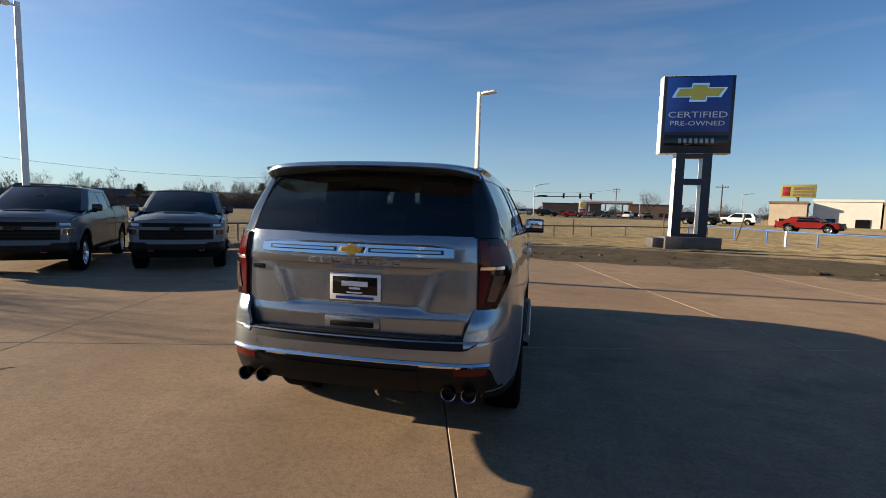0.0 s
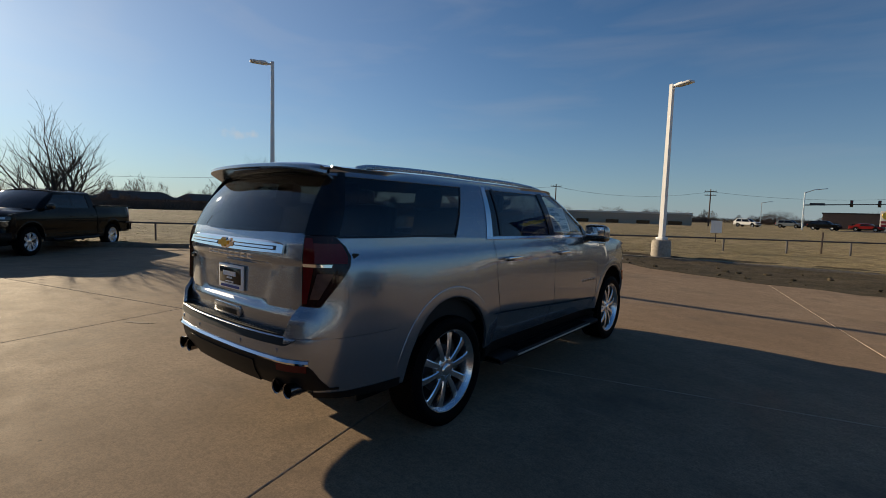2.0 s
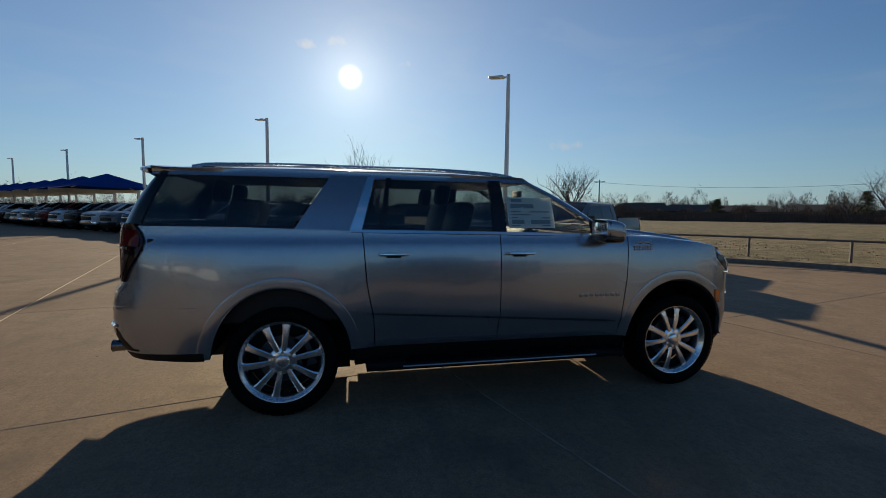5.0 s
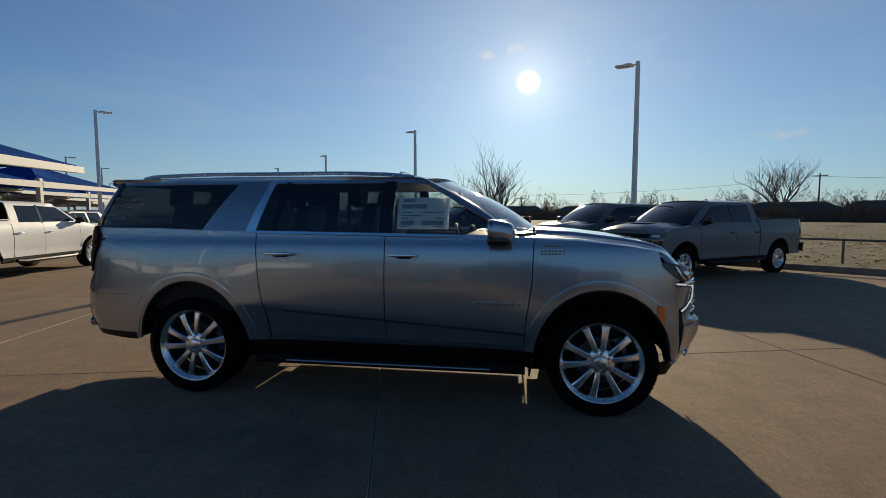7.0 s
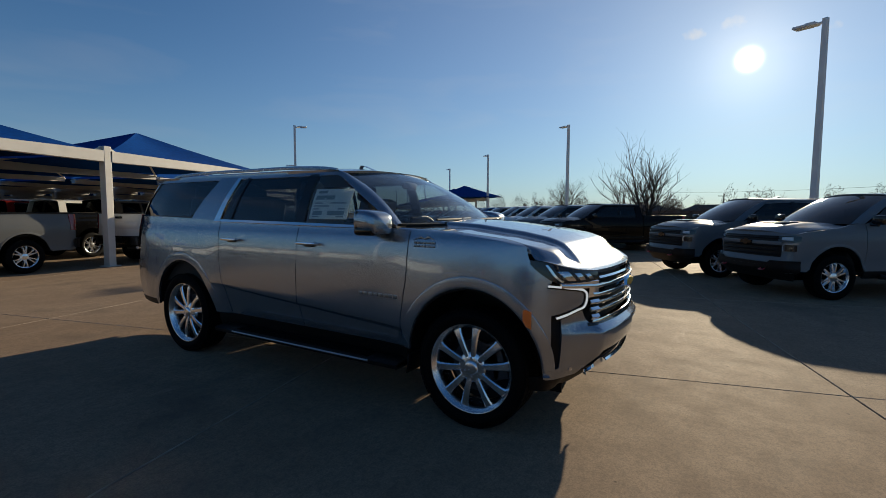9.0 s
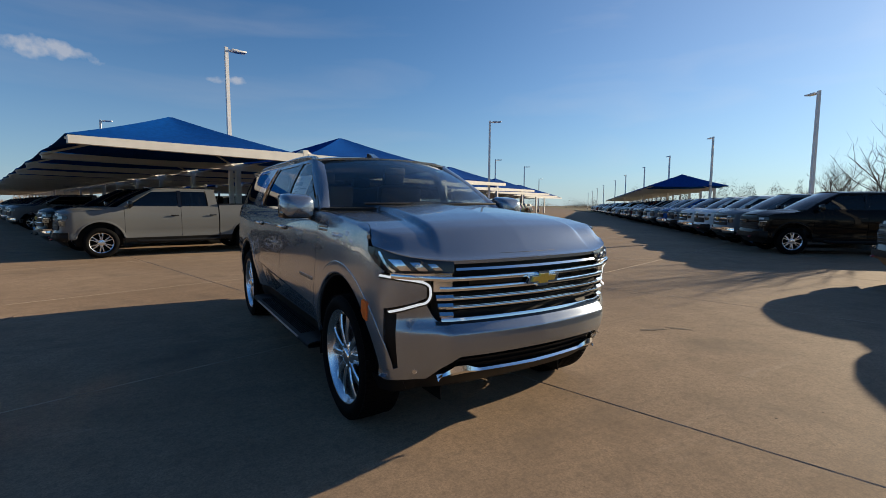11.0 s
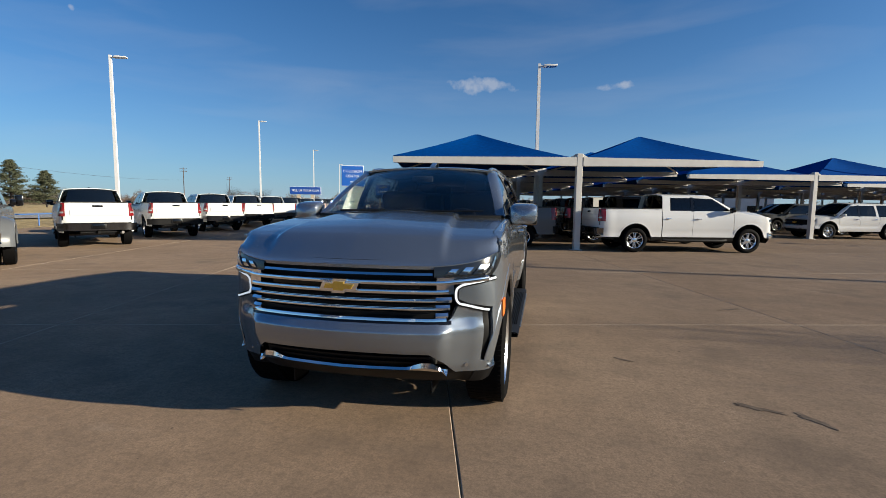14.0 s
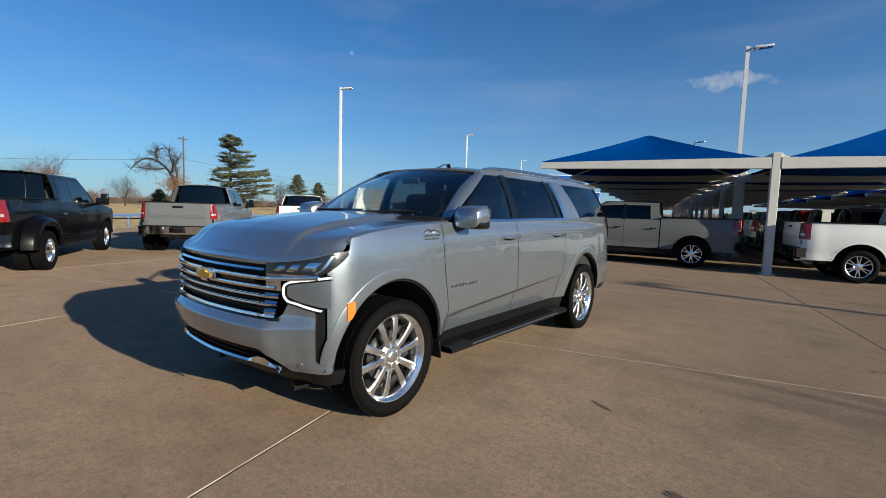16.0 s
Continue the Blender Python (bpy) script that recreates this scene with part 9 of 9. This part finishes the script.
for yaw, dist in ((-12.2, 120), (-18.5, 125), (4.0, 130), (-22.5, 110)):
    x, y = polar(yaw, dist)
    L_ = thing("street_lamp", "plain steel street lamp by the road", "street lamp", "street lamps by the road", pose(x, y, 0))
    part("mast", Geo().tube([(0, 0, 0), (0, 0, 6.0)], 0.09, 8), M["satin"], L_)
    part("arm", Geo().tube([(0, 0, 5.9), (1.6, 0, 6.2)], 0.05, 6), M["satin"], L_)
    part("head", Geo().box((0.7, 0.25, 0.12), (1.8, 0, 6.2), (0, 0, 0), 0.03), M["satin"], L_)

# traffic standing on the roads
sedans = (("red", -30.4, 46, 131), ("white", -11, 116, 20), ("black", -13.2, 124, 200), ("grey", -8.5, 128, 15), ("silver", -6.8, 132, 15), ("black", -19.2, 66, 131), ("white", -22.8, 74, 311), ("white", 5.0, 112, 115), ("black", -1.5, 106, 115), ("grey", -10.2, 134, 15), ("red", -4.6, 108, 110), ("white", -12.5, 140, 200), ("black", -15.2, 128, 200), ("grey", 1.4, 120, 110))
for c, yaw, dist, heading in sedans:
    x, y = polar(yaw, dist)
    a = radians(heading)
    low = c in ("red", "silver") or dist > 120
    ob = park(saloon_far if low else wagon_far, x, y, math.sin(a), math.cos(a), c, "traffic on the road", f"{c} {'saloon' if low else 'crossover'} car standing on the asphalt road")
    ob.matrix_basis = Matrix.Translation((x, y, 0.272)) @ pose(0, 0, 0, 0, 0, -heading) @ Matrix.Diagonal((0.94, 0.97, 0.98, 1))

# leaning posts, a fire marker and a small board on the verge
for x, y, h, lean in ((9.6, 20.6, 1.6, 0), (11.3, 21.0, 1.5, 14), (3.2, 21.5, 1.0, 0), (8.6, 24.2, 1.4, 0)):
    P_ = thing("old_post", "old rusty steel post in the dry grass", "post", "old posts on the verge", pose(x, y, 0.2, 0, lean, 0))
    part("shaft", Geo().tube([(0, 0, -0.1), (0, 0, h)], 0.035, 6), M["wood"], P_)
mk = thing("marker_post", "short cream marker post in the grass", "post", m=pose(12.15, 17.9, 0.2))
part("shaft", Geo().tube([(0, 0, -0.1), (0, 0, 0.75), (0, 0, 0.80)], [0.05, 0.05, 0.02], 10), M["letter"], mk)
ns = thing("notice_board", "small white notice board on the field", "sign", m=pose(-1.5, 26.0, 0.25, 0, 0, 10))
part("board", Geo().box((0.55, 0.04, 0.7), (0, 0, 0.95)), M["letter"], ns)
part("stake", Geo().box((0.05, 0.05, 0.7), (0, 0.03, 0.3)), M["wood"], ns)

# old oil stains on the slabs
def floor_stain(x, y, length, wide, turn, seed):
    rng = random.Random(seed)
    outline = []
    for k in range(36):
        a = 2 * math.pi * k / 36
        r = 0.62 + 0.5 * noise.noise((math.cos(a) * 1.7 + seed, math.sin(a) * 1.7, 0)) + rng.uniform(-0.06, 0.06)
        outline.append((math.cos(a) * r * length / 2, math.sin(a) * r * wide / 2))
    ob = part("floor_stain", Geo().prism(outline, 0.002, pose(x, y, rise(x, y) + 0.0025, 0, 0, turn)), M["stain"], smooth=False)
    return tagged(ob, "dark dried oil stain on the concrete", "stain", "oil stains on the concrete")


for spec in ((-2.80, 1.45, 0.50, 0.10, 160, 1), (-3.12, 1.58, 0.34, 0.11, 125, 2), (-2.00, 0.52, 0.42, 0.06, 150, 3), (-3.9, -2.2, 0.55, 0.12, 30, 4), (3.6, -3.0, 0.30, 0.12, 70, 5), (2.2, 5.6, 0.34, 0.10, 20, 6)):
    floor_stain(*spec)
# ---------------- the slabs of the lot ----------------
for i in range(-8, 6):
    for j in range(-9, 4):
        g = make_slab(i, j)
        if g is not None:
            me = g.mesh("slab", M["concrete"], smooth=False)
            me.materials.append(M["joint_edge"])
            for face in list(me.polygons)[1:]:
                face.material_index = 1
            part("slab", me, M["concrete"], lot)
